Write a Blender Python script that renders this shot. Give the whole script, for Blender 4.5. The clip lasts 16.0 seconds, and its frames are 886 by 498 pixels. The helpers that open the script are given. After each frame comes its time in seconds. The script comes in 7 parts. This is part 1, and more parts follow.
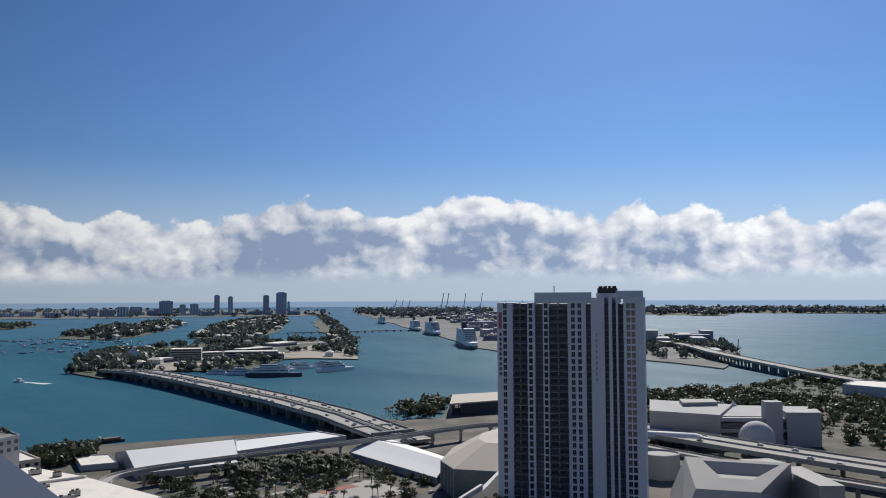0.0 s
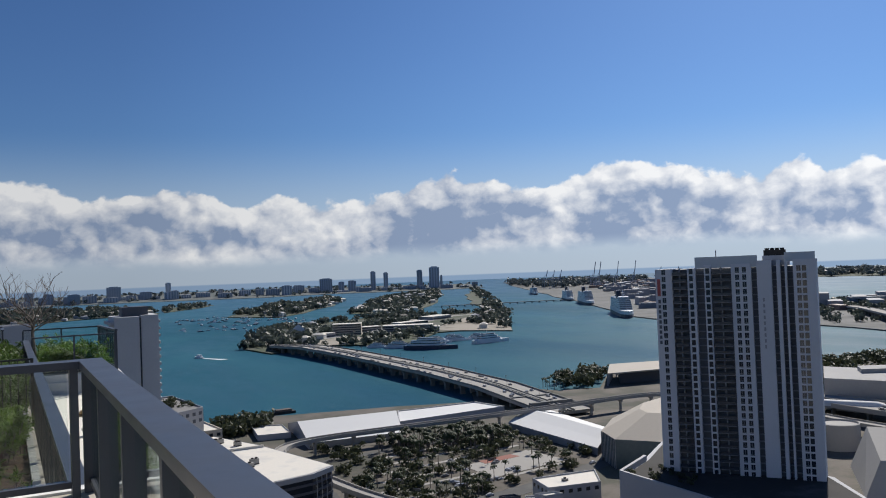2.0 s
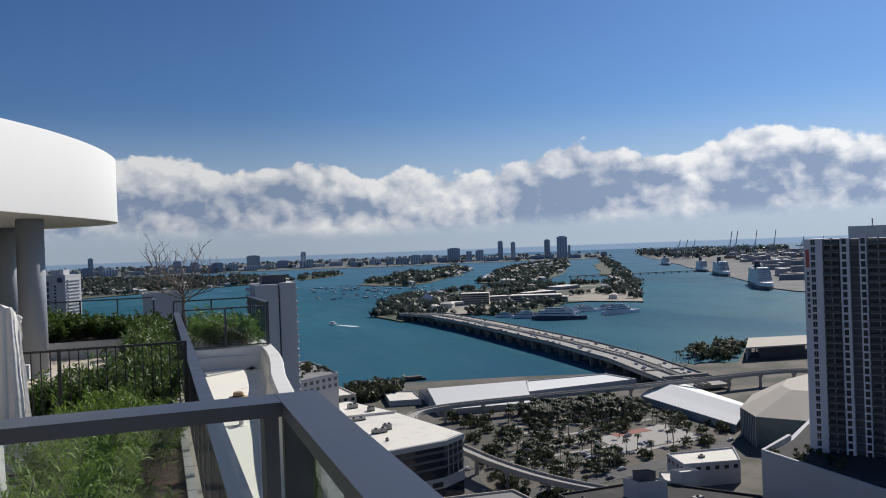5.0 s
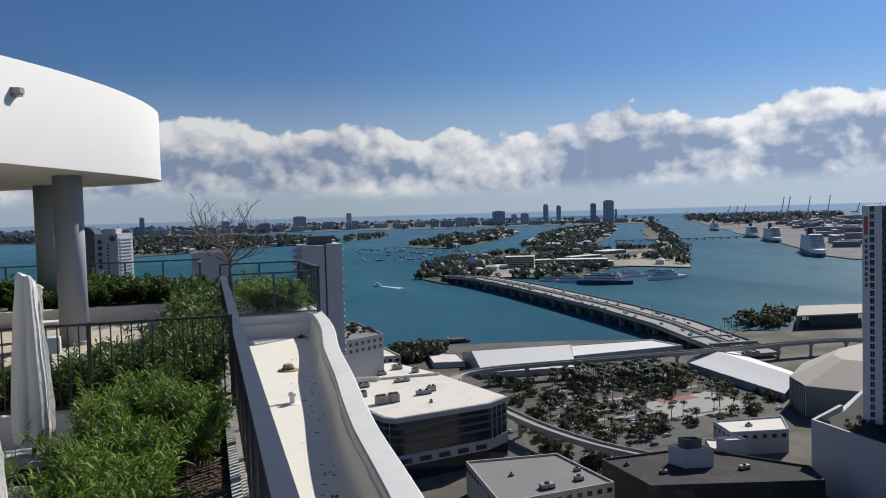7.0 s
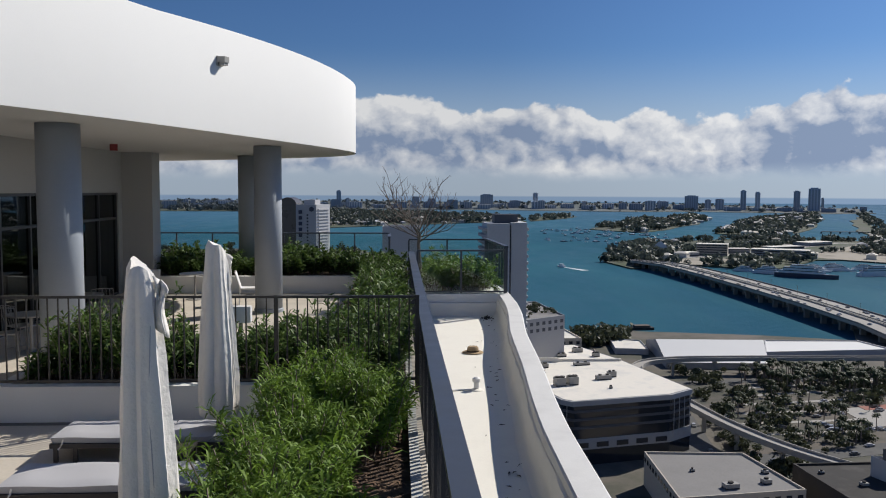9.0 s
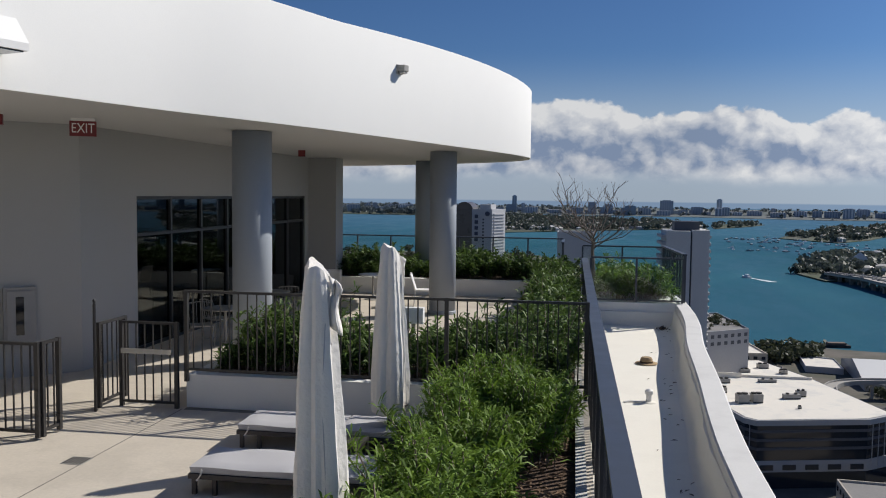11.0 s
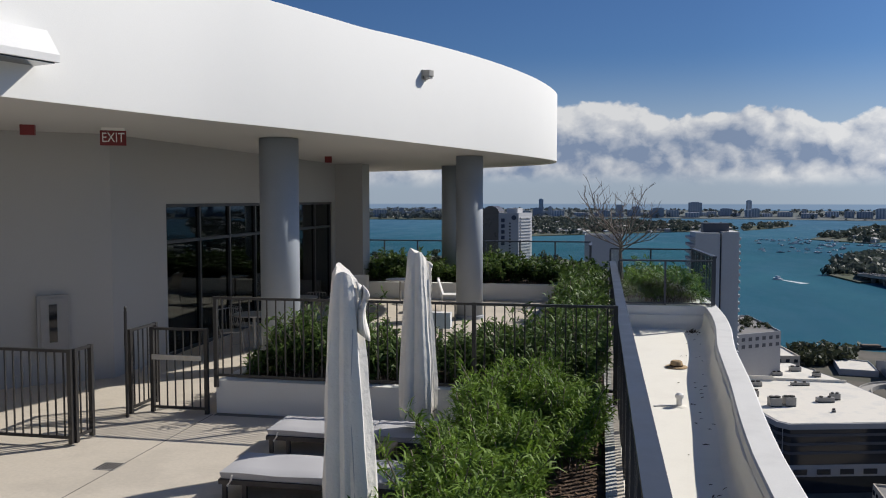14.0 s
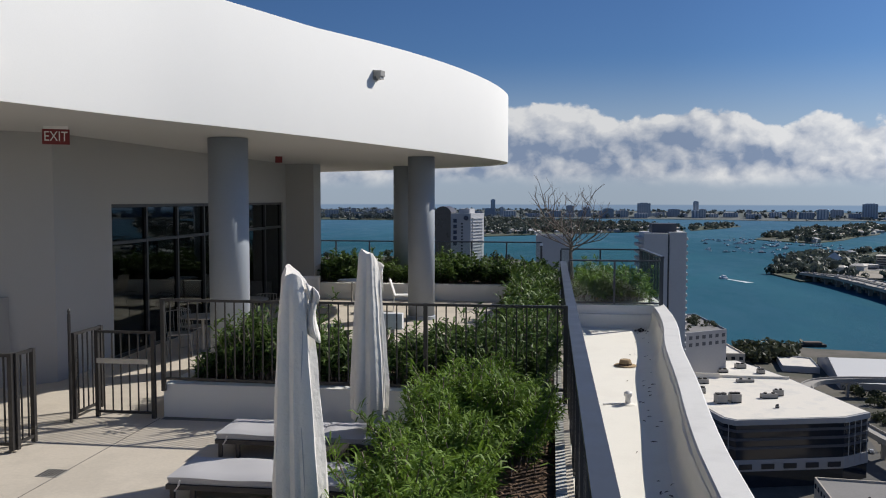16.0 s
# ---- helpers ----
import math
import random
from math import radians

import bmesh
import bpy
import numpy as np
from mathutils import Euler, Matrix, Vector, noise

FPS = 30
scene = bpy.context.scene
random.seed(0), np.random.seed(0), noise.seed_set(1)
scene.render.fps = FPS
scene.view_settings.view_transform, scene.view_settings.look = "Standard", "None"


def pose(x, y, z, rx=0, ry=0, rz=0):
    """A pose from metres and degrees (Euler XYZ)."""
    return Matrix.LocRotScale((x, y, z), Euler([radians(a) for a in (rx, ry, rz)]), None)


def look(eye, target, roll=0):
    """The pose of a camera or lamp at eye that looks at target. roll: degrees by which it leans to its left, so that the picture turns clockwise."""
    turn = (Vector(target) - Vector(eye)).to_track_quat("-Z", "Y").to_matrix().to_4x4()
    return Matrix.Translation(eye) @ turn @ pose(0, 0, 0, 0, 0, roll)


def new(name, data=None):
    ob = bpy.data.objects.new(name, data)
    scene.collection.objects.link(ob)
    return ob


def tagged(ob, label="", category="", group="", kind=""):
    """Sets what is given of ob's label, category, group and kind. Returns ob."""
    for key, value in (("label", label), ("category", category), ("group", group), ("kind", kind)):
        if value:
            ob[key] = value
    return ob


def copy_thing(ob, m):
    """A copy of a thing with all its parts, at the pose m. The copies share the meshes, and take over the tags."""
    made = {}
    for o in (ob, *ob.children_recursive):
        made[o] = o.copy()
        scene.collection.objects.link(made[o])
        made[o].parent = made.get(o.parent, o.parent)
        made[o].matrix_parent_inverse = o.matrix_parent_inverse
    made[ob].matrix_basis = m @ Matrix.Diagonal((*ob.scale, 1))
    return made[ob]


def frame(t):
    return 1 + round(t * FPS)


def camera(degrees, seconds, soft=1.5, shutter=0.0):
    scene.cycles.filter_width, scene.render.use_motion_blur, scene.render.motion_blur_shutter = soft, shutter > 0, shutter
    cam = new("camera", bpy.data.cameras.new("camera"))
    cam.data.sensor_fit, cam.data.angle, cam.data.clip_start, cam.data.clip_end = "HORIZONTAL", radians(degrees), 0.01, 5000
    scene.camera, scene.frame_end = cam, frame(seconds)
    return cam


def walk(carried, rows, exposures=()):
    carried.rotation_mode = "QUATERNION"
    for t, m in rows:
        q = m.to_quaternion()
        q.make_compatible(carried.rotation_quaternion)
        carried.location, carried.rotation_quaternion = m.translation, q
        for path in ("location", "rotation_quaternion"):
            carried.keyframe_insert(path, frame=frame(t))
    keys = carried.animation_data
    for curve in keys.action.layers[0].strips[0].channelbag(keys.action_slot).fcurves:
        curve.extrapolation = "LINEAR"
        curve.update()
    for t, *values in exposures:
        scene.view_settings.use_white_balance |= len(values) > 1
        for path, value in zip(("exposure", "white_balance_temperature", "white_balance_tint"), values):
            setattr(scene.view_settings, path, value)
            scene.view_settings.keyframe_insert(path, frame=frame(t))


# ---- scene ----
cam = camera(56.0, 16.0, soft=1.05)
PATH = [
    (0, (0.420, -8.041, 3.040), (1.650, -6.468, 3.153), -0.25),
    (0.5, (0.346, -7.440, 3.063), (1.481, -5.797, 3.169), -1.65),
    (1, (0.372, -6.903, 3.081), (1.369, -5.172, 3.194), -1.65),
    (1.5, (0.338, -6.435, 3.067), (1.305, -4.686, 3.152), -1.45),
    (2, (0.362, -5.983, 3.071), (1.293, -4.213, 3.123), -2.25),
    (2.5, (0.392, -5.539, 3.119), (1.251, -3.733, 3.166), -1.85),
    (3, (0.322, -5.032, 3.145), (1.135, -3.205, 3.180), -2.45),
    (3.5, (0.380, -4.418, 3.124), (1.071, -2.541, 3.137), -2.05),
    (3.7, (0.393, -4.155, 3.121), (1.045, -2.264, 3.133), -1.55),
    (5.8, (0.397, -1.217, 3.070), (1.039, 0.677, 3.034), -2.60),
    (6, (0.429, -1.006, 3.066), (1.042, 0.896, 3.019), -2.54),
    (6.5, (0.485, -0.576, 3.086), (1.018, 1.351, 3.020), -1.18),
    (7, (0.498, -0.240, 3.109), (1.042, 1.682, 3.014), -1.62),
    (7.5, (0.555, 0.157, 3.092), (1.015, 2.100, 2.970), -1.45),
    (8, (0.552, 0.532, 3.085), (0.892, 2.499, 2.965), -0.71),
    (8.5, (0.507, 0.803, 3.090), (0.810, 2.776, 2.962), -0.41),
    (9, (0.508, 0.857, 3.094), (0.617, 2.849, 2.955), 0.28),
    (9.5, (0.551, 0.869, 3.098), (0.381, 2.857, 2.968), 0.82),
    (9.7, (0.560, 0.872, 3.098), (0.311, 2.852, 2.966), 0.86),
    (12, (0.563, 0.886, 3.094), (0.245, 2.856, 2.963), 0.60),
    (12.5, (0.571, 0.873, 3.099), (0.246, 2.841, 2.960), 0.50),
    (13, (0.565, 0.877, 3.097), (0.237, 2.845, 2.955), 0.40),
    (13.5, (0.565, 0.880, 3.086), (0.218, 2.846, 2.953), 0.10),
    (14, (0.560, 0.896, 3.096), (0.189, 2.858, 2.976), 0.00),
    (14.5, (0.559, 0.891, 3.098), (0.202, 2.855, 2.975), 0.00),
    (15, (0.564, 0.887, 3.108), (0.241, 2.857, 2.983), 0.10),
    (15.5, (0.569, 0.890, 3.103), (0.257, 2.862, 2.982), 0.20),
    (16, (0.574, 0.889, 3.103), (0.316, 2.869, 2.984), 0.10),
]
walk(cam, [(t, look(eye, target, roll)) for t, eye, target, roll in PATH])

# ---------------------------------------------------------------- light
SUN_AZ = Vector((0.79, 0.61, 0)).normalized()
SUN_EL = radians(37)
SUN_DIR = SUN_AZ * math.cos(SUN_EL) + Vector((0, 0, math.sin(SUN_EL)))
sun = new("sun", bpy.data.lights.new("sun", "SUN"))
sun.data.energy, sun.data.angle, sun.data.color = 4.6, radians(0.6), (1.0, 0.95, 0.87)
sun.matrix_world = look(SUN_DIR * 50, (0, 0, 0))


class Nodes:
    """Short hand for building a node tree."""

    def __init__(self, tree):
        self.tree = tree

    def add(self, kind, **values):
        n = self.tree.nodes.new(kind)
        for key, v in values.items():
            if key in n.inputs:
                self.put(n.inputs[key], v)
        return n

    def put(self, socket, v):
        if hasattr(v, "is_output"):
            self.tree.links.new(v, socket)
        else:
            socket.default_value = v

    def math(self, op, a, b=0.0, c=0.0, clamp=False):
        n = self.tree.nodes.new("ShaderNodeMath")
        n.operation, n.use_clamp = op, clamp
        for s, v in zip(n.inputs, (a, b, c)):
            self.put(s, v)
        return n.outputs[0]

    def vec(self, x, y, z):
        n = self.tree.nodes.new("ShaderNodeCombineXYZ")
        for s, v in zip(n.inputs, (x, y, z)):
            self.put(s, v)
        return n.outputs[0]

    def noise(self, vector, scale, detail=4.0, rough=0.5, distortion=0.0):
        n = self.tree.nodes.new("ShaderNodeTexNoise")
        self.put(n.inputs["Vector"], vector)
        for key, v in (("Scale", scale), ("Detail", detail), ("Roughness", rough), ("Distortion", distortion)):
            self.put(n.inputs[key], v)
        return n.outputs["Fac"]

    def ramp(self, v, lo, hi, a=0.0, b=1.0, smooth=True):
        n = self.tree.nodes.new("ShaderNodeMapRange")
        n.interpolation_type = "SMOOTHSTEP" if smooth else "LINEAR"
        for s, x in zip(n.inputs, (v, lo, hi, a, b)):
            self.put(s, x)
        return n.outputs[0]

    def mix(self, f, a, b, blend="MIX"):
        n = self.tree.nodes.new("ShaderNodeMix")
        n.data_type, n.blend_type = "RGBA", blend
        self.put(n.inputs[0], f)
        for s, v in ((n.inputs[6], a), (n.inputs[7], b)):
            self.put(s, (*v, 1) if isinstance(v, tuple) and len(v) == 3 else v)
        return n.outputs[2]


world = bpy.data.worlds.new("sky")
scene.world = world
world.use_nodes = True
world.node_tree.nodes.clear()
W = Nodes(world.node_tree)
sky = W.add("ShaderNodeTexSky")
sky.sky_type, sky.sun_disc = "NISHITA", False
sky.sun_elevation, sky.sun_rotation = SUN_EL, math.atan2(SUN_AZ.x, SUN_AZ.y)
sky.altitude, sky.air_density, sky.dust_density, sky.ozone_density = 100, 1.0, 0.3, 3.0
where = W.add("ShaderNodeTexCoord").outputs["Generated"]
sep = W.add("ShaderNodeSeparateXYZ", Vector=where)
az = W.math("MULTIPLY", W.math("ARCTAN2", sep.outputs[0], sep.outputs[1]), 57.2958)
el = W.math("MULTIPLY", W.math("ARCSINE", sep.outputs[2]), 57.2958)
# a bank of cumulus low over the sea, all the way round; its crest by bearing
CREST = [(-18, 5.2), (-12, 5.8), (-6, 5.6), (-2.3, 6.3), (-0.8, 6.5), (1.7, 6.4), (3.5, 5.6), (6.5, 5.4), (8.3, 5.7), (10.8, 6.3), (12.6, 5.6), (14, 4.6), (16.9, 5.2), (19.3, 4.9), (23, 5.0), (25.4, 5.8), (28.2, 6.5), (30.4, 5.95), (35.8, 5.4), (37.2, 6.2), (38.7, 6.7), (42.7, 6.6), (46, 5.7), (48.7, 5.3), (51, 6.15), (53.5, 5.3), (55, 6.0), (56.9, 4.8), (59.8, 5.3), (63, 4.4), (65, 5.7), (70, 5.6)]
crest_ramp = W.add("ShaderNodeValToRGB", Fac=W.math("DIVIDE", W.math("ADD", az, 20.0), 92.0))
stops = crest_ramp.color_ramp.elements
while len(stops) < len(CREST):
    stops.new(0.5)
for stop, (bearing, height) in zip(stops, CREST):
    stop.position = (bearing + 20) / 92
    stop.color = (height / 10, height / 10, height / 10, 1)
cp = W.vec(az, W.math("MULTIPLY", el, 1.3), 3.3)
warp = W.noise(cp, 0.55, 3.0)
wx = W.math("MULTIPLY", W.math("SUBTRACT", warp, 0.5), 1.1)
cp2 = W.vec(W.math("ADD", az, wx), W.math("ADD", W.math("MULTIPLY", el, 1.25), W.math("MULTIPLY", wx, 0.6)), W.math("MULTIPLY", warp, 0.5))
broad = W.noise(cp, 0.16, 3.0, 0.5)
puffs = W.noise(cp2, 0.5, 11.0, 0.54)
lit_side = W.noise(W.vec(W.math("ADD", W.math("ADD", az, wx), 0.5), W.math("ADD", W.math("MULTIPLY", W.math("ADD", el, 0.5), 1.25), W.math("MULTIPLY", wx, 0.6)), W.math("MULTIPLY", warp, 0.5)), 0.5, 7.0, 0.55)


def billow(scale):
    n = W.add("ShaderNodeTexVoronoi", Vector=cp2, Scale=scale)
    n.feature = "SMOOTH_F1"
    return n.outputs["Distance"]


lumps = W.math("ADD", W.math("MULTIPLY", billow(0.75), 0.75), W.math("MULTIPLY", billow(1.9), 0.35))
roof_el = W.math("MULTIPLY", crest_ramp.outputs[0], 10.0)
below = W.math("SUBTRACT", roof_el, el)
body = W.math("ADD", W.math("ADD", below, W.math("MULTIPLY", W.math("SUBTRACT", puffs, 0.47), 2.2)), W.math("MULTIPLY", W.math("SUBTRACT", 0.5, lumps), 0.9))
cover = W.ramp(body, -0.02, 0.34)
base_fade = W.ramp(W.math("ADD", el, W.math("MULTIPLY", W.math("SUBTRACT", broad, 0.5), 1.2)), 0.7, 2.0)
relief = W.math("ADD", W.math("MULTIPLY", W.math("SUBTRACT", puffs, lit_side), 1.8), W.math("MULTIPLY", W.math("SUBTRACT", 0.45, lumps), 0.75))
high = W.ramp(below, 2.3, 0.3)
# the thick parts of the bank, seen against the light
shade = 0.0
for bearing, height, wide, tall in ((25.3, 2.7, 3.2, 1.5), (29.2, 3.2, 2.2, 1.3), (32.6, 4.0, 1.6, 0.8), (39.9, 3.2, 2.1, 1.7), (43.2, 4.4, 1.6, 0.7), (46.0, 3.6, 1.5, 0.8), (53.6, 2.8, 2.6, 1.1), (7.4, 4.0, 2.2, 0.9), (2.8, 3.0, 2.6, 1.0), (-1.5, 3.4, 2.0, 1.0), (12.5, 2.6, 2.4, 0.7), (64.0, 3.2, 2.0, 0.9)):
    dx = W.math("DIVIDE", W.math("ADD", az, W.math("SUBTRACT", W.math("MULTIPLY", wx, 1.4), bearing)), wide)
    dy = W.math("DIVIDE", W.math("ADD", el, W.math("SUBTRACT", W.math("MULTIPLY", wx, 0.8), height)), tall)
    shade = W.math("ADD", shade, W.math("POWER", 2.7183, W.math("MULTIPLY", W.math("ADD", W.math("MULTIPLY", dx, dx), W.math("MULTIPLY", dy, dy)), -1.0)))
lit = W.math("ADD", W.math("ADD", W.math("MULTIPLY", high, 0.36), 0.50), relief)
bright = W.math("SUBTRACT", W.math("ADD", lit, W.math("MULTIPLY", W.math("SUBTRACT", broad, 0.5), 1.2)), W.math("MULTIPLY", W.math("MINIMUM", shade, 1.1), 0.62), clamp=True)
cloud = W.mix(bright, (3.9, 5.1, 7.5), (13.6, 13.7, 13.9))
haze = W.mix(W.ramp(el, 0.0, 3.5), (6.6, 7.9, 9.6), (7.4, 8.9, 11.0))
deep = W.mix(1.0, sky.outputs[0], (0.53, 0.77, 1.13), "MULTIPLY")
clear = W.mix(W.ramp(el, 10.0, 1.0, 0.0, 0.92), deep, haze)
# the sea on to the horizon, beyond the built sheet
clear = W.mix(W.ramp(el, -0.28, -0.40), clear, (3.7, 5.3, 7.7))
air = W.mix(W.math("MULTIPLY", W.math("MULTIPLY", cover, base_fade), 0.97), clear, cloud)
# brighter air on the sun's side
toward = W.math("COSINE", W.math("MULTIPLY", W.math("SUBTRACT", az, 75.0), 0.0174533))
glow = W.add("ShaderNodeVectorMath", Vector=air)
glow.operation = "SCALE"
W.put(glow.inputs["Scale"], W.math("MAXIMUM", W.math("ADD", 0.60, W.math("MULTIPLY", toward, 0.62)), 0.83))
air = glow.outputs[0]
bg = W.add("ShaderNodeBackground", Color=air, Strength=0.06)
world.node_tree.links.new(bg.outputs[0], W.add("ShaderNodeOutputWorld").inputs[0])

# ---------------------------------------------------------------- materials
MATS = {}


def mat(name, color, rough=0.7, var=0.12, scale=1.5, fine=25.0, bump=0.15, metal=0.0, second=None, spread=0.5, spec=0.5, depth=0.01, each=0.0, haze_far=False):
    """A surface with colour drift at two scales, fine relief, and, where wished, a second colour in patches."""
    if name in MATS:
        return MATS[name]
    m = MATS[name] = bpy.data.materials.new(name)
    m.use_nodes = True
    N = Nodes(m.node_tree)
    p = m.node_tree.nodes["Principled BSDF"]
    at = N.add("ShaderNodeTexCoord").outputs["Object"]
    big = N.noise(at, scale, 4.0, 0.6)
    small = N.noise(at, fine, 3.0, 0.6)
    c = N.mix(N.ramp(big, spread - 0.12, spread + 0.12), color, second) if second else (*color, 1)
    f = N.math("ADD", 1.0, N.math("ADD", N.math("MULTIPLY", N.math("SUBTRACT", big, 0.5), var * 2), N.math("MULTIPLY", N.math("SUBTRACT", small, 0.5), var * 1.6)))
    if each:
        r = N.add("ShaderNodeObjectInfo").outputs["Random"]
        f = N.math("MULTIPLY", f, N.math("ADD", 1 - each / 2, N.math("MULTIPLY", r, each)))
    s = N.add("ShaderNodeVectorMath", Vector=c if not isinstance(c, tuple) else c[:3])
    s.operation = "SCALE"
    N.put(s.inputs["Scale"], f)
    N.put(p.inputs["Base Color"], s.outputs[0])
    N.put(p.inputs["Roughness"], N.math("ADD", rough, N.math("MULTIPLY", N.math("SUBTRACT", big, 0.5), 0.25), clamp=True))
    p.inputs["Metallic"].default_value = metal
    p.inputs["Specular IOR Level"].default_value = spec
    if bump:
        b = N.add("ShaderNodeBump", Height=small, Strength=bump, Distance=depth)
        N.put(p.inputs["Normal"], b.outputs[0])
    return m


def leaf_mat(name, dark, light, scale=0.6):
    m = MATS[name] = bpy.data.materials.new(name)
    m.use_nodes = True
    N = Nodes(m.node_tree)
    p = m.node_tree.nodes["Principled BSDF"]
    at = N.add("ShaderNodeTexCoord").outputs["Object"]
    r = N.add("ShaderNodeNewGeometry").outputs["Random Per Island"]
    f = N.math("ADD", N.math("MULTIPLY", r, 0.6), N.math("MULTIPLY", N.noise(at, scale, 3.0), 0.5), clamp=True)
    c = N.mix(f, dark, light)
    N.put(p.inputs["Base Color"], c)
    p.inputs["Roughness"].default_value = 0.55
    p.inputs["Specular IOR Level"].default_value = 0.22
    t = N.add("ShaderNodeBsdfTranslucent", Color=c)
    mixer = N.add("ShaderNodeMixShader", Fac=0.30)
    m.node_tree.links.new(p.outputs[0], mixer.inputs[1])
    m.node_tree.links.new(t.outputs[0], mixer.inputs[2])
    m.node_tree.links.new(mixer.outputs[0], m.node_tree.nodes["Material Output"].inputs[0])
    return m


def glass_mat(name, color, rough=0.02, alpha=0.25):
    m = MATS[name] = bpy.data.materials.new(name)
    m.use_nodes = True
    N = Nodes(m.node_tree)
    g = N.add("ShaderNodeBsdfGlossy", Color=(0.9, 0.95, 0.95, 1), Roughness=rough)
    t = N.add("ShaderNodeBsdfTransparent", Color=(*color, 1))
    fres = N.add("ShaderNodeFresnel", IOR=1.45)
    mixer = N.add("ShaderNodeMixShader", Fac=N.math("MULTIPLY", fres.outputs[0], 0.8))
    m.node_tree.links.new(t.outputs[0], mixer.inputs[1])
    m.node_tree.links.new(g.outputs[0], mixer.inputs[2])
    m.node_tree.links.new(mixer.outputs[0], m.node_tree.nodes["Material Output"].inputs[0])
    return m


stucco = mat("white_stucco", (0.80, 0.79, 0.76), 0.85, 0.04, 0.5, 60, 0.25, depth=0.004)
stucco_grey = mat("roof_coating", (0.87, 0.835, 0.745), 0.8, 0.06, 1.2, 40, 0.2, second=(0.82, 0.785, 0.70), spread=0.58, depth=0.004)
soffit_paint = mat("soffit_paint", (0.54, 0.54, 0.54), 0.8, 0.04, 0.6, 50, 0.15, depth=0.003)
# walls darker than the soffit: the overhang's shade is put into their paint
shaded_wall_paint = mat("painted_wall_shaded", (0.385, 0.38, 0.37), 0.8, 0.04, 0.6, 50, 0.15, depth=0.003)
column_paint = mat("column_paint", (0.30, 0.33, 0.37), 0.6, 0.06, 0.8, 40, 0.15, depth=0.003)
rail_paint = mat("rail_paint", (0.055, 0.062, 0.078), 0.38, 0.10, 2.0, 80, 0.06, depth=0.002)
iron = mat("black_iron", (0.028, 0.026, 0.026), 0.45, 0.15, 3.0, 90, 0.1, depth=0.002)
concrete_deck = mat("deck_concrete", (0.59, 0.53, 0.445), 0.85, 0.16, 0.9, 22, 0.3, second=(0.49, 0.44, 0.37), spread=0.52, depth=0.004)
kerb_stone = mat("kerb_stone", (0.55, 0.54, 0.50), 0.85, 0.15, 3.0, 60, 0.4, each=0.2)
soil = mat("mulch", (0.085, 0.05, 0.032), 0.95, 0.4, 3.0, 60, 0.9, second=(0.15, 0.095, 0.06), depth=0.02)
canvas = mat("canvas", (0.76, 0.725, 0.675), 0.9, 0.07, 1.6, 11, 0.55, depth=0.03)
cushion = mat("cushion_fabric", (0.45, 0.445, 0.46), 0.95, 0.06, 1.5, 160, 0.3, depth=0.002)
dark_metal = mat("dark_metal", (0.05, 0.045, 0.045), 0.5, 0.12, 3.0, 80, 0.1, metal=0.3)
glass_clear = glass_mat("clear_glass", (0.93, 0.96, 0.95))
glass_dark = mat("dark_glass", (0.012, 0.015, 0.02), 0.06, 0.3, 0.3, 2.0, 0.0, spec=0.6)
red_sign = mat("red_plastic", (0.17, 0.014, 0.016), 0.5, 0.05, 2, 40, 0)
white_plastic = mat("white_plastic", (0.78, 0.77, 0.75), 0.55, 0.05, 2, 40, 0.05)
bark = mat("bark", (0.20, 0.165, 0.14), 0.9, 0.3, 6, 60, 0.6)
straw = mat("straw", (0.42, 0.30, 0.17), 0.9, 0.2, 8, 120, 0.6)
hedge_leaf = leaf_mat("hedge_leaf", (0.024, 0.062, 0.009), (0.24, 0.37, 0.055))
hedge_leaf_dark = leaf_mat("shrub_leaf", (0.024, 0.055, 0.014), (0.15, 0.23, 0.055))
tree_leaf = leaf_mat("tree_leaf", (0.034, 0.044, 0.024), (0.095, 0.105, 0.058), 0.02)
# leaves paler and bluer by distance: aerial haze put into the colour
hazy_leaf = leaf_mat("hazy_leaf", (0.062, 0.082, 0.072), (0.105, 0.125, 0.105), 0.01)
haziest_leaf = leaf_mat("haziest_leaf", (0.085, 0.110, 0.120), (0.12, 0.145, 0.15), 0.01)
palm_leaf = leaf_mat("palm_leaf", (0.018, 0.032, 0.012), (0.06, 0.085, 0.035), 0.1)
land = mat("land", (0.085, 0.088, 0.066), 0.95, 0.25, 0.02, 0.4, 0.2, second=(0.055, 0.075, 0.035), spread=0.5)
town = mat("town_ground", (0.145, 0.124, 0.102), 0.95, 0.22, 0.03, 0.5, 0.2, second=(0.075, 0.075, 0.055), spread=0.47)
# town ground greyed for the far shore, its haze held in the colour
hazy_town = mat("hazy_town_ground", (0.125, 0.14, 0.14), 0.95, 0.2, 0.01, 0.3, 0.1, second=(0.09, 0.11, 0.105), spread=0.5)
asphalt = mat("asphalt", (0.075, 0.074, 0.073), 0.9, 0.2, 0.08, 2.0, 0.2, second=(0.12, 0.118, 0.11), spread=0.6)
road_concrete = mat("road_concrete", (0.36, 0.34, 0.31), 0.9, 0.12, 0.05, 1.5, 0.2)
pier_concrete = mat("pier_concrete", (0.20, 0.20, 0.19), 0.9, 0.2, 0.1, 2.0, 0.2)
white_roof = mat("white_roof", (0.78, 0.73, 0.64), 0.85, 0.08, 0.12, 2.0, 0.1, second=(0.66, 0.63, 0.57), spread=0.58)
tent_fabric = mat("tent_fabric", (0.68, 0.68, 0.67), 0.7, 0.04, 0.05, 1.0, 0.1)
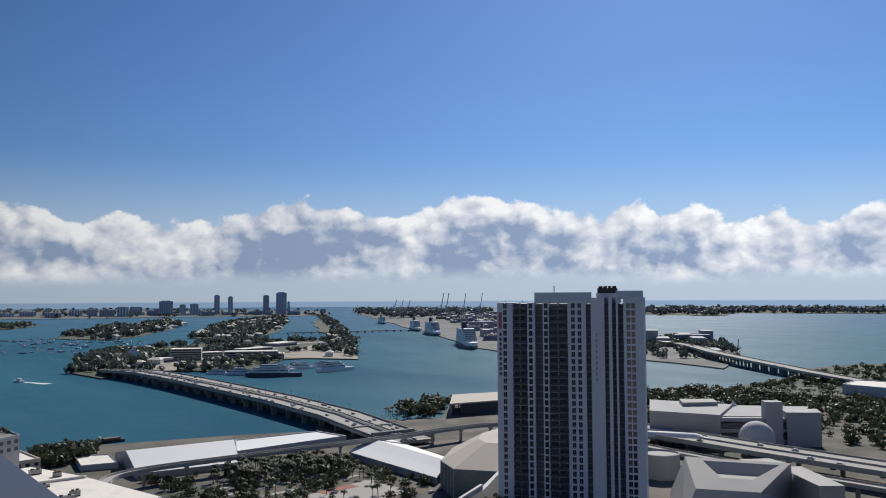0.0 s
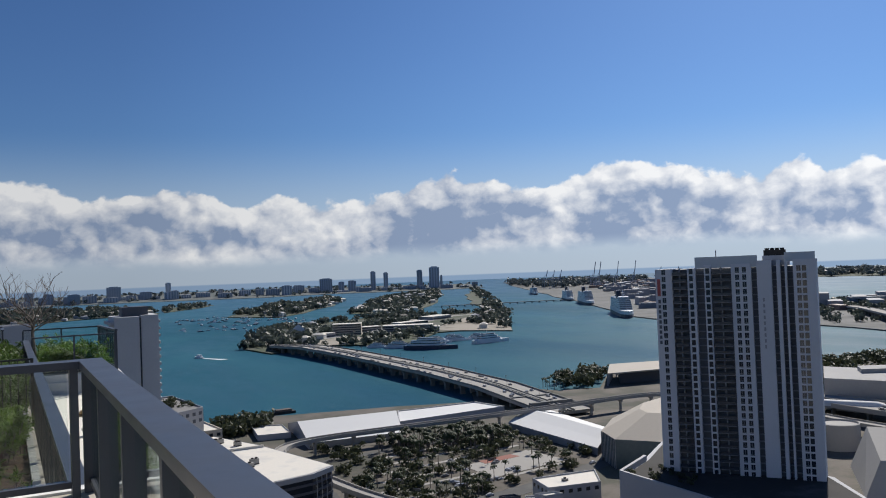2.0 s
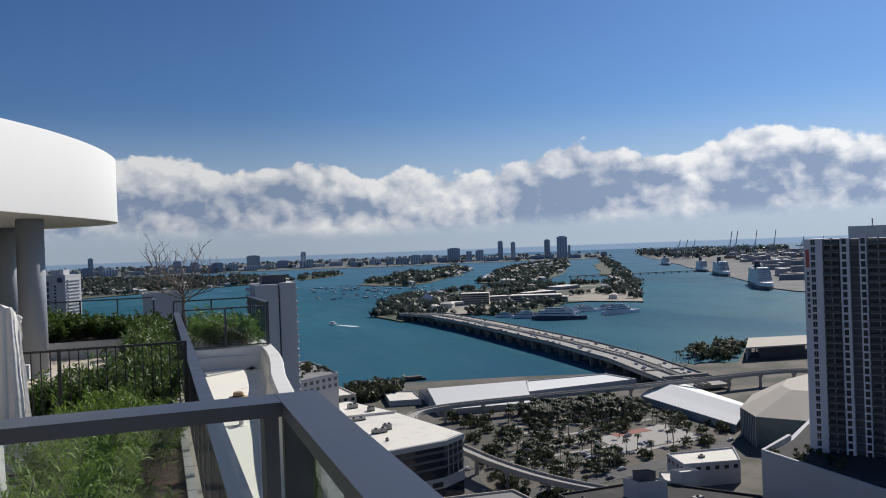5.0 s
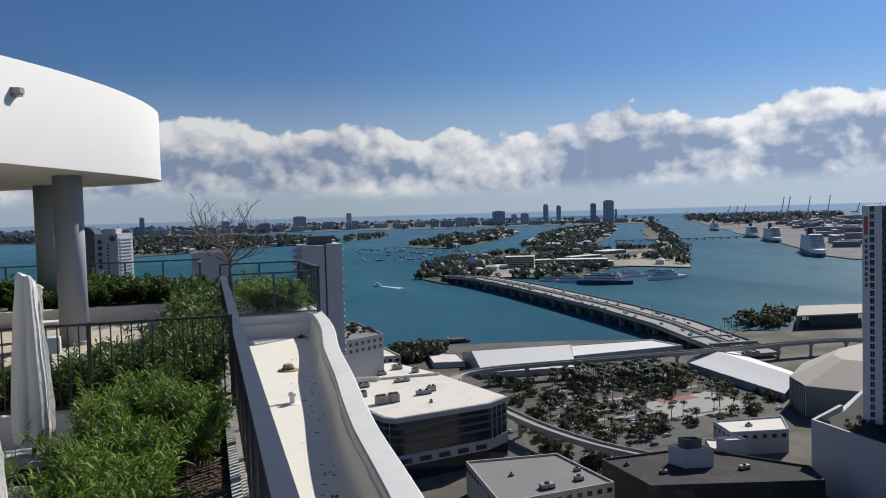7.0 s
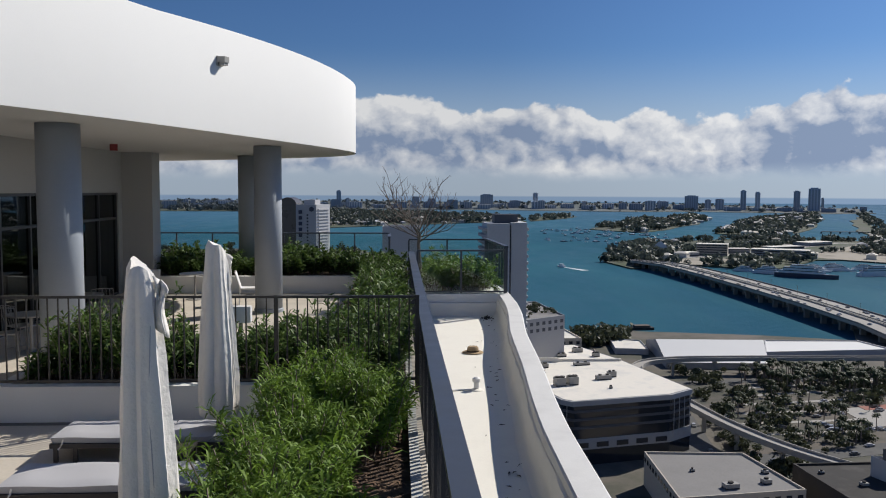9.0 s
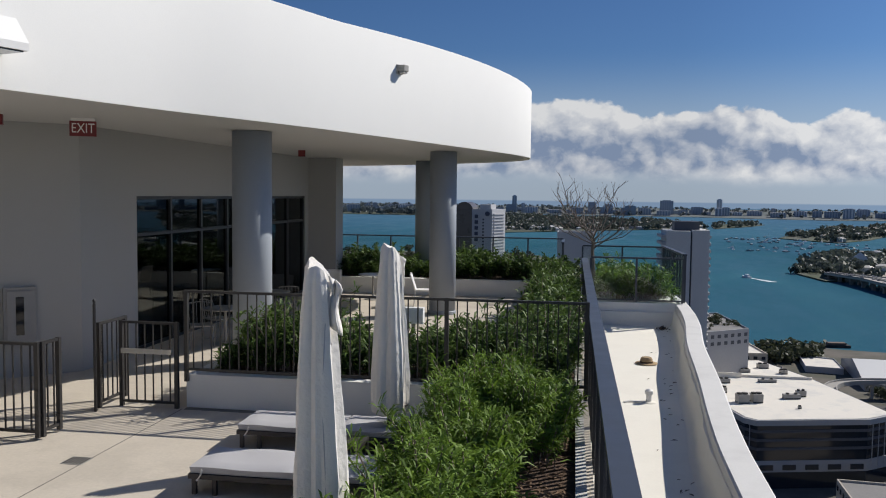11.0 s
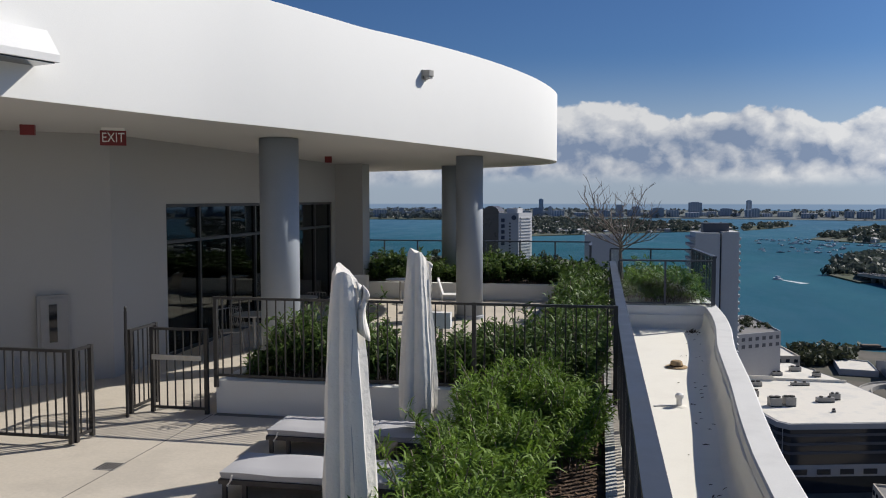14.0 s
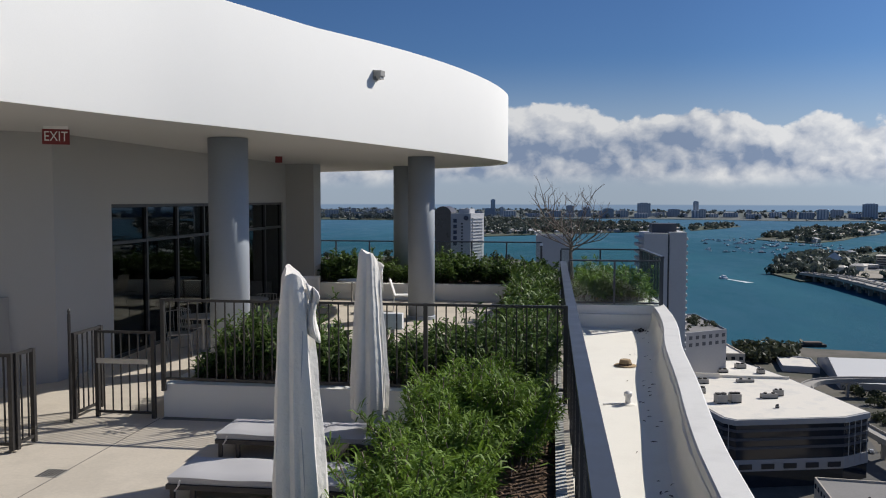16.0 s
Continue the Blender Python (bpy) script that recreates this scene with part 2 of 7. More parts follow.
facade_white = mat("facade_white", (0.46, 0.46, 0.475), 0.8, 0.06, 0.08, 1.0, 0.1)
facade_dark = mat("facade_dark", (0.075, 0.080, 0.095), 0.6, 0.15, 0.1, 1.0, 0.1)
facade_grey = mat("facade_grey", (0.36, 0.36, 0.37), 0.8, 0.08, 0.08, 1.0, 0.1)
facade_tan = mat("facade_tan", (0.48, 0.43, 0.36), 0.85, 0.08, 0.06, 0.8, 0.1)
slab_concrete = mat("slab_concrete", (0.56, 0.56, 0.56), 0.85, 0.08, 0.08, 1.0, 0.1)
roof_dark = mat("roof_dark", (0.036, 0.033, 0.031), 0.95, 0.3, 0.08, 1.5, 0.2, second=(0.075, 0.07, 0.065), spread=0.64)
roof_grey = mat("roof_grey", (0.24, 0.23, 0.22), 0.95, 0.2, 0.08, 1.5, 0.2)
window_far = mat("window_far", (0.025, 0.03, 0.04), 0.12, 0.2, 0.2, 1.0, 0.0)
ship_white = mat("ship_white", (0.72, 0.73, 0.75), 0.5, 0.05, 0.05, 0.5, 0.0)
ship_dark = mat("ship_hull", (0.03, 0.04, 0.08), 0.4, 0.1, 0.05, 0.5, 0.0)
crane_steel = mat("crane_steel", (0.30, 0.34, 0.40), 0.6, 0.1, 0.1, 1.0, 0.0)
car_paint = mat("car_paint", (0.30, 0.30, 0.31), 0.3, 0.05, 0.3, 5, 0.0, each=1.6)
foam = mat("foam", (0.65, 0.70, 0.72), 0.9, 0.2, 0.3, 3.0, 0.2)

water = bpy.data.materials.new("bay_water")
water.use_nodes = True
N = Nodes(water.node_tree)
p = water.node_tree.nodes["Principled BSDF"]
at = N.add("ShaderNodeTexCoord").outputs["Object"]
stretch = N.add("ShaderNodeMapping", Vector=at, Scale=(1.0, 0.35, 1.0))
shoal = N.noise(stretch.outputs[0], 0.0022, 5.0, 0.55)
streak = N.noise(stretch.outputs[0], 0.012, 3.0, 0.6)
f = N.math("ADD", N.math("MULTIPLY", shoal, 0.8), N.math("MULTIPLY", streak, 0.25), clamp=True)
depth_tint = N.mix(N.ramp(f, 0.3, 0.75), (0.020, 0.092, 0.138), (0.046, 0.160, 0.212))
# paler far out: haze of the distance mixed into the water's colour
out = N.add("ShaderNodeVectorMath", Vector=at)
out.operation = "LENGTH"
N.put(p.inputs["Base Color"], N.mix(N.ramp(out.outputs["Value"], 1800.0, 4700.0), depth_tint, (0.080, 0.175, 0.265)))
p.inputs["Roughness"].default_value = 0.42
p.inputs["Specular IOR Level"].default_value = 0.035
p.inputs["IOR"].default_value = 1.33
N.put(p.inputs["Roughness"], N.ramp(streak, 0.3, 0.7, 0.34, 0.56))
ripple = N.add("ShaderNodeBump", Height=N.noise(at, 0.25, 4.0, 0.65), Strength=0.45, Distance=1.2)
N.put(p.inputs["Normal"], ripple.outputs[0])
MATS["bay_water"] = water

# ---------------------------------------------------------------- mesh helpers


def box(bm, x0, x1, y0, y1, z0, z1):
    v = [bm.verts.new(c) for c in ((x0, y0, z0), (x1, y0, z0), (x1, y1, z0), (x0, y1, z0), (x0, y0, z1), (x1, y0, z1), (x1, y1, z1), (x0, y1, z1))]
    for f in ((3, 2, 1, 0), (4, 5, 6, 7), (0, 1, 5, 4), (1, 2, 6, 5), (2, 3, 7, 6), (3, 0, 4, 7)):
        bm.faces.new([v[i] for i in f])
    return bm


def prism(bm, poly, z0, z1):
    """An upright prism over a plan outline."""
    if sum(a[0] * b[1] - b[0] * a[1] for a, b in zip(poly, poly[1:] + poly[:1])) < 0:
        poly = poly[::-1]
    lo = [bm.verts.new((x, y, z0)) for x, y in poly]
    hi = [bm.verts.new((x, y, z1)) for x, y in poly]
    bm.faces.new(lo[::-1])
    bm.faces.new(hi)
    for i in range(len(poly)):
        j = (i + 1) % len(poly)
        bm.faces.new((lo[i], lo[j], hi[j], hi[i]))
    return bm


def tube(bm, pts, radii, n=8, cap=True):
    """A round bar along points."""
    pts = [Vector(q) for q in pts]
    if not hasattr(radii, "__len__"):
        radii = [radii] * len(pts)
    rings = []
    for i, q in enumerate(pts):
        d = (pts[min(i + 1, len(pts) - 1)] - pts[max(i - 1, 0)]).normalized()
        a = d.cross(Vector((0, 0, 1)) if abs(d.z) < 0.9 else Vector((1, 0, 0))).normalized()
        b = d.cross(a)
        rings.append([bm.verts.new(q + (a * math.cos(2 * math.pi * k / n) + b * math.sin(2 * math.pi * k / n)) * radii[i]) for k in range(n)])
    for r, s in zip(rings, rings[1:]):
        for k in range(n):
            bm.faces.new((r[k], r[(k + 1) % n], s[(k + 1) % n], s[k]))
    if cap:
        bm.faces.new(rings[0][::-1])
        bm.faces.new(rings[-1])
    return bm


def lathe(bm, profile, n=24, cx=0.0, cy=0.0):
    """A turned shape from (radius, height) pairs."""
    rings = [[bm.verts.new((cx + r * math.cos(2 * math.pi * k / n), cy + r * math.sin(2 * math.pi * k / n), z)) for k in range(n)] for r, z in profile]
    for r, s in zip(rings, rings[1:]):
        for k in range(n):
            bm.faces.new((r[k], r[(k + 1) % n], s[(k + 1) % n], s[k]))
    bm.faces.new(rings[0][::-1])
    bm.faces.new(rings[-1])
    return bm


def mesh_of(name, bm, material, bevel=0.0, smooth=False):
    if bevel:
        bmesh.ops.bevel(bm, geom=[e for e in bm.edges if len(e.link_faces) == 2 and e.calc_face_angle() > 0.6], offset=bevel, segments=2, affect="EDGES", profile=0.6)
    bmesh.ops.recalc_face_normals(bm, faces=bm.faces)
    if smooth:
        bmesh.ops.split_edges(bm, edges=[e for e in bm.edges if len(e.link_faces) == 2 and e.calc_face_angle() > 0.7])
    me = bpy.data.meshes.new(name)
    bm.to_mesh(me)
    bm.free()
    if smooth:
        me.polygons.foreach_set("use_smooth", [True] * len(me.polygons))
    me.materials.append(material)
    return me


def part(name, bm, material, parent=None, label="", bevel=0.0, smooth=False):
    me = bm if isinstance(bm, bpy.types.Mesh) else mesh_of(name, bm, material, bevel, smooth)
    ob = new(name, me)
    ob.parent = parent
    if label:
        tagged(ob, label)
    return ob


def thing(name, label, category, at=(0, 0, 0), group="", turn=0.0):
    ob = new(name)
    ob.matrix_basis = pose(*at, 0, 0, turn)
    return tagged(ob, label, category, group)


def setting(name, bm, material, label, category="", bevel=0.0, smooth=False):
    return tagged(part(name, bm, material, None, "", bevel, smooth), label, category or name.rstrip("_0123456789"), "", "structure")


def raw(name, verts, faces, material, parent=None):
    """A mesh from arrays of corners and faces of one size."""
    me = bpy.data.meshes.new(name)
    verts, faces = np.asarray(verts, np.float32).reshape(-1, 3), np.asarray(faces, np.int32)
    k = faces.shape[1]
    me.vertices.add(len(verts))
    me.vertices.foreach_set("co", verts.ravel())
    me.loops.add(faces.size)
    me.loops.foreach_set("vertex_index", faces.ravel())
    me.polygons.add(len(faces))
    me.polygons.foreach_set("loop_start", np.arange(len(faces)) * k)
    me.update(calc_edges=True)
    me.validate()
    me.materials.append(material)
    ob = new(name, me)
    ob.parent = parent
    return ob


# the far shore is drawn in, along the lines of sight, to lie within five kilometres
EYE = Vector((0.5, 0.0, 3.07))
SEA, GROUND = -110.0, -108.0


def nearness(x, y):
    d = math.hypot(x - EYE.x, y - EYE.y)
    return 1.0 if d <= 2600 else (2600 + 2250 * (1 - math.exp(-(d - 2600) / 2250))) / d


def far(x, y, z):
    s = nearness(x, y)
    return Vector((EYE.x + (x - EYE.x) * s, EYE.y + (y - EYE.y) * s, EYE.z + (z - EYE.z) * s)), s


def far_pose(x, y, z, turn=0.0, size=1.0):
    q, s = far(x, y, z)
    return Matrix.Translation(q) @ pose(0, 0, 0, 0, 0, turn) @ Matrix.Diagonal((s * size, s * size, s * size, 1))


def inside(x, y, poly):
    hit = False
    for (x0, y0), (x1, y1) in zip(poly, poly[1:] + poly[:1]):
        if (y0 > y) != (y1 > y) and x < (x1 - x0) * (y - y0) / (y1 - y0) + x0:
            hit = not hit
    return hit

# ---------------------------------------------------------------- water, land
rings = [0.0] + [60 * 1.15 ** k for k in range(37)]
spokes = 96
verts, faces = [], []
for r in rings:
    for k in range(spokes):
        a = 2 * math.pi * k / spokes
        verts.append(far(EYE.x + max(r, 0.5) * math.sin(a), EYE.y + max(r, 0.5) * math.cos(a), SEA)[0])
for i in range(len(rings) - 1):
    for k in range(spokes):
        a, b = i * spokes + k, i * spokes + (k + 1) % spokes
        faces.append((a, b, b + spokes, a + spokes))
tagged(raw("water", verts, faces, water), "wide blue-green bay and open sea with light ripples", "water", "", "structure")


def landmass(name, poly, material, label, top=GROUND, step=220.0):
    """A low island or shore over a plan outline, its edges cut fine enough to follow the far bend."""
    line = []
    for (x0, y0), (x1, y1) in zip(poly, poly[1:] + poly[:1]):
        n = max(1, int(math.hypot(x1 - x0, y1 - y0) / step))
        for k in range(n):
            j = 0.12 * math.hypot(x1 - x0, y1 - y0) / n * (random.random() - 0.5) if k else 0
            line.append((x0 + (x1 - x0) * k / n + j, y0 + (y1 - y0) * k / n - j))
    bm = bmesh.new()
    top_v = [bm.verts.new((x, y, top)) for x, y in line]
    low_v = [bm.verts.new((x, y, SEA - 1)) for x, y in line]
    f = bm.faces.new(top_v)
    for i in range(len(line)):
        j = (i + 1) % len(line)
        bm.faces.new((low_v[i], low_v[j], top_v[j], top_v[i]))
    bmesh.ops.triangulate(bm, faces=[f])
    if max(math.hypot(x, y) for x, y in line) > 2600:
        for _ in range(3):
            bmesh.ops.subdivide_edges(bm, edges=[e for e in bm.edges if e.calc_length() > step * 1.5], cuts=1)
        bmesh.ops.triangulate(bm, faces=bm.faces)
        for v in bm.verts:
            v.co = far(*v.co)[0]
    return setting(name, bm, material, label, "land")


port_ground = mat("port_ground", (0.125, 0.125, 0.125), 0.9, 0.25, 0.015, 0.2, 0.1, second=(0.09, 0.095, 0.09), spread=0.5)
MAINLAND = [(-900, -600), (-900, 1400), (-200, 1640), (-60, 1560), (10, 1000), (70, 770), (115, 690), (145, 643), (178, 660), (198, 650), (284, 630), (347, 606), (372, 655), (420, 651), (436, 610), (474, 600), (563, 696), (612, 688), (735, 645), (857, 545), (886, 466), (889, 391), (920, 150), (920, -600)]
WATSON = [(331, 1315), (419, 1573), (597, 1848), (864, 1981), (1065, 1881), (1114, 1769), (950, 1510), (799, 1258), (765, 1345), (694, 1345), (600, 1230), (524, 1157), (496, 1216), (442, 1260), (342, 1195)]
JETTY = [(2334, 4104), (2438, 4190), (1620, 2760), (1097, 1784), (1044, 1762), (1570, 2800)]
ISLE_A = [(570, 2454), (710, 2806), (997, 3367), (1472, 3986), (1300, 3400), (1056, 2867), (669, 2254)]
ISLE_B = [(857, 2210), (1150, 2785), (1448, 3330), (2181, 4248), (1700, 3250), (1246, 2454), (943, 2021)]
PORT = [(3433, 5539), (2741, 4304), (1944, 2793), (1643, 2228), (1417, 1815), (1182, 1411), (1135, 1266), (1180, 1040), (1152, 839), (1117, 731), (1381, 864), (1721, 1125), (1745, 1270), (1930, 1510), (2330, 2130), (3600, 3950), (4373, 4961)]
SOUTH_KEY = [(3800, 3600), (3951, 2600), (4618, 2960), (4962, 2204), (6222, 2765), (5664, 4456)]
BEACH = [(-3300, 5300), (-2100, 5450), (-900, 5250), (700, 4900), (1304, 4600), (1700, 4695), (2228, 4303), (2614, 4424), (3235, 5736), (2500, 8000), (-2000, 9500), (-4600, 8200)]
EAST = [(893, 560), (890, 475), (930, 405), (965, 150), (1700, 150), (1700, 560), (1390, 614), (1287, 644), (1203, 648), (1059, 590), (925, 580)]
NORTH = [(-390, 2480), (-250, 2480), (-7, 2700), (280, 2950), (362, 2872), (480, 3080), (470, 3420), (320, 3980), (-250, 4500), (-640, 4300), (-500, 3250)]
SPIT = [(500, 3100), (690, 3420), (800, 3680), (667, 3745), (540, 3420)]
FAR_NORTH = [(-1400, 4500), (-780, 4450), (-600, 4700), (-1300, 6000), (-3500, 6200), (-2300, 4500)]
landmass("ground", MAINLAND, town, "grey and green city ground along the shore", GROUND)
landmass("island", WATSON, land, "green and sandy island with marina and roads")
landmass("causeway_bank", JETTY, land, "long narrow causeway bank with trees")
landmass("island", ISLE_A, land, "low wooded residential island in the bay")
landmass("island", ISLE_B, land, "low wooded residential island in the bay")
landmass("island", PORT, port_ground, "grey port island with quays")
landmass("island", SOUTH_KEY, land, "low dark wooded key on the horizon")
landmass("ground_east", EAST, land, "low green and sandy shore beyond the channel")
landmass("shore", BEACH, hazy_town, "far built-up beach shore")
landmass("island", NORTH, land, "wooded residential shore across the bay")
landmass("island", SPIT, land, "thin green spit in the bay")
landmass("shore", FAR_NORTH, land, "far northern shore with trees")

# ---------------------------------------------------------------- roof terrace of our tower
UP = 1.38          # floor of the upper terrace
X_RAIL = 0.94      # middle line of the side rails
FLOOR_Z, GUTTER_Z = 0.0, -0.64
END_Y = 25.6
# body of the tower below the terraces
bm = bmesh.new()
prism(bm, [(-16, -14), (1.9, -14), (2.5, 10), (3.85, 25.5), (3.9, 34.5), (-16, 34.5)], -107.9, -0.90)
setting("tower_body", bm, stucco, "white tower block carrying the roof terrace", "building")
setting("floor", box(bmesh.new(), -15.9, 0.84, 1.66, 34.4, -0.6, FLOOR_Z), concrete_deck, "pale stained concrete pool deck")
setting("upper_floor", box(bmesh.new(), -15.9, 1.2, -13.9, 1.50, -0.6, UP), concrete_deck, "concrete floor of the upper terrace")
setting("wall_step", box(bmesh.new(), -15.9, 1.2, 1.50, 1.66, -0.6, UP + 0.02), stucco, "white wall under the upper terrace edge")


def parapet_x(y):
    """The wavy inner edge of the parapet beside the gutter."""
    line = ((-14.0, 1.72), (0.0, 1.96), (7.0, 2.20), (9.5, 2.31), (11.3, 2.40), (13.9, 2.58), (16.5, 2.78), (18.9, 2.99), (21.5, 3.27), (24.0, 3.47), (25.6, 3.55), (36.0, 3.75))
    for (y0, x0), (y1, x1) in zip(line, line[1:]):
        if y <= y1:
            return x0 + (x1 - x0) * (y - y0) / (y1 - y0) + 0.02 * math.sin(y * 0.9)
    return line[-1][1]


bm = bmesh.new()
prism(bm, [(0.84, 1.66)] + [(parapet_x(1.66 + (END_Y - 1.66) * k / 24) + 0.05, 1.66 + (END_Y - 1.66) * k / 24) for k in range(25)] + [(0.84, END_Y)], GUTTER_Z - 0.2, GUTTER_Z)
setting("gutter_floor", bm, stucco_grey, "white coated roof gutter with dirt streaks")
bm = bmesh.new()
section = [(0.0, -0.84), (0.0, -0.025), (0.025, 0.0), (0.355, 0.0), (0.385, -0.03), (0.42, -3.2)]
prev = None
for i in range(87):
    y = -13.9 + i * 0.55
    ring = [bm.verts.new((parapet_x(y) + u, y, w)) for u, w in section]
    if prev:
        for k in range(len(section) - 1):
            bm.faces.new((prev[k], ring[k], ring[k + 1], prev[k + 1]))
    prev = ring
setting("parapet", bm, mat("parapet_coating", (0.69, 0.68, 0.655), 0.85, 0.09, 0.9, 40, 0.2, second=(0.60, 0.59, 0.57), spread=0.58, depth=0.004), "smooth white wavy parapet along the gutter", smooth=True)
# membrane turned up against the parapet, sagging in soft folds
bm = bmesh.new()
prev = None
for i in range(121):
    y = 1.7 + i * (END_Y - 1.72) / 120
    x = parapet_x(y) - 0.20 - 0.014 * math.sin(i * 0.37) - 0.008 * math.sin(i * 1.13)
    lip = -0.17 + 0.02 * math.sin(i * 0.21)
    ring = [bm.verts.new(c) for c in ((x - 0.02, y, GUTTER_Z + 0.004), (x + 0.06, y, GUTTER_Z + 0.03), (x + 0.11, y, GUTTER_Z + 0.11), (x + 0.135, y, GUTTER_Z + 0.24), (x + 0.155, y, lip - 0.05), (x + 0.175, y, lip), (parapet_x(y) + 0.01, y, lip + 0.012))]
    if prev:
        for k in range(6):
            bm.faces.new((prev[k], ring[k], ring[k + 1], prev[k + 1]))
    prev = ring
setting("flashing", bm, stucco_grey, "white membrane upstand at the parapet foot", "trim", smooth=True)
bm = bmesh.new()
prism(bm, [(1.03, END_Y), (parapet_x(END_Y), END_Y), (parapet_x(END_Y), 33.5), (1.03, 33.5)], -0.88, 0.02)
setting("wall_gutter_end", bm, stucco, "white planter wall closing the gutter", "wall", bevel=0.02)
setting("ledge_gutter_end", box(bmesh.new(), 1.04, parapet_x(END_Y) - 0.02, END_Y - 0.12, END_Y, GUTTER_Z, -0.24), stucco, "white ledge at the gutter end", "ledge", bevel=0.015)

# kerb stones beside the lower rail
kerb = setting("kerb", box(bmesh.new(), 0.64, 0.75, 1.66, 26.0, 0.0, 0.19), kerb_stone, "row of pale kerb blocks along the rail")
kerb_me = mesh_of("kerb_block", box(bmesh.new(), -0.055, 0.055, -0.29, 0.29, 0.0, 0.06), kerb_stone, bevel=0.008)
for i in range(40):
    ob = part("kerb_block", kerb_me, None, kerb)
    ob.location = (0.695, 2.0 + 0.6 * i, 0.185)

# ---------------------------------------------------------------- rails


def cap_rail(name, a, b, z, width, label, posts, slats, base_z, glass=True):
    """A heavy flat-capped guard rail from a to b in plan, with posts, fins and glass."""
    d = Vector((b[0] - a[0], b[1] - a[1], 0))
    L = d.length
    ob = thing(name, label, "railing", (a[0], a[1], 0), turn=math.degrees(math.atan2(d.y, d.x)))
    part("top_rail", box(bmesh.new(), 0, L, -width / 2, width / 2, z - 0.06, z), rail_paint, ob, bevel=0.012)
    part("bottom_rail", box(bmesh.new(), 0.02, L - 0.02, -0.025, 0.025, base_z + 0.07, base_z + 0.12), rail_paint, ob)
    me = mesh_of("post", box(bmesh.new(), -0.03, 0.03, -width * 0.36, width * 0.36, base_z, z - 0.061), rail_paint, bevel=0.004)
    n = max(1, round(L / posts))
    for i in range(n + 1):
        o = part("post", me, None, ob)
        o.location.x = 0.04 + (L - 0.08) * i / n
    if slats:
        me = mesh_of("fin", box(bmesh.new(), -0.009, 0.009, -0.03, 0.03, base_z + 0.12, z - 0.061), rail_paint)
        for i in range(int(L / slats)):
            x = 0.05 + slats * (i + 0.5)
            o = part("fin", me, None, ob)
            o.location.x = x
    if glass:
        me = mesh_of("glass_pane", box(bmesh.new(), 0.05, (L - 0.08) / n - 0.05, -0.006, 0.006, base_z + 0.13, z - 0.065), glass_clear)
        for i in range(n):
            o = part("glass_pane", me, None, ob)
            o.location.x = 0.04 + (L - 0.08) * i / n
            o.visible_shadow = False
    return ob


cap_rail("lower_railing", (X_RAIL, 1.72), (X_RAIL, 27.0), 1.19, 0.185, "dark blue-grey metal guard rail with wide flat cap", 1.5, 0.115, GUTTER_Z, False)
cap_rail("upper_railing", (X_RAIL + 0.02, -13.0), (X_RAIL + 0.02, 1.50), 2.462, 0.185, "dark metal terrace rail with wide cap and glass", 1.35, 0, UP, True)
cap_rail("upper_railing", (-7.5, 1.38), (X_RAIL - 0.075, 1.38), 2.462, 0.22, "dark metal terrace rail with wide cap and glass", 1.5, 0, UP, True)


def glass_guard(a, b, z0, z1, label, span=1.3, caps=0.05):
    """A light black frame guard with clear panes."""
    d = Vector((b[0] - a[0], b[1] - a[1], 0))
    L = d.length
    ob = thing("glass_guard", label, "railing", (a[0], a[1], 0), "far terrace guards", turn=math.degrees(math.atan2(d.y, d.x)))
    part("top_rail", box(bmesh.new(), 0, L, -caps, caps, z1 - 0.05, z1), rail_paint, ob, bevel=0.006)
    part("bottom_rail", box(bmesh.new(), 0, L, -0.025, 0.025, z0 + 0.04, z0 + 0.08), rail_paint, ob)
    n = max(1, round(L / span))
    me = mesh_of("post", box(bmesh.new(), -0.028, 0.028, -0.028, 0.028, z0, z1 - 0.05), rail_paint)
    pane = mesh_of("glass_pane", box(bmesh.new(), 0.03, L / n - 0.03, -0.006, 0.006, z0 + 0.08, z1 - 0.05), glass_clear)
    for i in range(n + 1):
        part("post", me, None, ob).location.x = L * i / n
        if i < n:
            o = part("glass_pane", pane, None, ob)
            o.location.x, o.visible_shadow = L * i / n, False
    return ob


PX = parapet_x(END_Y)
glass_guard((1.1, END_Y + 0.1), (PX + 0.2, END_Y + 0.1), 0.02, 1.34, "clear glass guard in a black frame above the gutter", 1.28)
cap_rail("end_railing", (PX + 0.26, END_Y + 0.2), (PX + 0.08, 29.9), 1.45, 0.12, "dark metal guard with upright fins", 2.4, 0.5, 0.02, True)
glass_guard((0.9, 30.0), (PX + 0.06, 30.0), 0.0, 1.42, "clear glass guard in a black frame at the roof end", 1.5)
glass_guard((-9.5, 33.9), (0.2, 33.9), 0.0, 1.44, "clear glass guard in a black frame at the roof end", 1.45)
glass_guard((0.2, 31.8), (0.2, 33.8), 0.0, 1.40, "short clear glass guard in a black frame", 1.0)


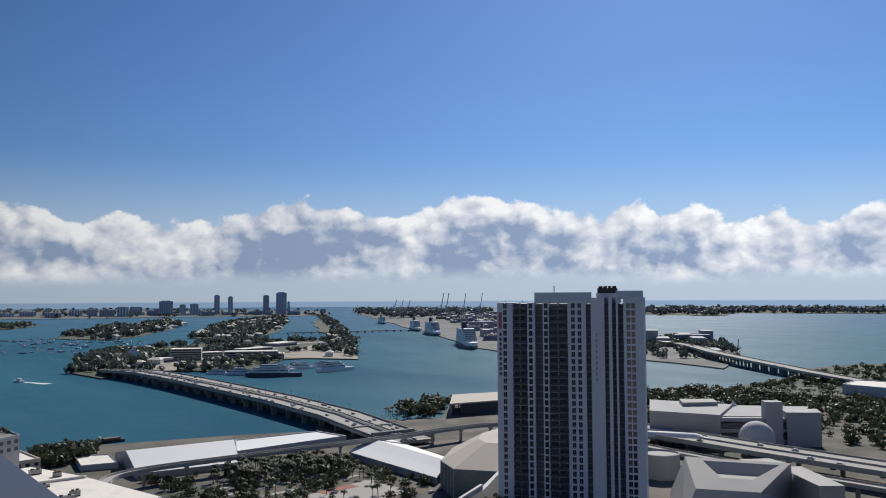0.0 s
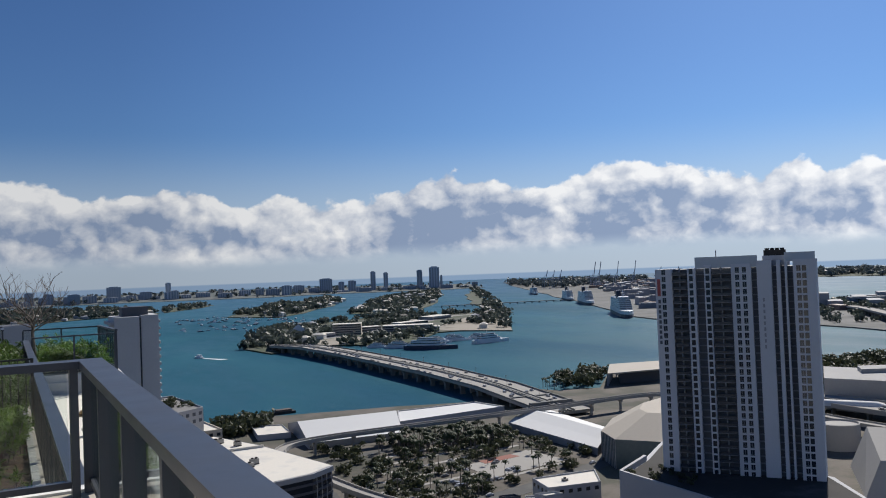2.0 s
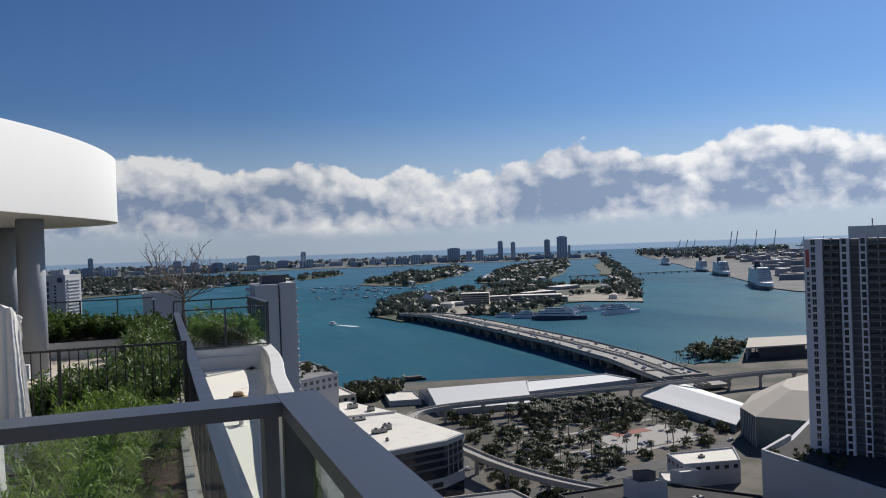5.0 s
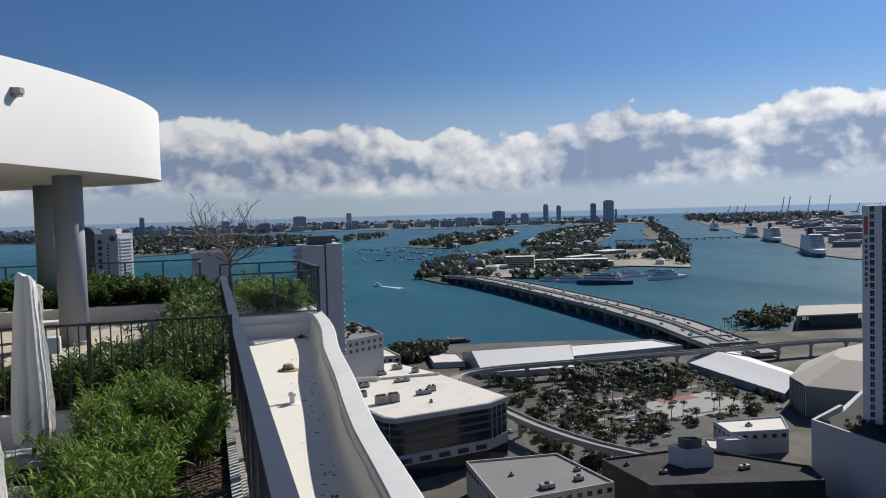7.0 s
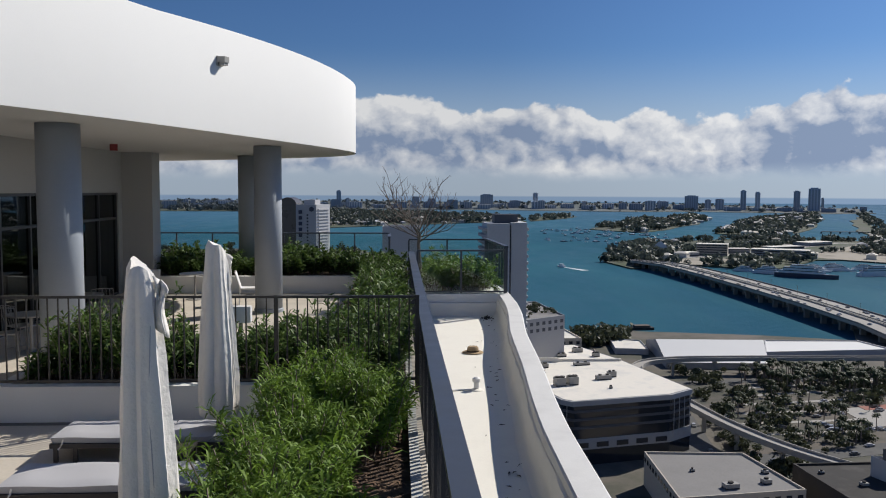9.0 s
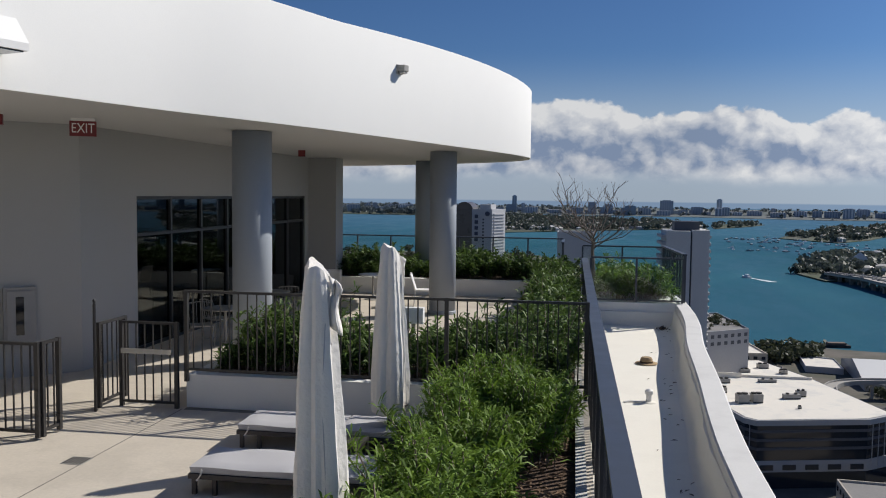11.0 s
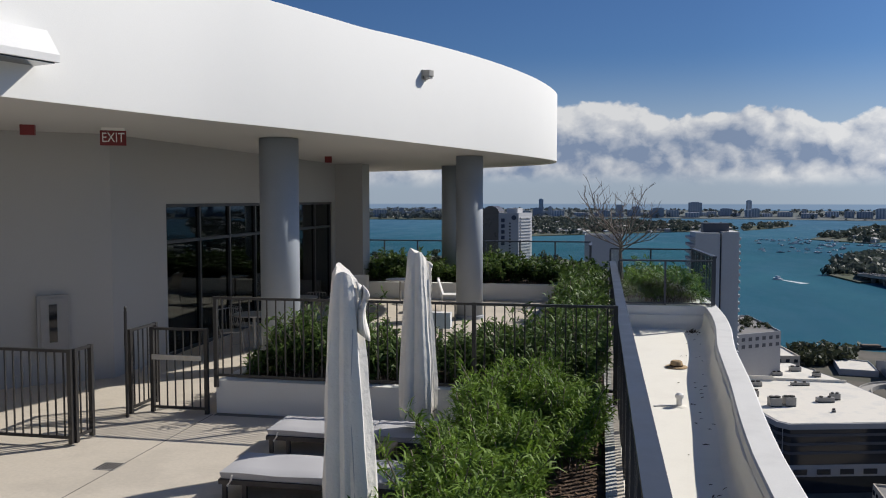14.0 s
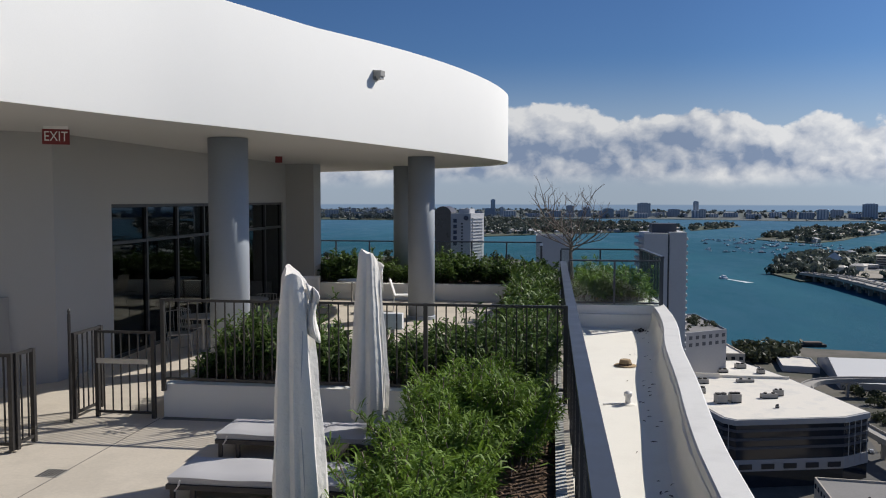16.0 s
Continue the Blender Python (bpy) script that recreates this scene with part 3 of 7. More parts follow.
def bar_fence(name, a, b, z0, z1, gap, label, posts, rails=2, bracket=0.0):
    """A black iron fence of thin upright bars."""
    d = Vector((b[0] - a[0], b[1] - a[1], 0))
    L = d.length
    ob = thing(name, label, "fence", (a[0], a[1], 0), turn=math.degrees(math.atan2(d.y, d.x)))
    part("top_rail", box(bmesh.new(), 0, L, -0.022, 0.022, z1 - 0.035, z1), iron, ob, bevel=0.004)
    part("bottom_rail", box(bmesh.new(), 0, L, -0.018, 0.018, z0 + 0.06, z0 + 0.095), iron, ob)
    me = mesh_of("bar", box(bmesh.new(), -0.0085, 0.0085, -0.0085, 0.0085, z0 + 0.09, z1 - 0.034), iron)
    for i in range(1, int(L / gap)):
        o = part("bar", me, None, ob)
        o.location.x = i * L / int(L / gap)
    n = max(1, round(L / posts))
    me = mesh_of("post", box(bmesh.new(), -0.027, 0.027, -0.027, 0.027, z0 - bracket, z1 + 0.004), iron, bevel=0.004)
    for i in range(n + 1):
        o = part("post", me, None, ob)
        o.location.x = 0.028 + (L - 0.056) * i / n
    if bracket:
        me = mesh_of("bracket", box(bmesh.new(), -0.05, 0.05, -0.04, 0.03, z0 - 0.17, z0 + 0.01), iron, bevel=0.004)
        for i in range(1, n):
            o = part("bracket", me, None, ob)
            o.location.x = 0.028 + (L - 0.056) * i / n
    return ob


PLANT_Y, PLANT_X = 12.0, -4.88
bar_fence("planter_fence", (PLANT_X, PLANT_Y - 0.05), (0.80, PLANT_Y - 0.05), 0.49, 1.70, 0.135, "black iron bar fence fixed to the white planter", 2.03, bracket=0.1)
bar_fence("pool_fence", (PLANT_X - 1.13, PLANT_Y - 0.4), (PLANT_X - 1.13, 12.35), 0.03, 1.24, 0.115, "black iron fence return beside the gate", 1.4)
bar_fence("pool_fence", (-10.5, 10.14), (-5.9, 10.14), 0.03, 1.22, 0.115, "black iron pool fence standing on the deck", 1.5)
bar_fence("pool_fence", (-5.9, 10.17), (-5.9, 10.56), 0.03, 1.22, 0.115, "short black iron fence return on the deck", 0.6)
gate = bar_fence("pool_gate", (-5.85, PLANT_Y - 0.1), (-4.95, PLANT_Y - 0.1), 0.0, 1.24, 0.115, "black iron pool gate with steel push bar", 0.86)
part("push_bar", box(bmesh.new(), 0.05, 0.82, -0.06, -0.03, 0.78, 0.85), mat("brushed_steel", (0.45, 0.45, 0.45), 0.35, 0.1, 3, 80, 0.05, metal=0.9), gate, "brushed steel push bar")
latch = thing("gate_latch", "black magnetic gate latch on the fence post", "latch", (PLANT_X - 1.13, PLANT_Y - 0.47, 0))
part("housing", tube(bmesh.new(), [(0, 0, 0.0), (0, 0, 1.52)], 0.022, 10), iron, latch)
part("knob", lathe(bmesh.new(), [(0.012, 1.52), (0.02, 1.54), (0.02, 1.57), (0.008, 1.59)], 10), iron, latch)

# ---------------------------------------------------------------- planters
setting("planter_front", box(bmesh.new(), PLANT_X, 0.62, PLANT_Y, PLANT_Y + 0.2, 0.0, 0.48), stucco, "low white planter wall under the fence", "planter", bevel=0.012)
setting("planter_side", box(bmesh.new(), PLANT_X, PLANT_X + 0.2, PLANT_Y + 0.2, 14.0, 0.0, 0.48), stucco, "low white planter wall", "planter", bevel=0.012)
setting("planter_back", box(bmesh.new(), PLANT_X + 0.2, 0.62, 13.8, 14.0, 0.0, 0.48), stucco, "low white planter wall", "planter", bevel=0.012)
setting("planter_soil", box(bmesh.new(), PLANT_X + 0.2, 0.62, PLANT_Y + 0.2, 13.8, 0.0, 0.38), soil, "dark planter soil under shrubs", "soil")
setting("planter_soil_side", box(bmesh.new(), -1.08, 0.64, 1.67, PLANT_Y, 0.0, 0.16), soil, "brown mulch bed along the rail", "soil")
setting("planter_kerb", box(bmesh.new(), -1.20, -1.08, 1.67, PLANT_Y, 0.0, 0.22), stucco, "low white kerb of the mulch bed", "planter", bevel=0.01)
setting("planter_soil_far", box(bmesh.new(), -0.8, 0.62, 14.0, 26.0, 0.0, 0.30), soil, "dark soil along the rail", "soil")
setting("planter_far", box(bmesh.new(), -7.4, -0.95, 26.1, 26.35, 0.0, 0.5), stucco, "white raised planter wall behind the columns", "planter", bevel=0.015)
setting("planter_far_soil", box(bmesh.new(), -7.4, 0.84, 26.35, 33.6, 0.0, 0.40), soil, "dark planter soil", "soil")
setting("planter_far_end", prism(bmesh.new(), [(-0.95, 26.1), (-0.7, 26.1), (-0.35, 28.5), (-0.6, 28.5)], 0.0, 0.5), stucco, "white raised planter end", "planter")

# ---------------------------------------------------------------- building with the curved fascia
SOFFIT, TOP = 4.2, 6.06
EDGE = [(-12.6, -9.0), (-9.6, -2.0), (-7.9, 2.4), (-6.5, 6.2), (-5.62, 9.0), (-4.88, 11.4), (-4.22, 13.1), (-3.46, 15.2), (-2.26, 19.0), (-1.32, 22.1), (-0.85, 24.1), (-0.72, 25.6), (-1.1, 27.3), (-2.5, 29.1), (-4.9, 31.0), (-8.0, 33.0), (-11.0, 34.2)]


def smooth_line(pts, n):
    out = []
    for i in range(len(pts) - 1):
        p0, p1, p2, p3 = (Vector(pts[max(0, min(len(pts) - 1, i + k))]) for k in (-1, 0, 1, 2))
        for k in range(n):
            u = k / n
            out.append(0.5 * (2 * p1 + (p2 - p0) * u + (2 * p0 - 5 * p1 + 4 * p2 - p3) * u * u + (3 * p1 - p0 - 3 * p2 + p3) * u ** 3))
    return [tuple(q) for q in out] + [tuple(pts[-1])]


rim = smooth_line(EDGE, 6)
bm = bmesh.new()
prev = None
for i, (x, y) in enumerate(rim):
    a, b = Vector(rim[max(0, i - 1)]), Vector(rim[min(len(rim) - 1, i + 1)])
    t = (b - a).normalized()
    inn = Vector((-t.y, t.x)) * 0.28
    # top raised before the bow so its outline fits the camera's view
    top = TOP + 0.19 * math.sin(math.pi * min(1.0, max(0.0, (y - 15.0) / 11.5))) * (1.0 if y < 26.5 else 0.0)
    ring = [bm.verts.new((x + inn.x * u, y + inn.y * u, z)) for u, z in ((0, SOFFIT - 0.02), (0, top - 0.02), (0.05, top), (1, top), (1, SOFFIT + 0.01), (0.06, SOFFIT - 0.02))]
    if prev:
        for k in range(6):
            bm.faces.new((prev[k], ring[k], ring[(k + 1) % 6], prev[(k + 1) % 6]))
    prev = ring
setting("wall_fascia", bm, stucco, "tall curved white stucco roof fascia", "wall", smooth=True)
roof_poly = [(x - 0.1, y) for x, y in rim] + [(-15.9, 34.2), (-15.9, -9.0)]
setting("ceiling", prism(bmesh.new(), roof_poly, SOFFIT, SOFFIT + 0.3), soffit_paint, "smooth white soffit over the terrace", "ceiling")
X_WALL = -7.7
S0, S1, ST = 15.75, 25.9, 3.0
setting("wall_front", prism(bmesh.new(), [(X_WALL - 0.3, 13.9), (X_WALL, 13.9), (X_WALL, S0), (X_WALL - 0.3, S0)], 0, SOFFIT), shaded_wall_paint, "plain white stucco wall beside the glass", "wall")
setting("wall_over_glass", box(bmesh.new(), X_WALL - 0.3, X_WALL, S0, S1, ST, SOFFIT), shaded_wall_paint, "white wall band above the shop glass", "wall")
setting("wall_end", box(bmesh.new(), X_WALL - 0.3, X_WALL, S1, 26.95, 0, SOFFIT), shaded_wall_paint, "white wall end beside the glass", "wall")
setting("wall_end_pier", box(bmesh.new(), X_WALL + 0.003, X_WALL + 0.9, 26.2, 27.0, 0, SOFFIT), shaded_wall_paint, "square white wall pier under the soffit", "wall", bevel=0.02)
setting("wall_angle", prism(bmesh.new(), [(-15.9, 11.4), (-9.6, 12.2), (X_WALL, 13.9), (X_WALL - 0.3, 14.1), (-15.9, 12.4)], 0, SOFFIT), shaded_wall_paint, "angled white stucco wall", "wall")
setting("wall_back", box(bmesh.new(), -15.9, -15.6, -13.9, 33, 0, SOFFIT), shaded_wall_paint, "plain wall closing the terrace", "wall")
# dark colour here stands in for the unlit depth of the room
setting("wall_inner", box(bmesh.new(), -12.6, -12.4, 12.2, 26.6, 0, SOFFIT), mat("unlit_room_dark", (0.10, 0.095, 0.09), 0.9, 0.2, 0.6, 8, 0.1), "back wall behind the glass, coloured dark for the dim room", "wall")
setting("wall_room_end", box(bmesh.new(), -12.4, X_WALL - 0.3, 26.3, 26.6, 0, SOFFIT), shaded_wall_paint, "end wall of the room", "wall")

front = tagged(thing("window_1", "wide dark storefront glazing with black frames", "window"), kind="structure")
fr = mat("window_frame", (0.03, 0.03, 0.032), 0.4, 0.1, 2, 60, 0.05)
n = 7
me_mull = mesh_of("mullion", box(bmesh.new(), X_WALL - 0.16, X_WALL - 0.04, -0.035, 0.035, 0, ST), fr, bevel=0.004)
for i in range(n + 1):
    part("mullion", me_mull, None, front).location.y = S0 + 0.035 + (S1 - S0 - 0.07) * i / n
for z in (0.03, 2.25, ST - 0.035):
    part("transom", box(bmesh.new(), X_WALL - 0.155, X_WALL - 0.045, S0, S1, z - 0.032, z + 0.032), fr, front)
tint = glass_mat("tinted_clear", (0.22, 0.24, 0.25))
w = (S1 - S0 - 0.07) / n
me_pane = mesh_of("pane", box(bmesh.new(), X_WALL - 0.11, X_WALL - 0.09, 0.04, w - 0.04, 0.06, 2.22), tint)
me_light = mesh_of("pane", box(bmesh.new(), X_WALL - 0.11, X_WALL - 0.09, 0.04, w - 0.04, 2.29, ST - 0.07), tint)
for i in range(n):
    for me in (me_pane, me_light):
        part("pane", me, None, front).location.y = S0 + 0.035 + w * i


def column(x, y, r, z0=0.0):
    ob = thing("column", "round grey-blue painted concrete column under the soffit", "column", (x, y, 0), "terrace columns")
    part("shaft", lathe(bmesh.new(), [(r, z0), (r, SOFFIT - 0.01)], 40), column_paint, ob, smooth=False)
    for poly in ob.children[0].data.polygons:
        poly.use_smooth = abs(poly.normal.z) < 0.5
    part("base_ring", lathe(bmesh.new(), [(r + 0.025, z0), (r + 0.025, z0 + 0.08), (r + 0.004, z0 + 0.1)], 40), column_paint, ob)


for x, y, r in ((-5.22, 15.35, 0.355), (-2.77, 22.2, 0.345), (-4.30, 28.3, 0.36)):
    column(x, y, r)

# ---------------------------------------------------------------- plants for the city


def leaf_cloud(points, sizes, count, leaf, seed, flat=0.75):
    """Crowns of many small quads round the given centres; corners and faces."""
    rng = np.random.default_rng(seed)
    V, n = [], 0
    for c, r in zip(points, sizes):
        d = rng.normal(size=(count, 3))
        d /= np.linalg.norm(d, axis=1, keepdims=True)
        lump = 1 + 0.35 * np.sin(d[:, 0] * 5 + c[0]) * np.sin(d[:, 1] * 5 + c[1])
        q = np.asarray(c) + d * (r * lump * rng.uniform(0.45, 1.0, count))[:, None] * (1, 1, flat)
        u = rng.normal(size=(count, 3))
        u /= np.linalg.norm(u, axis=1, keepdims=True)
        w = np.cross(u, d)
        w /= np.linalg.norm(w, axis=1, keepdims=True) + 1e-6
        s = (leaf * r * rng.uniform(0.6, 1.3, count))[:, None]
        V.append(np.stack([q - u * s - w * s, q + u * s - w * s * 0.6, q + u * s * 0.8 + w * s, q - u * s * 0.7 + w * s * 0.8], 1).reshape(-1, 3))
    V = np.concatenate(V)
    return V, np.arange(len(V)).reshape(-1, 4)


def wood(name, poly, n, size, seed, label, avoid=(), z=GROUND, count=34, keep=None):
    """A wood over a plan outline, one mass of foliage."""
    rng = np.random.default_rng(seed)
    xs, ys = [p[0] for p in poly], [p[1] for p in poly]
    pts, sizes = [], []
    while len(pts) < n:
        x, y = rng.uniform(min(xs), max(xs)), rng.uniform(min(ys), max(ys))
        if not inside(x, y, poly) or any(inside(x, y, a) for a in avoid):
            continue
        if noise.noise(Vector((x * 0.006, y * 0.006, seed))) < -0.12 and keep is None:
            continue
        r = size * rng.uniform(0.55, 1.25)
        q, s = far(x, y, z + r * 0.75)
        pts.append(q)
        sizes.append(r * s)
    near = min(p[1] for p in poly) < 700
    V, F = leaf_cloud(pts, sizes, 90 if near else count, 0.17 if near else 0.27, seed)
    return tagged(raw(name, V, F, haziest_leaf if min(p[1] for p in poly) > 3400 or min(p[0] for p in poly) > 3000 else hazy_leaf if min(p[1] for p in poly) > 1150 or min(p[0] for p in poly) > 1100 else tree_leaf), label, "trees", "", "stuff")


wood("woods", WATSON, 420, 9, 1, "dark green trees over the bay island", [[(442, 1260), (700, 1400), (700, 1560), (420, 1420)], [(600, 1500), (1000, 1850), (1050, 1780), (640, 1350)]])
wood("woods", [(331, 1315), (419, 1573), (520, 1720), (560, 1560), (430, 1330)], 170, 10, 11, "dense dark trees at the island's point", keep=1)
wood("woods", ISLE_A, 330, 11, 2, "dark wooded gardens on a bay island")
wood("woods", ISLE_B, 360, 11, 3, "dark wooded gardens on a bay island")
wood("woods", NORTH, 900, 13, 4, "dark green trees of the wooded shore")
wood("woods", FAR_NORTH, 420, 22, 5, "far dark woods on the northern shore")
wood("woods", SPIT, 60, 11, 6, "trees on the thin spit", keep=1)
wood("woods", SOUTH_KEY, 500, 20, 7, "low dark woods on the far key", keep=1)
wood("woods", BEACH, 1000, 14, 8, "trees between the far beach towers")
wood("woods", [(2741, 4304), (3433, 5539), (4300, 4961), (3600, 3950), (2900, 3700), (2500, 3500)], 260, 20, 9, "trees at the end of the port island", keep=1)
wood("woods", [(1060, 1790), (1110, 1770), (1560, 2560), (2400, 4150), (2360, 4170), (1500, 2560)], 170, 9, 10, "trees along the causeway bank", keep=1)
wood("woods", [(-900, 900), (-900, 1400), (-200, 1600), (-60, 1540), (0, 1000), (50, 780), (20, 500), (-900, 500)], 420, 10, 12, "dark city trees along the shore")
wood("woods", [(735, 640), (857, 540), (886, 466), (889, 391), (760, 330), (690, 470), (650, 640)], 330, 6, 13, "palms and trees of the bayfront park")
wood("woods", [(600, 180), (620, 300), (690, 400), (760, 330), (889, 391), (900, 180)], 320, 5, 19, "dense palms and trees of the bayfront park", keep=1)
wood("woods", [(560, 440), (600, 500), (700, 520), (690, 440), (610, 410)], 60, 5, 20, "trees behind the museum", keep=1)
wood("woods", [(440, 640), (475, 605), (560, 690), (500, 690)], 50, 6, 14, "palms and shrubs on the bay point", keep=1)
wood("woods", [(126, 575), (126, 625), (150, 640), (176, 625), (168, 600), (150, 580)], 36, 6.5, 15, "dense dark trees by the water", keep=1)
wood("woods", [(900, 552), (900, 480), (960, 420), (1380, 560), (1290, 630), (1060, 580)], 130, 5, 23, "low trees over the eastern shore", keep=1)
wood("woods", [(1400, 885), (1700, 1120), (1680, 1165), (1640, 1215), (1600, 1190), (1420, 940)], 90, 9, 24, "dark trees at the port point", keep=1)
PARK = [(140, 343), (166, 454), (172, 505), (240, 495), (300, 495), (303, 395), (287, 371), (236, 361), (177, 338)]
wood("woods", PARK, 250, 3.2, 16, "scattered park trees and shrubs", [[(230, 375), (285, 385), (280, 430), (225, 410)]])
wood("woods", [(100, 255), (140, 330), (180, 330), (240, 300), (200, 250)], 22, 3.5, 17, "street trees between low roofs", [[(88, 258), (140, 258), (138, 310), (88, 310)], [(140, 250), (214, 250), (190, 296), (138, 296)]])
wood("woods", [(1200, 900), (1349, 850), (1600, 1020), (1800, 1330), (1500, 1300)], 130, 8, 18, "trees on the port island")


def palm_parts(h, seed):
    rng = random.Random(seed)
    bm = bmesh.new()
    lean = rng.uniform(-0.6, 0.6)
    tube(bm, [(lean * (k / 5) ** 2, 0, h * k / 5) for k in range(6)], [0.28 - 0.025 * k for k in range(6)], 6)
    trunk = mesh_of("trunk", bm, bark)
    V, F = [], []
    for k in range(26):
        a, up = k * 2.4, rng.uniform(-0.35, 0.95)
        L = rng.uniform(2.2, 3.2)
        d = Vector((math.cos(a), math.sin(a), 0))
        side = Vector((-d.y, d.x, 0))
        prev = None
        for j in range(4):
            u = j / 3
            c = Vector((lean, 0, h)) + d * L * u * (1 - 0.15 * u) + Vector((0, 0, up * L * u - (0.55 + 0.5 * up) * L * u * u))
            wdt = (0.12 + 0.62 * u * (1.25 - u)) * 0.75
            droop = Vector((0, 0, -wdt * 0.5))
            ring = [c - side * wdt + droop, c, c + side * wdt + droop]
            if prev is not None:
                i = len(V)
                V += prev + ring
                F += [(i, i + 1, i + 4, i + 3), (i + 1, i + 2, i + 5, i + 4)]
            prev = ring
    crown = raw("crown", V, F, palm_leaf)
    return trunk, crown


palm = thing("palm_tree", "tall slender palm with drooping dark green fronds", "palm tree", (205, 440, GROUND), "park palms")
trunk_me, crown = palm_parts(8.5, 3)
part("trunk", trunk_me, None, palm)
crown.parent = palm
rng = random.Random(5)
for i in range(190):
    if i < 110:
        x, y = 214 + 70 * rng.random(), 448 + 44 * rng.random()
    else:
        x, y = 150 + 140 * rng.random(), 350 + 130 * rng.random()
    if inside(x, y, PARK) and not inside(x, y, [(302, 480), (300, 380), (360, 420), (370, 520)]):
        copy_thing(palm, pose(x, y, GROUND, 0, 0, rng.uniform(0, 360)) @ Matrix.Scale(rng.uniform(0.75, 1.2), 4))
for i in range(34):
    x = 420 + 130 * rng.random()
    copy_thing(palm, pose(x, 605 + 40 * rng.random() + (x - 420) * 0.35, GROUND, 0, 0, rng.uniform(0, 360)))
for i in range(60):
    u = rng.random()
    copy_thing(palm, pose(735 + 150 * u + 8 * rng.random(), 632 - 170 * u - 60 * rng.random(), GROUND, 0, 0, rng.uniform(0, 360)))

# ---------------------------------------------------------------- roads, park grounds and bridges


def ribbon(bm, line, width, z0, z1):
    """A flat strip with thickness along a plan line."""
    prev = None
    for i, q in enumerate(line):
        a, b = Vector(line[max(0, i - 1)][:2]), Vector(line[min(len(line) - 1, i + 1)][:2])
        t = (b - a).normalized()
        s = Vector((-t.y, t.x)) * width / 2
        dz = q[2] if len(q) > 2 else 0
        ring = [bm.verts.new(c) for c in ((q[0] + s.x, q[1] + s.y, z0 + dz), (q[0] - s.x, q[1] - s.y, z0 + dz), (q[0] - s.x, q[1] - s.y, z1 + dz), (q[0] + s.x, q[1] + s.y, z1 + dz))]
        if prev:
            for k in range(4):
                bm.faces.new((prev[k], prev[(k + 1) % 4], ring[(k + 1) % 4], ring[k]))
        else:
            bm.faces.new(ring)
        prev = ring
    bm.faces.new(prev[::-1])
    return bm


def offset(line, d):
    out = []
    for i, q in enumerate(line):
        a, b = Vector(line[max(0, i - 1)][:2]), Vector(line[min(len(line) - 1, i + 1)][:2])
        t = (b - a).normalized()
        out.append((q[0] - t.y * d, q[1] + t.x * d, *q[2:]))
    return out


def along(line, step):
    """Places and bearings every step metres along a line."""
    out, left = [], 0.0
    for p, q in zip(line, line[1:]):
        a, b = Vector((*p[:2], p[2] if len(p) > 2 else 0)), Vector((*q[:2], q[2] if len(q) > 2 else 0))
        L = (b - a).length
        u = left
        while u < L:
            out.append((a.lerp(b, u / L), math.degrees(math.atan2(b.y - a.y, b.x - a.x))))
            u += step
        left = u - L
    return out


def road(name, line, width, label, material=asphalt, z=GROUND):
    return setting(name, ribbon(bmesh.new(), line, width, z - 0.5, z + 0.12), material, label, "road")


road("road", [(120, 250), (128, 330), (140, 400), (136, 470), (150, 505)], 14, "grey city street beside the office roofs")
road("road", [(140, 330), (240, 352), (300, 372), (400, 330)], 13, "city street along the park edge")
road("road", [(160, 470), (220, 478), (300, 480), (380, 540), (371, 570)], 9, "park drive")
for i in range(6):
    u = i / 5
    road("path", [(158 + 8 * i, 368 + 18 * i), (215 + 6 * i, 372 + 19 * i), (282, 385 + 18 * i)], 3.2, "pale paved park path", road_concrete)
setting("pavement", prism(bmesh.new(), [(226, 378), (283, 388), (278, 424), (228, 408)], GROUND - 0.3, GROUND + 0.2), road_concrete, "pale paved park plaza", "pavement")
setting("park_ground", prism(bmesh.new(), PARK, GROUND - 0.3, GROUND + 0.05), mat("park_dirt", (0.125, 0.105, 0.085), 0.95, 0.3, 0.05, 0.8, 0.2, second=(0.06, 0.06, 0.045), spread=0.5), "brown and grey park ground", "ground")
red_court = mat("red_court", (0.30, 0.12, 0.09), 0.9, 0.2, 0.1, 1.0, 0.1)
setting("court", prism(bmesh.new(), [(240, 408), (266, 412), (264, 420), (240, 416)], GROUND, GROUND + 0.3), red_court, "faded red court beside the park plaza", "court")

CAUSEWAY = [(395, 1320, -8), (372, 1240, -3), (386, 1140, 0), (391, 1000, 0), (390, 888, 0), (387, 745, 0), (380, 624, -1), (372, 560, -3), (368, 500, -6)]
bridge = thing("causeway_bridge", "long low concrete road bridge on many piers over the bay", "bridge")
part("deck", ribbon(bmesh.new(), CAUSEWAY, 40, -100.4, -98.2), road_concrete, bridge)
part("median", ribbon(bmesh.new(), CAUSEWAY, 2.0, -98.2, -97.2), pier_concrete, bridge)
for d in (-19.6, 19.6, -3.4, 3.4):
    part("barrier", ribbon(bmesh.new(), offset(CAUSEWAY, d), 0.6, -98.2, -96.9), pier_concrete if abs(d) > 4 else road_concrete, bridge)
bm = bmesh.new()
box(bm, -1.6, 1.6, -18.5, 18.5, -103, -100.3)
for y in (-15, -5, 5, 15):
    box(bm, -1.5, 1.5, y - 2.2, y + 2.2, SEA - 2, -103)
pier_me = mesh_of("pier", bm, pier_concrete)
for q, a in along(CAUSEWAY[1:], 34):
    o = part("pier", pier_me, None, bridge)
    o.matrix_basis = pose(q.x, q.y, 0, 0, 0, a)
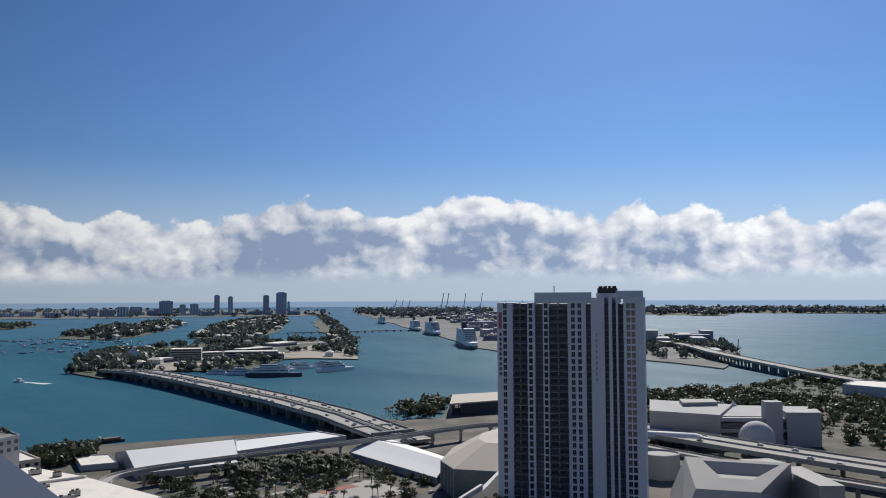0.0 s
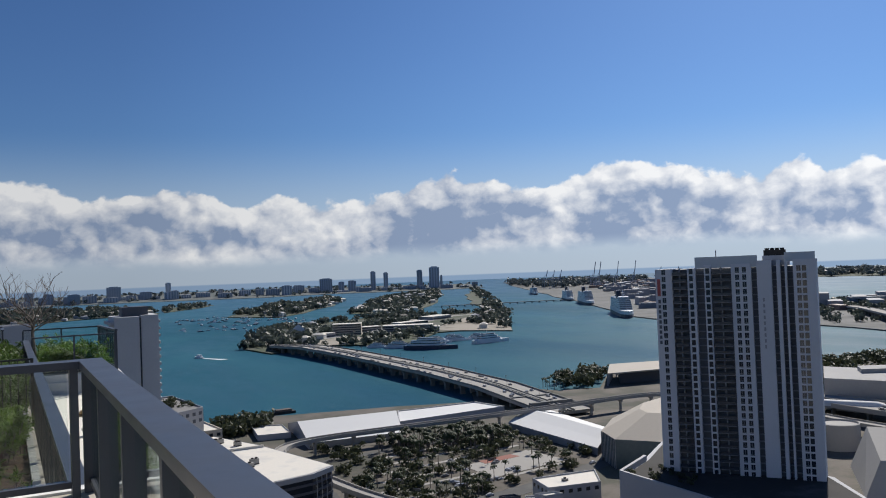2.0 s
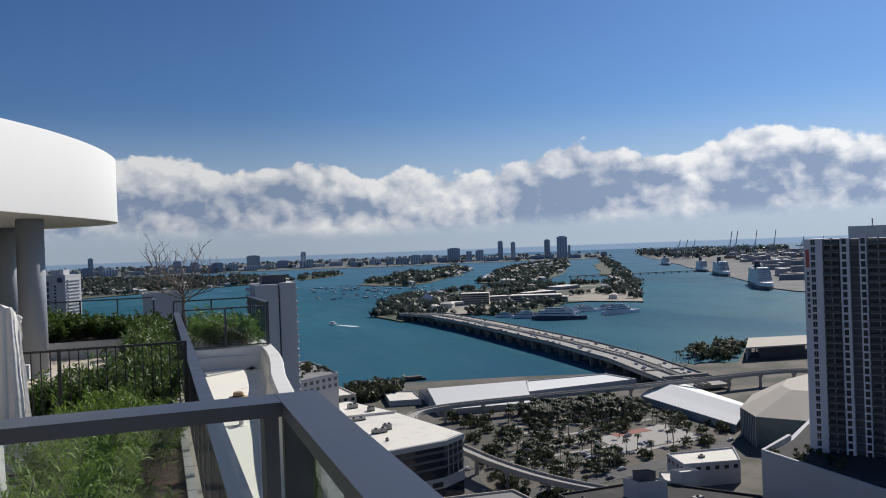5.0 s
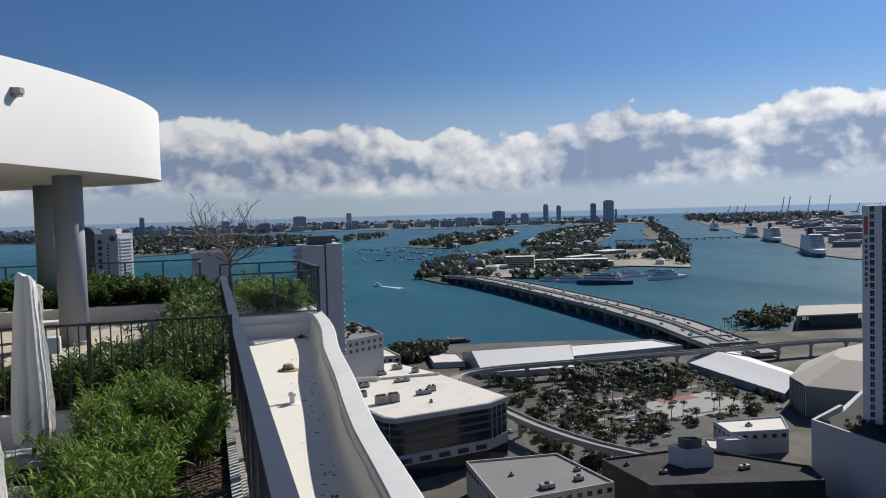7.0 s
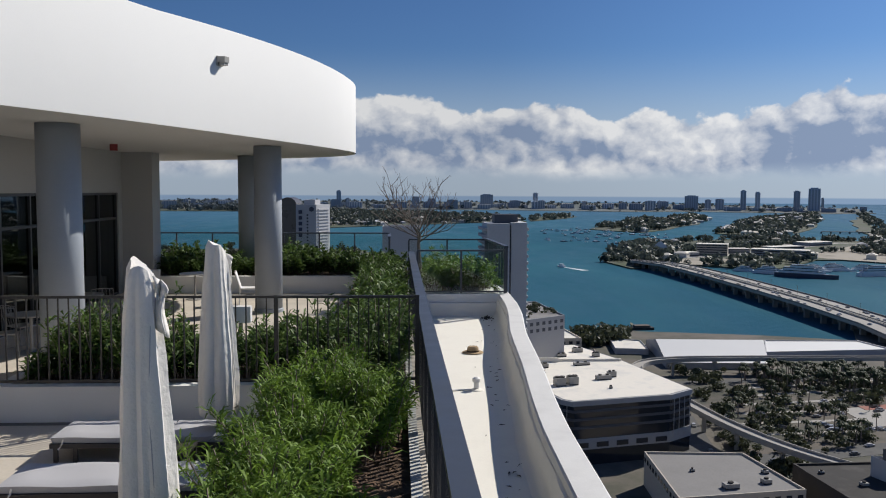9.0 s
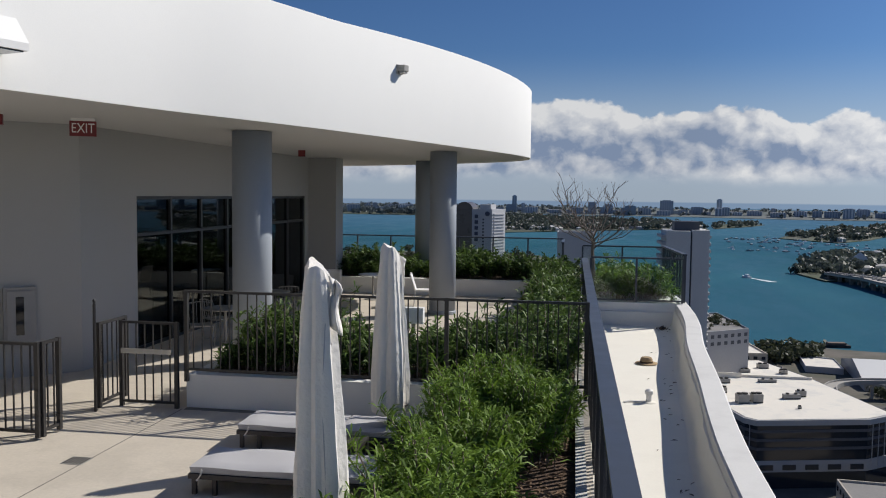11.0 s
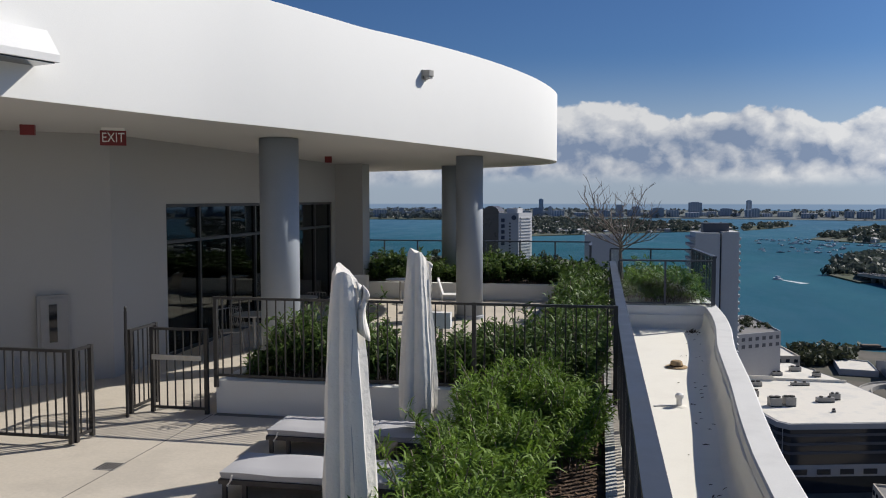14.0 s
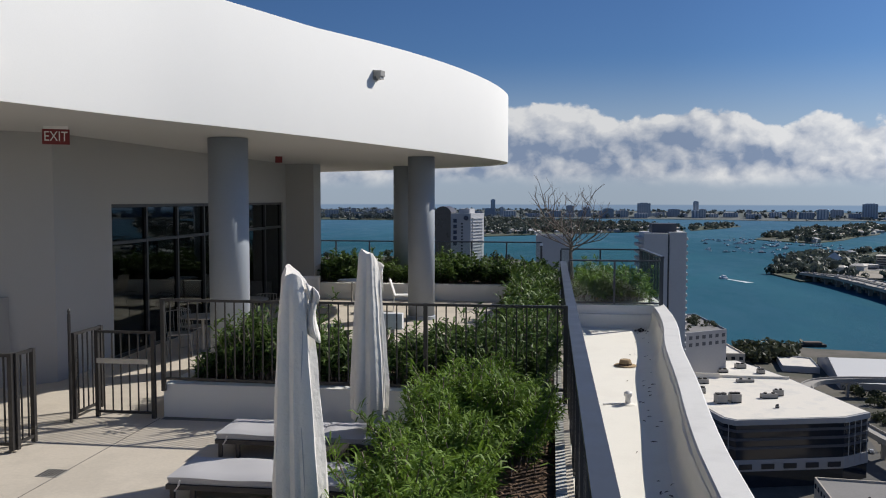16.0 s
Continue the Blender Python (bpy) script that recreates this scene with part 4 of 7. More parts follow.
pole_me = mesh_of("lamp_pole", tube(tube(bmesh.new(), [(0, 0, -98), (0, 0, -87)], 0.16, 5), [(-2, 0, -87), (2, 0, -87)], 0.12, 5), pier_concrete)
for q, a in along(CAUSEWAY, 60):
    part("lamp_pole", pole_me, None, bridge).matrix_basis = pose(q.x, q.y, q.z, 0, 0, a)

PORT_BRIDGE = [(1600, 1200, -8), (1543, 1139, -4), (1400, 985, 0), (1266, 851, 2), (1161, 710, 1), (1074, 582, -1), (1028, 498, -3), (1005, 430, -5), (1000, 330, -6)]
bridge2 = thing("port_bridge", "grey concrete bridge to the port on close piers", "bridge")
part("deck", ribbon(bmesh.new(), PORT_BRIDGE, 24, -99.5, -97.5), road_concrete, bridge2)
for d in (-11.7, 11.7):
    part("barrier", ribbon(bmesh.new(), offset(PORT_BRIDGE, d), 0.6, -97.5, -96.2), road_concrete, bridge2)
for q, a in along(PORT_BRIDGE[1:], 30):
    part("pier", pier_me, None, bridge2).matrix_basis = pose(q.x, q.y, q.z + 0.5, 0, 0, a) @ Matrix.Diagonal((0.8, 0.55, 1, 1))

HIGHWAY = [(540, 520, -4), (515, 440, 0), (507, 390, 0), (503, 300, 0), (503, 218, 0), (510, 100, 0), (520, -60, 0)]
highway = thing("highway_viaduct", "wide pale concrete highway viaduct with columns", "viaduct")
part("deck", ribbon(bmesh.new(), HIGHWAY, 34, -99.2, -97.2), road_concrete, highway)
for d in (-16.7, 0, 16.7):
    part("barrier", ribbon(bmesh.new(), offset(HIGHWAY, d), 0.5, -97.2, -96.1), road_concrete, highway)
col_me = mesh_of("column", box(box(bmesh.new(), -1, 1, -13, 13, -101, -99), -0.9, 0.9, -1.4, 1.4, GROUND - 1, -101), pier_concrete)
for q, a in along(HIGHWAY, 28):
    part("column", col_me, None, highway).matrix_basis = pose(q.x, q.y, 0, 0, 0, a)
RAMP = [(470, 420, 0), (462, 340, 0), (455, 250, 1), (455, 140, 2)]
ramp = thing("ramp_viaduct", "curving concrete highway ramp on columns", "viaduct")
part("deck", ribbon(bmesh.new(), RAMP, 10, -101.2, -100), road_concrete, ramp)
for d in (-4.8, 4.8):
    part("barrier", ribbon(bmesh.new(), offset(RAMP, d), 0.4, -100, -99), road_concrete, ramp)
for q, a in along(RAMP, 26):
    part("column", mesh_of("column", box(bmesh.new(), -0.9, 0.9, -1, 1, GROUND - 1, -101), pier_concrete), None, ramp).matrix_basis = pose(q.x, q.y, q.z, 0, 0, a)

TRACK = [(490, 400), (470, 450), (442, 490), (400, 496), (358, 494), (267, 494), (190, 495), (160, 491), (144, 480), (137, 462), (136, 430), (140, 390), (146, 350), (157, 315), (175, 285), (195, 262)]
track = thing("people_mover_track", "slim pale elevated guideway on single columns", "guideway")
part("guideway", ribbon(bmesh.new(), smooth_line([Vector(q) for q in TRACK], 4), 6.5, -99.6, -98.2), road_concrete, track)
for d in (-3.0, 3.0):
    part("parapet", ribbon(bmesh.new(), offset(smooth_line([Vector(q) for q in TRACK], 4), d), 0.5, -98.2, -97.2), road_concrete, track)
for q, a in along(TRACK, 27):
    part("column", mesh_of("column", box(box(bmesh.new(), -0.8, 0.8, -2.2, 2.2, -101, -99.5), -0.75, 0.75, -0.75, 0.75, GROUND - 1, -101), road_concrete), None, track).matrix_basis = pose(q.x, q.y, 0, 0, 0, a)
train = thing("people_mover_train", "white tubular people mover station roof", "train station", (497, 366, 0), turn=-60)
bm = bmesh.new()
prev = None
for i, x in enumerate((-26, -24, 18, 27)):
    h = (3.4, 3.8, 3.8, 1.0)[i]
    ring = [bm.verts.new((x, 3.6 * math.cos(k * math.pi / 8), -98 + h * math.sin(k * math.pi / 8))) for k in range(9)]
    if prev:
        for k in range(8):
            bm.faces.new((prev[k], prev[k + 1], ring[k + 1], ring[k]))
    prev = ring
part("roof_shell", bm, tent_fabric, train, smooth=True)
part("platform", box(bmesh.new(), -26, 27, -4, 4, -99.4, -98.1), road_concrete, train)

# cars
bm = bmesh.new()
prism(bm, [(-2.2, -0.9), (2.2, -0.9), (2.2, 0.9), (-2.2, 0.9)], 0.25, 0.85)
box(bm, -1.3, 1.0, -0.75, 0.75, 0.85, 1.4)
car_body = mesh_of("body", bm, car_paint, bevel=0.12)
wheel_me = mesh_of("wheel", tube(bmesh.new(), [(0, -0.12, 0), (0, 0.12, 0)], 0.33, 8), ship_dark)
car = thing("car", "small passenger car on the road", "car", (0, 0, -300), "cars on the roads")
part("body", car_body, None, car)
for x in (-1.35, 1.35):
    for y in (-0.82, 0.82):
        part("wheel", wheel_me, None, car).location = (x, y, 0.33)
rng = random.Random(9)
first = True
for line, dz, lanes, n in ((CAUSEWAY, -98.2, (-15.5, -12, -8.5, 7, 10.5, 14), 95), (HIGHWAY, -97.2, (-13, -9, -5, 5, 9, 13), 26), ([(120, 250), (128, 330), (140, 400), (136, 470)], GROUND + 0.13, (-4, 4), 9), ([(140, 330), (240, 352), (300, 372)], GROUND + 0.13, (-4, 4), 9), (PORT_BRIDGE, -97.5, (-7, 7), 10)):
    spots = along(line, 5)
    for q, a in rng.sample(spots, min(n, len(spots))):
        lane = rng.choice(lanes)
        m = pose(q.x, q.y, q.z + dz, 0, 0, a) @ pose(0, lane, 0)
        if first:
            car.matrix_basis, first = m, False
        else:
            copy_thing(car, m)
for i in range(34):
    row = i % 5
    x, y = 165 + 20 * row + rng.uniform(-3, 3), 372 + rng.random() * 80
    if inside(x, y, PARK):
        copy_thing(car, pose(x, y, GROUND + 0.05, 0, 0, 8 + 90 * (i % 2)))

# ---------------------------------------------------------------- near tower with balconies
tower_white = mat("tower_white", (0.66, 0.66, 0.68), 0.8, 0.06, 0.08, 1.0, 0.1)
TA, TB = Vector((239.3, 260.0)), Vector((276.0, 211.0))
tdir = (TB - TA).normalized()
TW = (TB - TA).length
tower = thing("apartment_tower", "tall white and dark grey apartment tower with stacked balconies", "tower", (TA.x, TA.y, 0), turn=math.degrees(math.atan2(tdir.y, tdir.x)))
# local: x along the front, y away from the viewer, z up
BASE_Z, FLOORS = -84.0, 29
FH = (0.0 - BASE_Z) / FLOORS
part("core", box(bmesh.new(), 0.6, TW - 0.6, 2.2, 24, -107, -0.3), mat("tower_recess", (0.105, 0.108, 0.118), 0.6, 0.15, 0.1, 1.0, 0.1), tower)
strip_at = [(0.0, 6.8), (12.9, 16.2), (19.6, 22.2), (30.0, 37.6), (39.7, 45.2), (47.0, 48.4), (50.0, 50.8), (53.0, 61.2)]
for x0, x1 in strip_at:
    part("white_pier", box(bmesh.new(), x0, x1, 0.0 if x0 < 40 else -0.8, 24.2, BASE_Z - 2, 0.0 if x0 < 19 else 1.2 if x0 < 39 else 2.2), tower_white, tower)
slab_bm = bmesh.new()
box(slab_bm, 0, 1, -0.9, 2.2, -0.11, 0.11)
slab_me = mesh_of("slab", slab_bm, mat("balcony_slab", (0.23, 0.23, 0.245), 0.8, 0.1, 0.1, 1.0, 0.1))
front_me = mesh_of("balustrade", box(bmesh.new(), 0, 1, -0.9, -0.8, 0.14, 1.15), mat("balcony_glass", (0.05, 0.055, 0.065), 0.2, 0.1, 0.2, 2, 0))
div_me = mesh_of("divider", box(bmesh.new(), 0.485, 0.515, -0.8, 2.2, 0.14, FH - 0.14), facade_grey)
for x0, x1 in ((6.8, 12.9), (22.2, 30.0)):
    for i in range(FLOORS):
        z = BASE_Z + FH * i + 0.3
        b = part("balcony", slab_me, None, tower)
        b.matrix_basis = Matrix.Translation((x0 + 0.3, 0, z)) @ Matrix.Diagonal((x1 - x0 - 0.6, 1, 1, 1))
        part("balustrade", front_me, None, b)
        part("divider", div_me, None, b)
for x0, x1 in ((16.2, 19.6), (37.6, 39.7), (45.2, 47.0), (48.4, 50.0), (50.8, 53.0)):
    for i in range(FLOORS):
        b = part("floor_band", slab_me, None, tower)
        b.matrix_basis = Matrix.Translation((x0 + 0.02, 1.6, BASE_Z + FH * i + 0.3)) @ Matrix.Diagonal((x1 - x0 - 0.04, 1, 1.6, 1))
win_bm = box(bmesh.new(), -0.75, 0.75, -0.06, 0.05, 0.35, 2.5)
win_me = mesh_of("window", win_bm, window_far)
frame_me = mesh_of("window_frame", box(box(bmesh.new(), -0.72, 0.72, -0.1, -0.02, 0.68, 0.76), -0.04, 0.04, -0.1, -0.02, 0.75, 2.35), facade_white)
for x, y in ((3.4, 0), (14.4, 0), (20.9, 0), (32.3, 0), (35.0, 0), (55.0, -0.8), (57.0, -0.8)):
    for i in range(FLOORS):
        w_ob = part("window", win_me, None, tower)
        w_ob.location = (x, y, BASE_Z + FH * i + 0.2)
        if x in (3.4, 32.3, 35.0, 55.0):
            part("window_frame", frame_me, None, w_ob)
part("parapet", box(bmesh.new(), 16, 40, 1.0, 1.3, -0.2, 4.4), mat("frosted_screen", (0.55, 0.58, 0.60), 0.4, 0.05, 0.2, 1, 0), tower, "pale translucent roof screen")
part("parapet", box(bmesh.new(), 50, 61, 1.0, 1.3, 1.5, 5.0), MATS["frosted_screen"], tower, "pale translucent roof screen")
part("roof_house", box(bmesh.new(), 41.5, 50, 6, 16, 0, 4.0), facade_white, tower)
ch = part("chiller", box(bmesh.new(), 42, 50, 7, 14, 4.0, 6.2), roof_dark, tower)
for k in range(4):
    part("fan_drum", lathe(bmesh.new(), [(0.8, 6.2), (0.85, 7.0)], 10, 43.2 + 1.9 * k, 9), roof_dark, ch)
part("mast", tube(bmesh.new(), [(23.5, 8, 0), (23.5, 8, 7.2)], 0.25, 6), facade_grey, tower)
bar_sign = mat("sign_red", (0.42, 0.10, 0.09), 0.6, 0.05, 0.3, 3, 0)
part("banner", box(bmesh.new(), 0.7, 2.0, -0.12, -0.02, -11, -4), bar_sign, tower, "faded red rental banner")
for k in range(9):
    part("banner_bar", box(bmesh.new(), 0.9, 1.9, -0.1, -0.02, -14.0 - 2.1 * k, -12.6 - 2.1 * k), facade_dark, tower, "dark lettering bar")
    part("banner_bar", box(bmesh.new(), 41.6, 42.3, -0.92, -0.82, -14.0 - 2.3 * k, -12.6 - 2.3 * k), facade_grey, tower, "grey lettering bar")
podium = thing("tower_podium", "broad white podium block with a roof terrace", "building")
PODP = [(220, 265), (218.5, 172), (258, 172), (284, 214), (281, 306), (246, 280)]
part("body", prism(bmesh.new(), PODP, GROUND - 1, -83.2), facade_white, podium)
part("roof_surface", prism(bmesh.new(), [(221, 263), (220, 173), (257, 173), (282, 215), (280, 303), (247, 278)], -83.2, -83.0), roof_dark, podium)
part("parapet", prism(bmesh.new(), [(220, 265), (218.5, 172), (219.5, 172), (221, 264)], -83.2, -81.0), facade_white, podium)
part("parapet", prism(bmesh.new(), [(220, 265), (221, 264), (246.5, 278.5), (246, 280)], -83.2, -81.0), facade_white, podium)
wood("terrace_plants", [(223, 262), (222, 232), (238, 235), (246, 280)], 18, 1.6, 21, "dark shrubs on the podium terrace", z=-83.2, keep=1)

# ---------------------------------------------------------------- office block with white roof
AP = [(67, 331), (71, 327.5), (115, 338), (127, 347), (112, 413), (98, 451), (72, 445), (59, 360)]
office = thing("office_building", "dark glass office block with flat white roof", "building")
part("core", prism(bmesh.new(), [(x + (0.6 if x < 95 else -0.6), y + 0.5) for x, y in AP], GROUND - 1, -82.2), mat("office_glass", (0.018, 0.024, 0.034), 0.1, 0.25, 0.12, 0.6, 0.0), office)
part("roof_slab", prism(bmesh.new(), AP, -83.4, -81.3), facade_grey, office)
part("roof_surface", prism(bmesh.new(), [(x + (0.8 if x < 95 else -0.8), y + (0.8 if y < 400 else -0.8)) for x, y in AP], -81.4, -81.1), white_roof, office)
part("base_band", prism(bmesh.new(), [(x + (0.3 if x < 95 else -0.3), y + 0.2) for x, y in AP], -101.5, -97.0), facade_grey, office)
for z in (-86.2, -89.6, -93.0):
    part("spandrel", prism(bmesh.new(), [(x + (0.35 if x < 95 else -0.35), y + 0.25) for x, y in AP], z, z + 1.1), facade_dark, office)
base_win = mesh_of("window", box(bmesh.new(), -2.6, 2.6, -0.25, 0.1, -100.6, -98.6), window_far)
for k in range(5):
    o = part("window", base_win, None, office)
    u = (k + 0.5) / 5
    o.matrix_basis = pose(71 + 44 * u, 327.4 + 10.6 * u, 0, 0, 0, 13.4)
for (x0, y0), (x1, y1) in zip(AP, AP[1:] + AP[:1]):
    L = math.hypot(x1 - x0, y1 - y0)
    nx, ny = (y1 - y0) / L, -(x1 - x0) / L
    for k in range(int(L / 3.2)):
        u = (k + 0.5) / int(L / 3.2)
        if L < 16:
            fin = part("mullion", mesh_of("mullion", box(bmesh.new(), -0.12, 0.12, -0.12, 0.12, -100, -83.3), facade_grey), None, office)
            fin.location = (x0 + (x1 - x0) * u + nx * 0.02, y0 + (y1 - y0) * u + ny * 0.02, 0)
steel = mat("roof_unit_steel", (0.30, 0.29, 0.27), 0.6, 0.2, 0.5, 4, 0.1)


def roof_unit(x, y, z, sx, sy, sz, turn=10, fans=2):
    ob = thing("roof_unit", "grey air-conditioning unit on the roof", "roof unit", (x, y, z), "roof plant", turn)
    part("casing", box(bmesh.new(), -sx / 2, sx / 2, -sy / 2, sy / 2, 0.45, sz), steel, ob)
    part("skid", box(box(bmesh.new(), -sx / 2, sx / 2, -sy / 2, -sy / 2 + 0.3, 0, 0.45), -sx / 2, sx / 2, sy / 2 - 0.3, sy / 2, 0, 0.45), roof_dark, ob)
    for k in range(fans):
        part("fan_drum", lathe(bmesh.new(), [(sy * 0.3, sz), (sy * 0.32, sz + 0.5)], 12, -sx / 2 + (k + 0.5) * sx / fans, 0), roof_dark, ob)


for x, y, sx, sy, sz in ((71, 355, 4.5, 4.0, 3.6), (77, 357, 4.2, 4.0, 3.6), (93, 366, 7, 2.4, 2.0), (98, 371, 4, 2, 2.6), (70, 392, 5, 3, 2.0), (90, 397, 8, 2, 1.4), (75, 428, 4, 3, 2), (95, 430, 5, 3, 2.2), (66, 372, 3, 3, 2.4), (92, 349, 1.2, 1.0, 1.0), (84, 418, 5, 2.5, 1.6), (102, 418, 3, 3, 2)):
    roof_unit(x, y, -81.1, sx, sy, sz, 12)
for x, y, z, sx, sy, sz in ((112, 268, -95.6, 5, 3, 1.8), (126, 272, -95.6, 3, 2.5, 1.6), (130, 282, -95.6, 2, 2, 1.2), (105, 285, -95.6, 1.4, 1.2, 1.0), (158, 268, -95.6, 2.4, 2, 1.3), (188, 262, -95.6, 4, 2, 1.5), (150, 281, -95.6, 1.5, 1.5, 1), (232, 320, -98.2, 2.5, 2, 1.2)):
    roof_unit(x, y, z - 0.15, sx, sy, sz, 8, 1)
roof_wall = thing("roof_screen", "low white plant screen across the roof", "roof wall")
part("panel", box(bmesh.new(), 66, 80, 404, 404.6, -81.1, -78.8), white_roof, roof_wall)
part("panel", box(bmesh.new(), 80, 112, 406, 406.6, -81.1, -79.9), white_roof, roof_wall)


def block(name, label, poly, z, wall, roof, bands=0, band_mat=None, kerb_h=0.9, base=None):
    """A plain low building: walls, recessed roof, parapet and window bands."""
    ob = thing(name, label, "building")
    cx, cy = sum(p[0] for p in poly) / len(poly), sum(p[1] for p in poly) / len(poly)
    part("wall", prism(bmesh.new(), poly, (base or GROUND) - 1, z - kerb_h), wall, ob)
    part("roof", prism(bmesh.new(), [(cx + (x - cx) * 0.985, cy + (y - cy) * 0.985) for x, y in poly], z - kerb_h, z - kerb_h + 0.15), roof, ob)
    n = len(poly)
    for i in range(n):
        (x0, y0), (x1, y1) = poly[i], poly[(i + 1) % n]
        q = [(x0, y0), (x1, y1), (cx + (x1 - cx) * 0.975, cy + (y1 - cy) * 0.975), (cx + (x0 - cx) * 0.975, cy + (y0 - cy) * 0.975)]
        part("parapet", prism(bmesh.new(), q, z - kerb_h, z), wall, ob)
    for b in range(bands):
        zz = z - kerb_h - 2.6 - 3.4 * b
        for i in range(n):
            (x0, y0), (x1, y1) = poly[i], poly[(i + 1) % n]
            L = math.hypot(x1 - x0, y1 - y0)
            me = mesh_of("window", box(bmesh.new(), -1.0, 1.0, -0.12, 0.12, 0, 1.7), band_mat or window_far)
            m = max(1, int(L / 4.0))
            if m > 14:
                continue
            for k in range(m):
                u = (k + 0.5) / m
                o = part("window", me, None, ob)
                o.matrix_basis = pose(x0 + (x1 - x0) * u, y0 + (y1 - y0) * u, zz, 0, 0, math.degrees(math.atan2(y1 - y0, x1 - x0)))
    return ob


block("low_building", "low cream building with flat grey roof", [(94, 306), (131, 303), (136, 264), (91, 258)], -95, facade_tan, roof_grey, 1)
block("low_building", "low dark-walled building with stained black roof", [(144, 290), (184, 291), (211, 255), (205, 240), (146, 256)], -95, roof_dark, roof_dark)
cb = block("roof_house", "white stair house on the black roof", [(166, 278), (177, 275), (179, 268), (168, 270)], -88.5, facade_white, roof_grey, base=-96)
block("roof_house", "small dark cabin above the stair house", [(169, 276), (175, 274.5), (176, 271), (170, 272)], -85.5, facade_dark, roof_grey, base=-88.5)
block("roof_house", "small white roof cabin", [(193, 287), (202, 286), (203, 281), (195, 282)], -91, facade_white, white_roof, base=-96)
block("mansion", "white historic hall with tall windows and flat white roof", [(221, 331), (255, 327), (243, 307), (217, 312)], -97.5, facade_white, white_roof, 1)
block("low_building", "low white annex beside the hall", [(208, 318), (217, 313), (212, 300), (202, 304)], -101, facade_white, white_roof)
block("low_building", "low grey shop with flat roof", [(108, 250), (140, 246), (145, 222), (108, 222)], -99, facade_tan, roof_grey)
# walls and roof coloured dark to carry the podium's shade
block("low_building", "low roof coloured dark for the shade beside the podium", [(150, 236), (202, 232), (200, 195), (150, 200)], -100, facade_dark, roof_dark)
block("parking_garage", "grey parking garage with planted roof", [(58, 400), (86, 420), (80, 475), (52, 462)], -60, facade_grey, roof_grey, 2, facade_dark)
wood("roof_garden", [(60, 405), (84, 422), (79, 470), (56, 458)], 26, 1.7, 22, "small green roof garden", z=-61, keep=1)
block("low_building", "low white seafront pavilion", [(150, 560), (172, 556), (176, 590), (156, 600)], -104, facade_white, white_roof)
block("low_building", "low pale seafront building", [(110, 520), (128, 515), (132, 545), (114, 550)], -102, facade_tan, roof_grey, 1)

block("low_building", "low cream annex behind the office block", [(58, 456), (104, 460), (100, 500), (56, 494)], -79, facade_tan, white_roof, 1)

# slab tower and hotel to the north
slab = thing("slab_tower", "pale grey concrete slab tower with side balconies", "tower", (0, 0, 0))
part("body", prism(bmesh.new(), [(38.3, 350), (47.8, 350), (47.8, 372), (38.3, 372)], GROUND, -10.6), slab_concrete, slab)
part("body", prism(bmesh.new(), [(48.6, 351), (55.4, 351), (55.4, 374), (48.6, 374)], GROUND, -10.2), slab_concrete, slab)
part("joint", prism(bmesh.new(), [(47.8, 352), (48.6, 352), (48.6, 370), (47.8, 370)], GROUND, -11), facade_dark, slab)
part("roof_house", prism(bmesh.new(), [(42, 356), (52, 356), (52, 366), (42, 366)], -10.6, -6.8), facade_dark, slab)
bal_me = mesh_of("balcony", box(bmesh.new(), 36.4, 38.3, 351, 371, -0.15, 1.0), facade_white)
bal2_me = mesh_of("balcony", box(bmesh.new(), 55.4, 56.3, 352.5, 372, -0.15, 1.0), facade_white)
for k in range(28):
    part("balcony", bal_me, None, slab).location.z = -13.4 - 2.9 * k
    part("balcony", bal2_me, None, slab).location.z = -13.4 - 2.9 * k
block("lift_tower", "pale stair tower of a neighbouring roof", [(-3.1, 200), (5.4, 200), (5.4, 210), (-3.1, 210)], -5.4, facade_white, white_roof)
hotel = thing("hotel_tower", "white slab hotel with dark arched wing and wall sign", "tower")
part("wing", prism(bmesh.new(), [(-126, 905), (-108, 900), (-104, 925), (-124, 930)], GROUND, -13), mat("brown_glass", (0.10, 0.085, 0.075), 0.3, 0.1, 0.1, 1, 0), hotel, "dark brown glazed wing")
bm = bmesh.new()
ringA = [bm.verts.new((-117 + 9.2 * math.cos(math.pi * k / 10), 902.5, -13 + 8.5 * math.sin(math.pi * k / 10))) for k in range(11)]
ringB = [bm.verts.new((-114 + 9.2 * math.cos(math.pi * k / 10), 927, -13 + 8.5 * math.sin(math.pi * k / 10))) for k in range(11)]
bm.faces.new(ringA[::-1])
bm.faces.new(ringB)
for k in range(10):
    bm.faces.new((ringA[k], ringA[k + 1], ringB[k + 1], ringB[k]))
part("vault", bm, MATS["brown_glass"], hotel, "dark barrel-vaulted top")
part("slab", prism(bmesh.new(), [(-108, 899), (-86, 896), (-74, 925), (-98, 930)], GROUND, -12), facade_white, hotel)
part("roof_house", prism(bmesh.new(), [(-100, 905), (-88, 904), (-84, 920), (-97, 922)], -12, -7), facade_white, hotel)
for k in range(5):
    part("sign_bar", box(bmesh.new(), -105, -101.2, 897.0, 898.3, -22 - 6.2 * k, -18 - 6.2 * k), ship_dark, hotel, "dark blue lettering bar")
part("sign_disc", tube(bmesh.new(), [(-91, 894.5, -17), (-91, 897.5, -17)], 2.6, 14), ship_dark, hotel, "round dark sign")
small_win = mesh_of("window", box(bmesh.new(), -0.9, 0.9, -0.5, 0.3, 0, 1.6), window_far)
for k in range(15):
    part("window", small_win, None, hotel).location = (-95.5, 897.2, -24 - 3.4 * k)
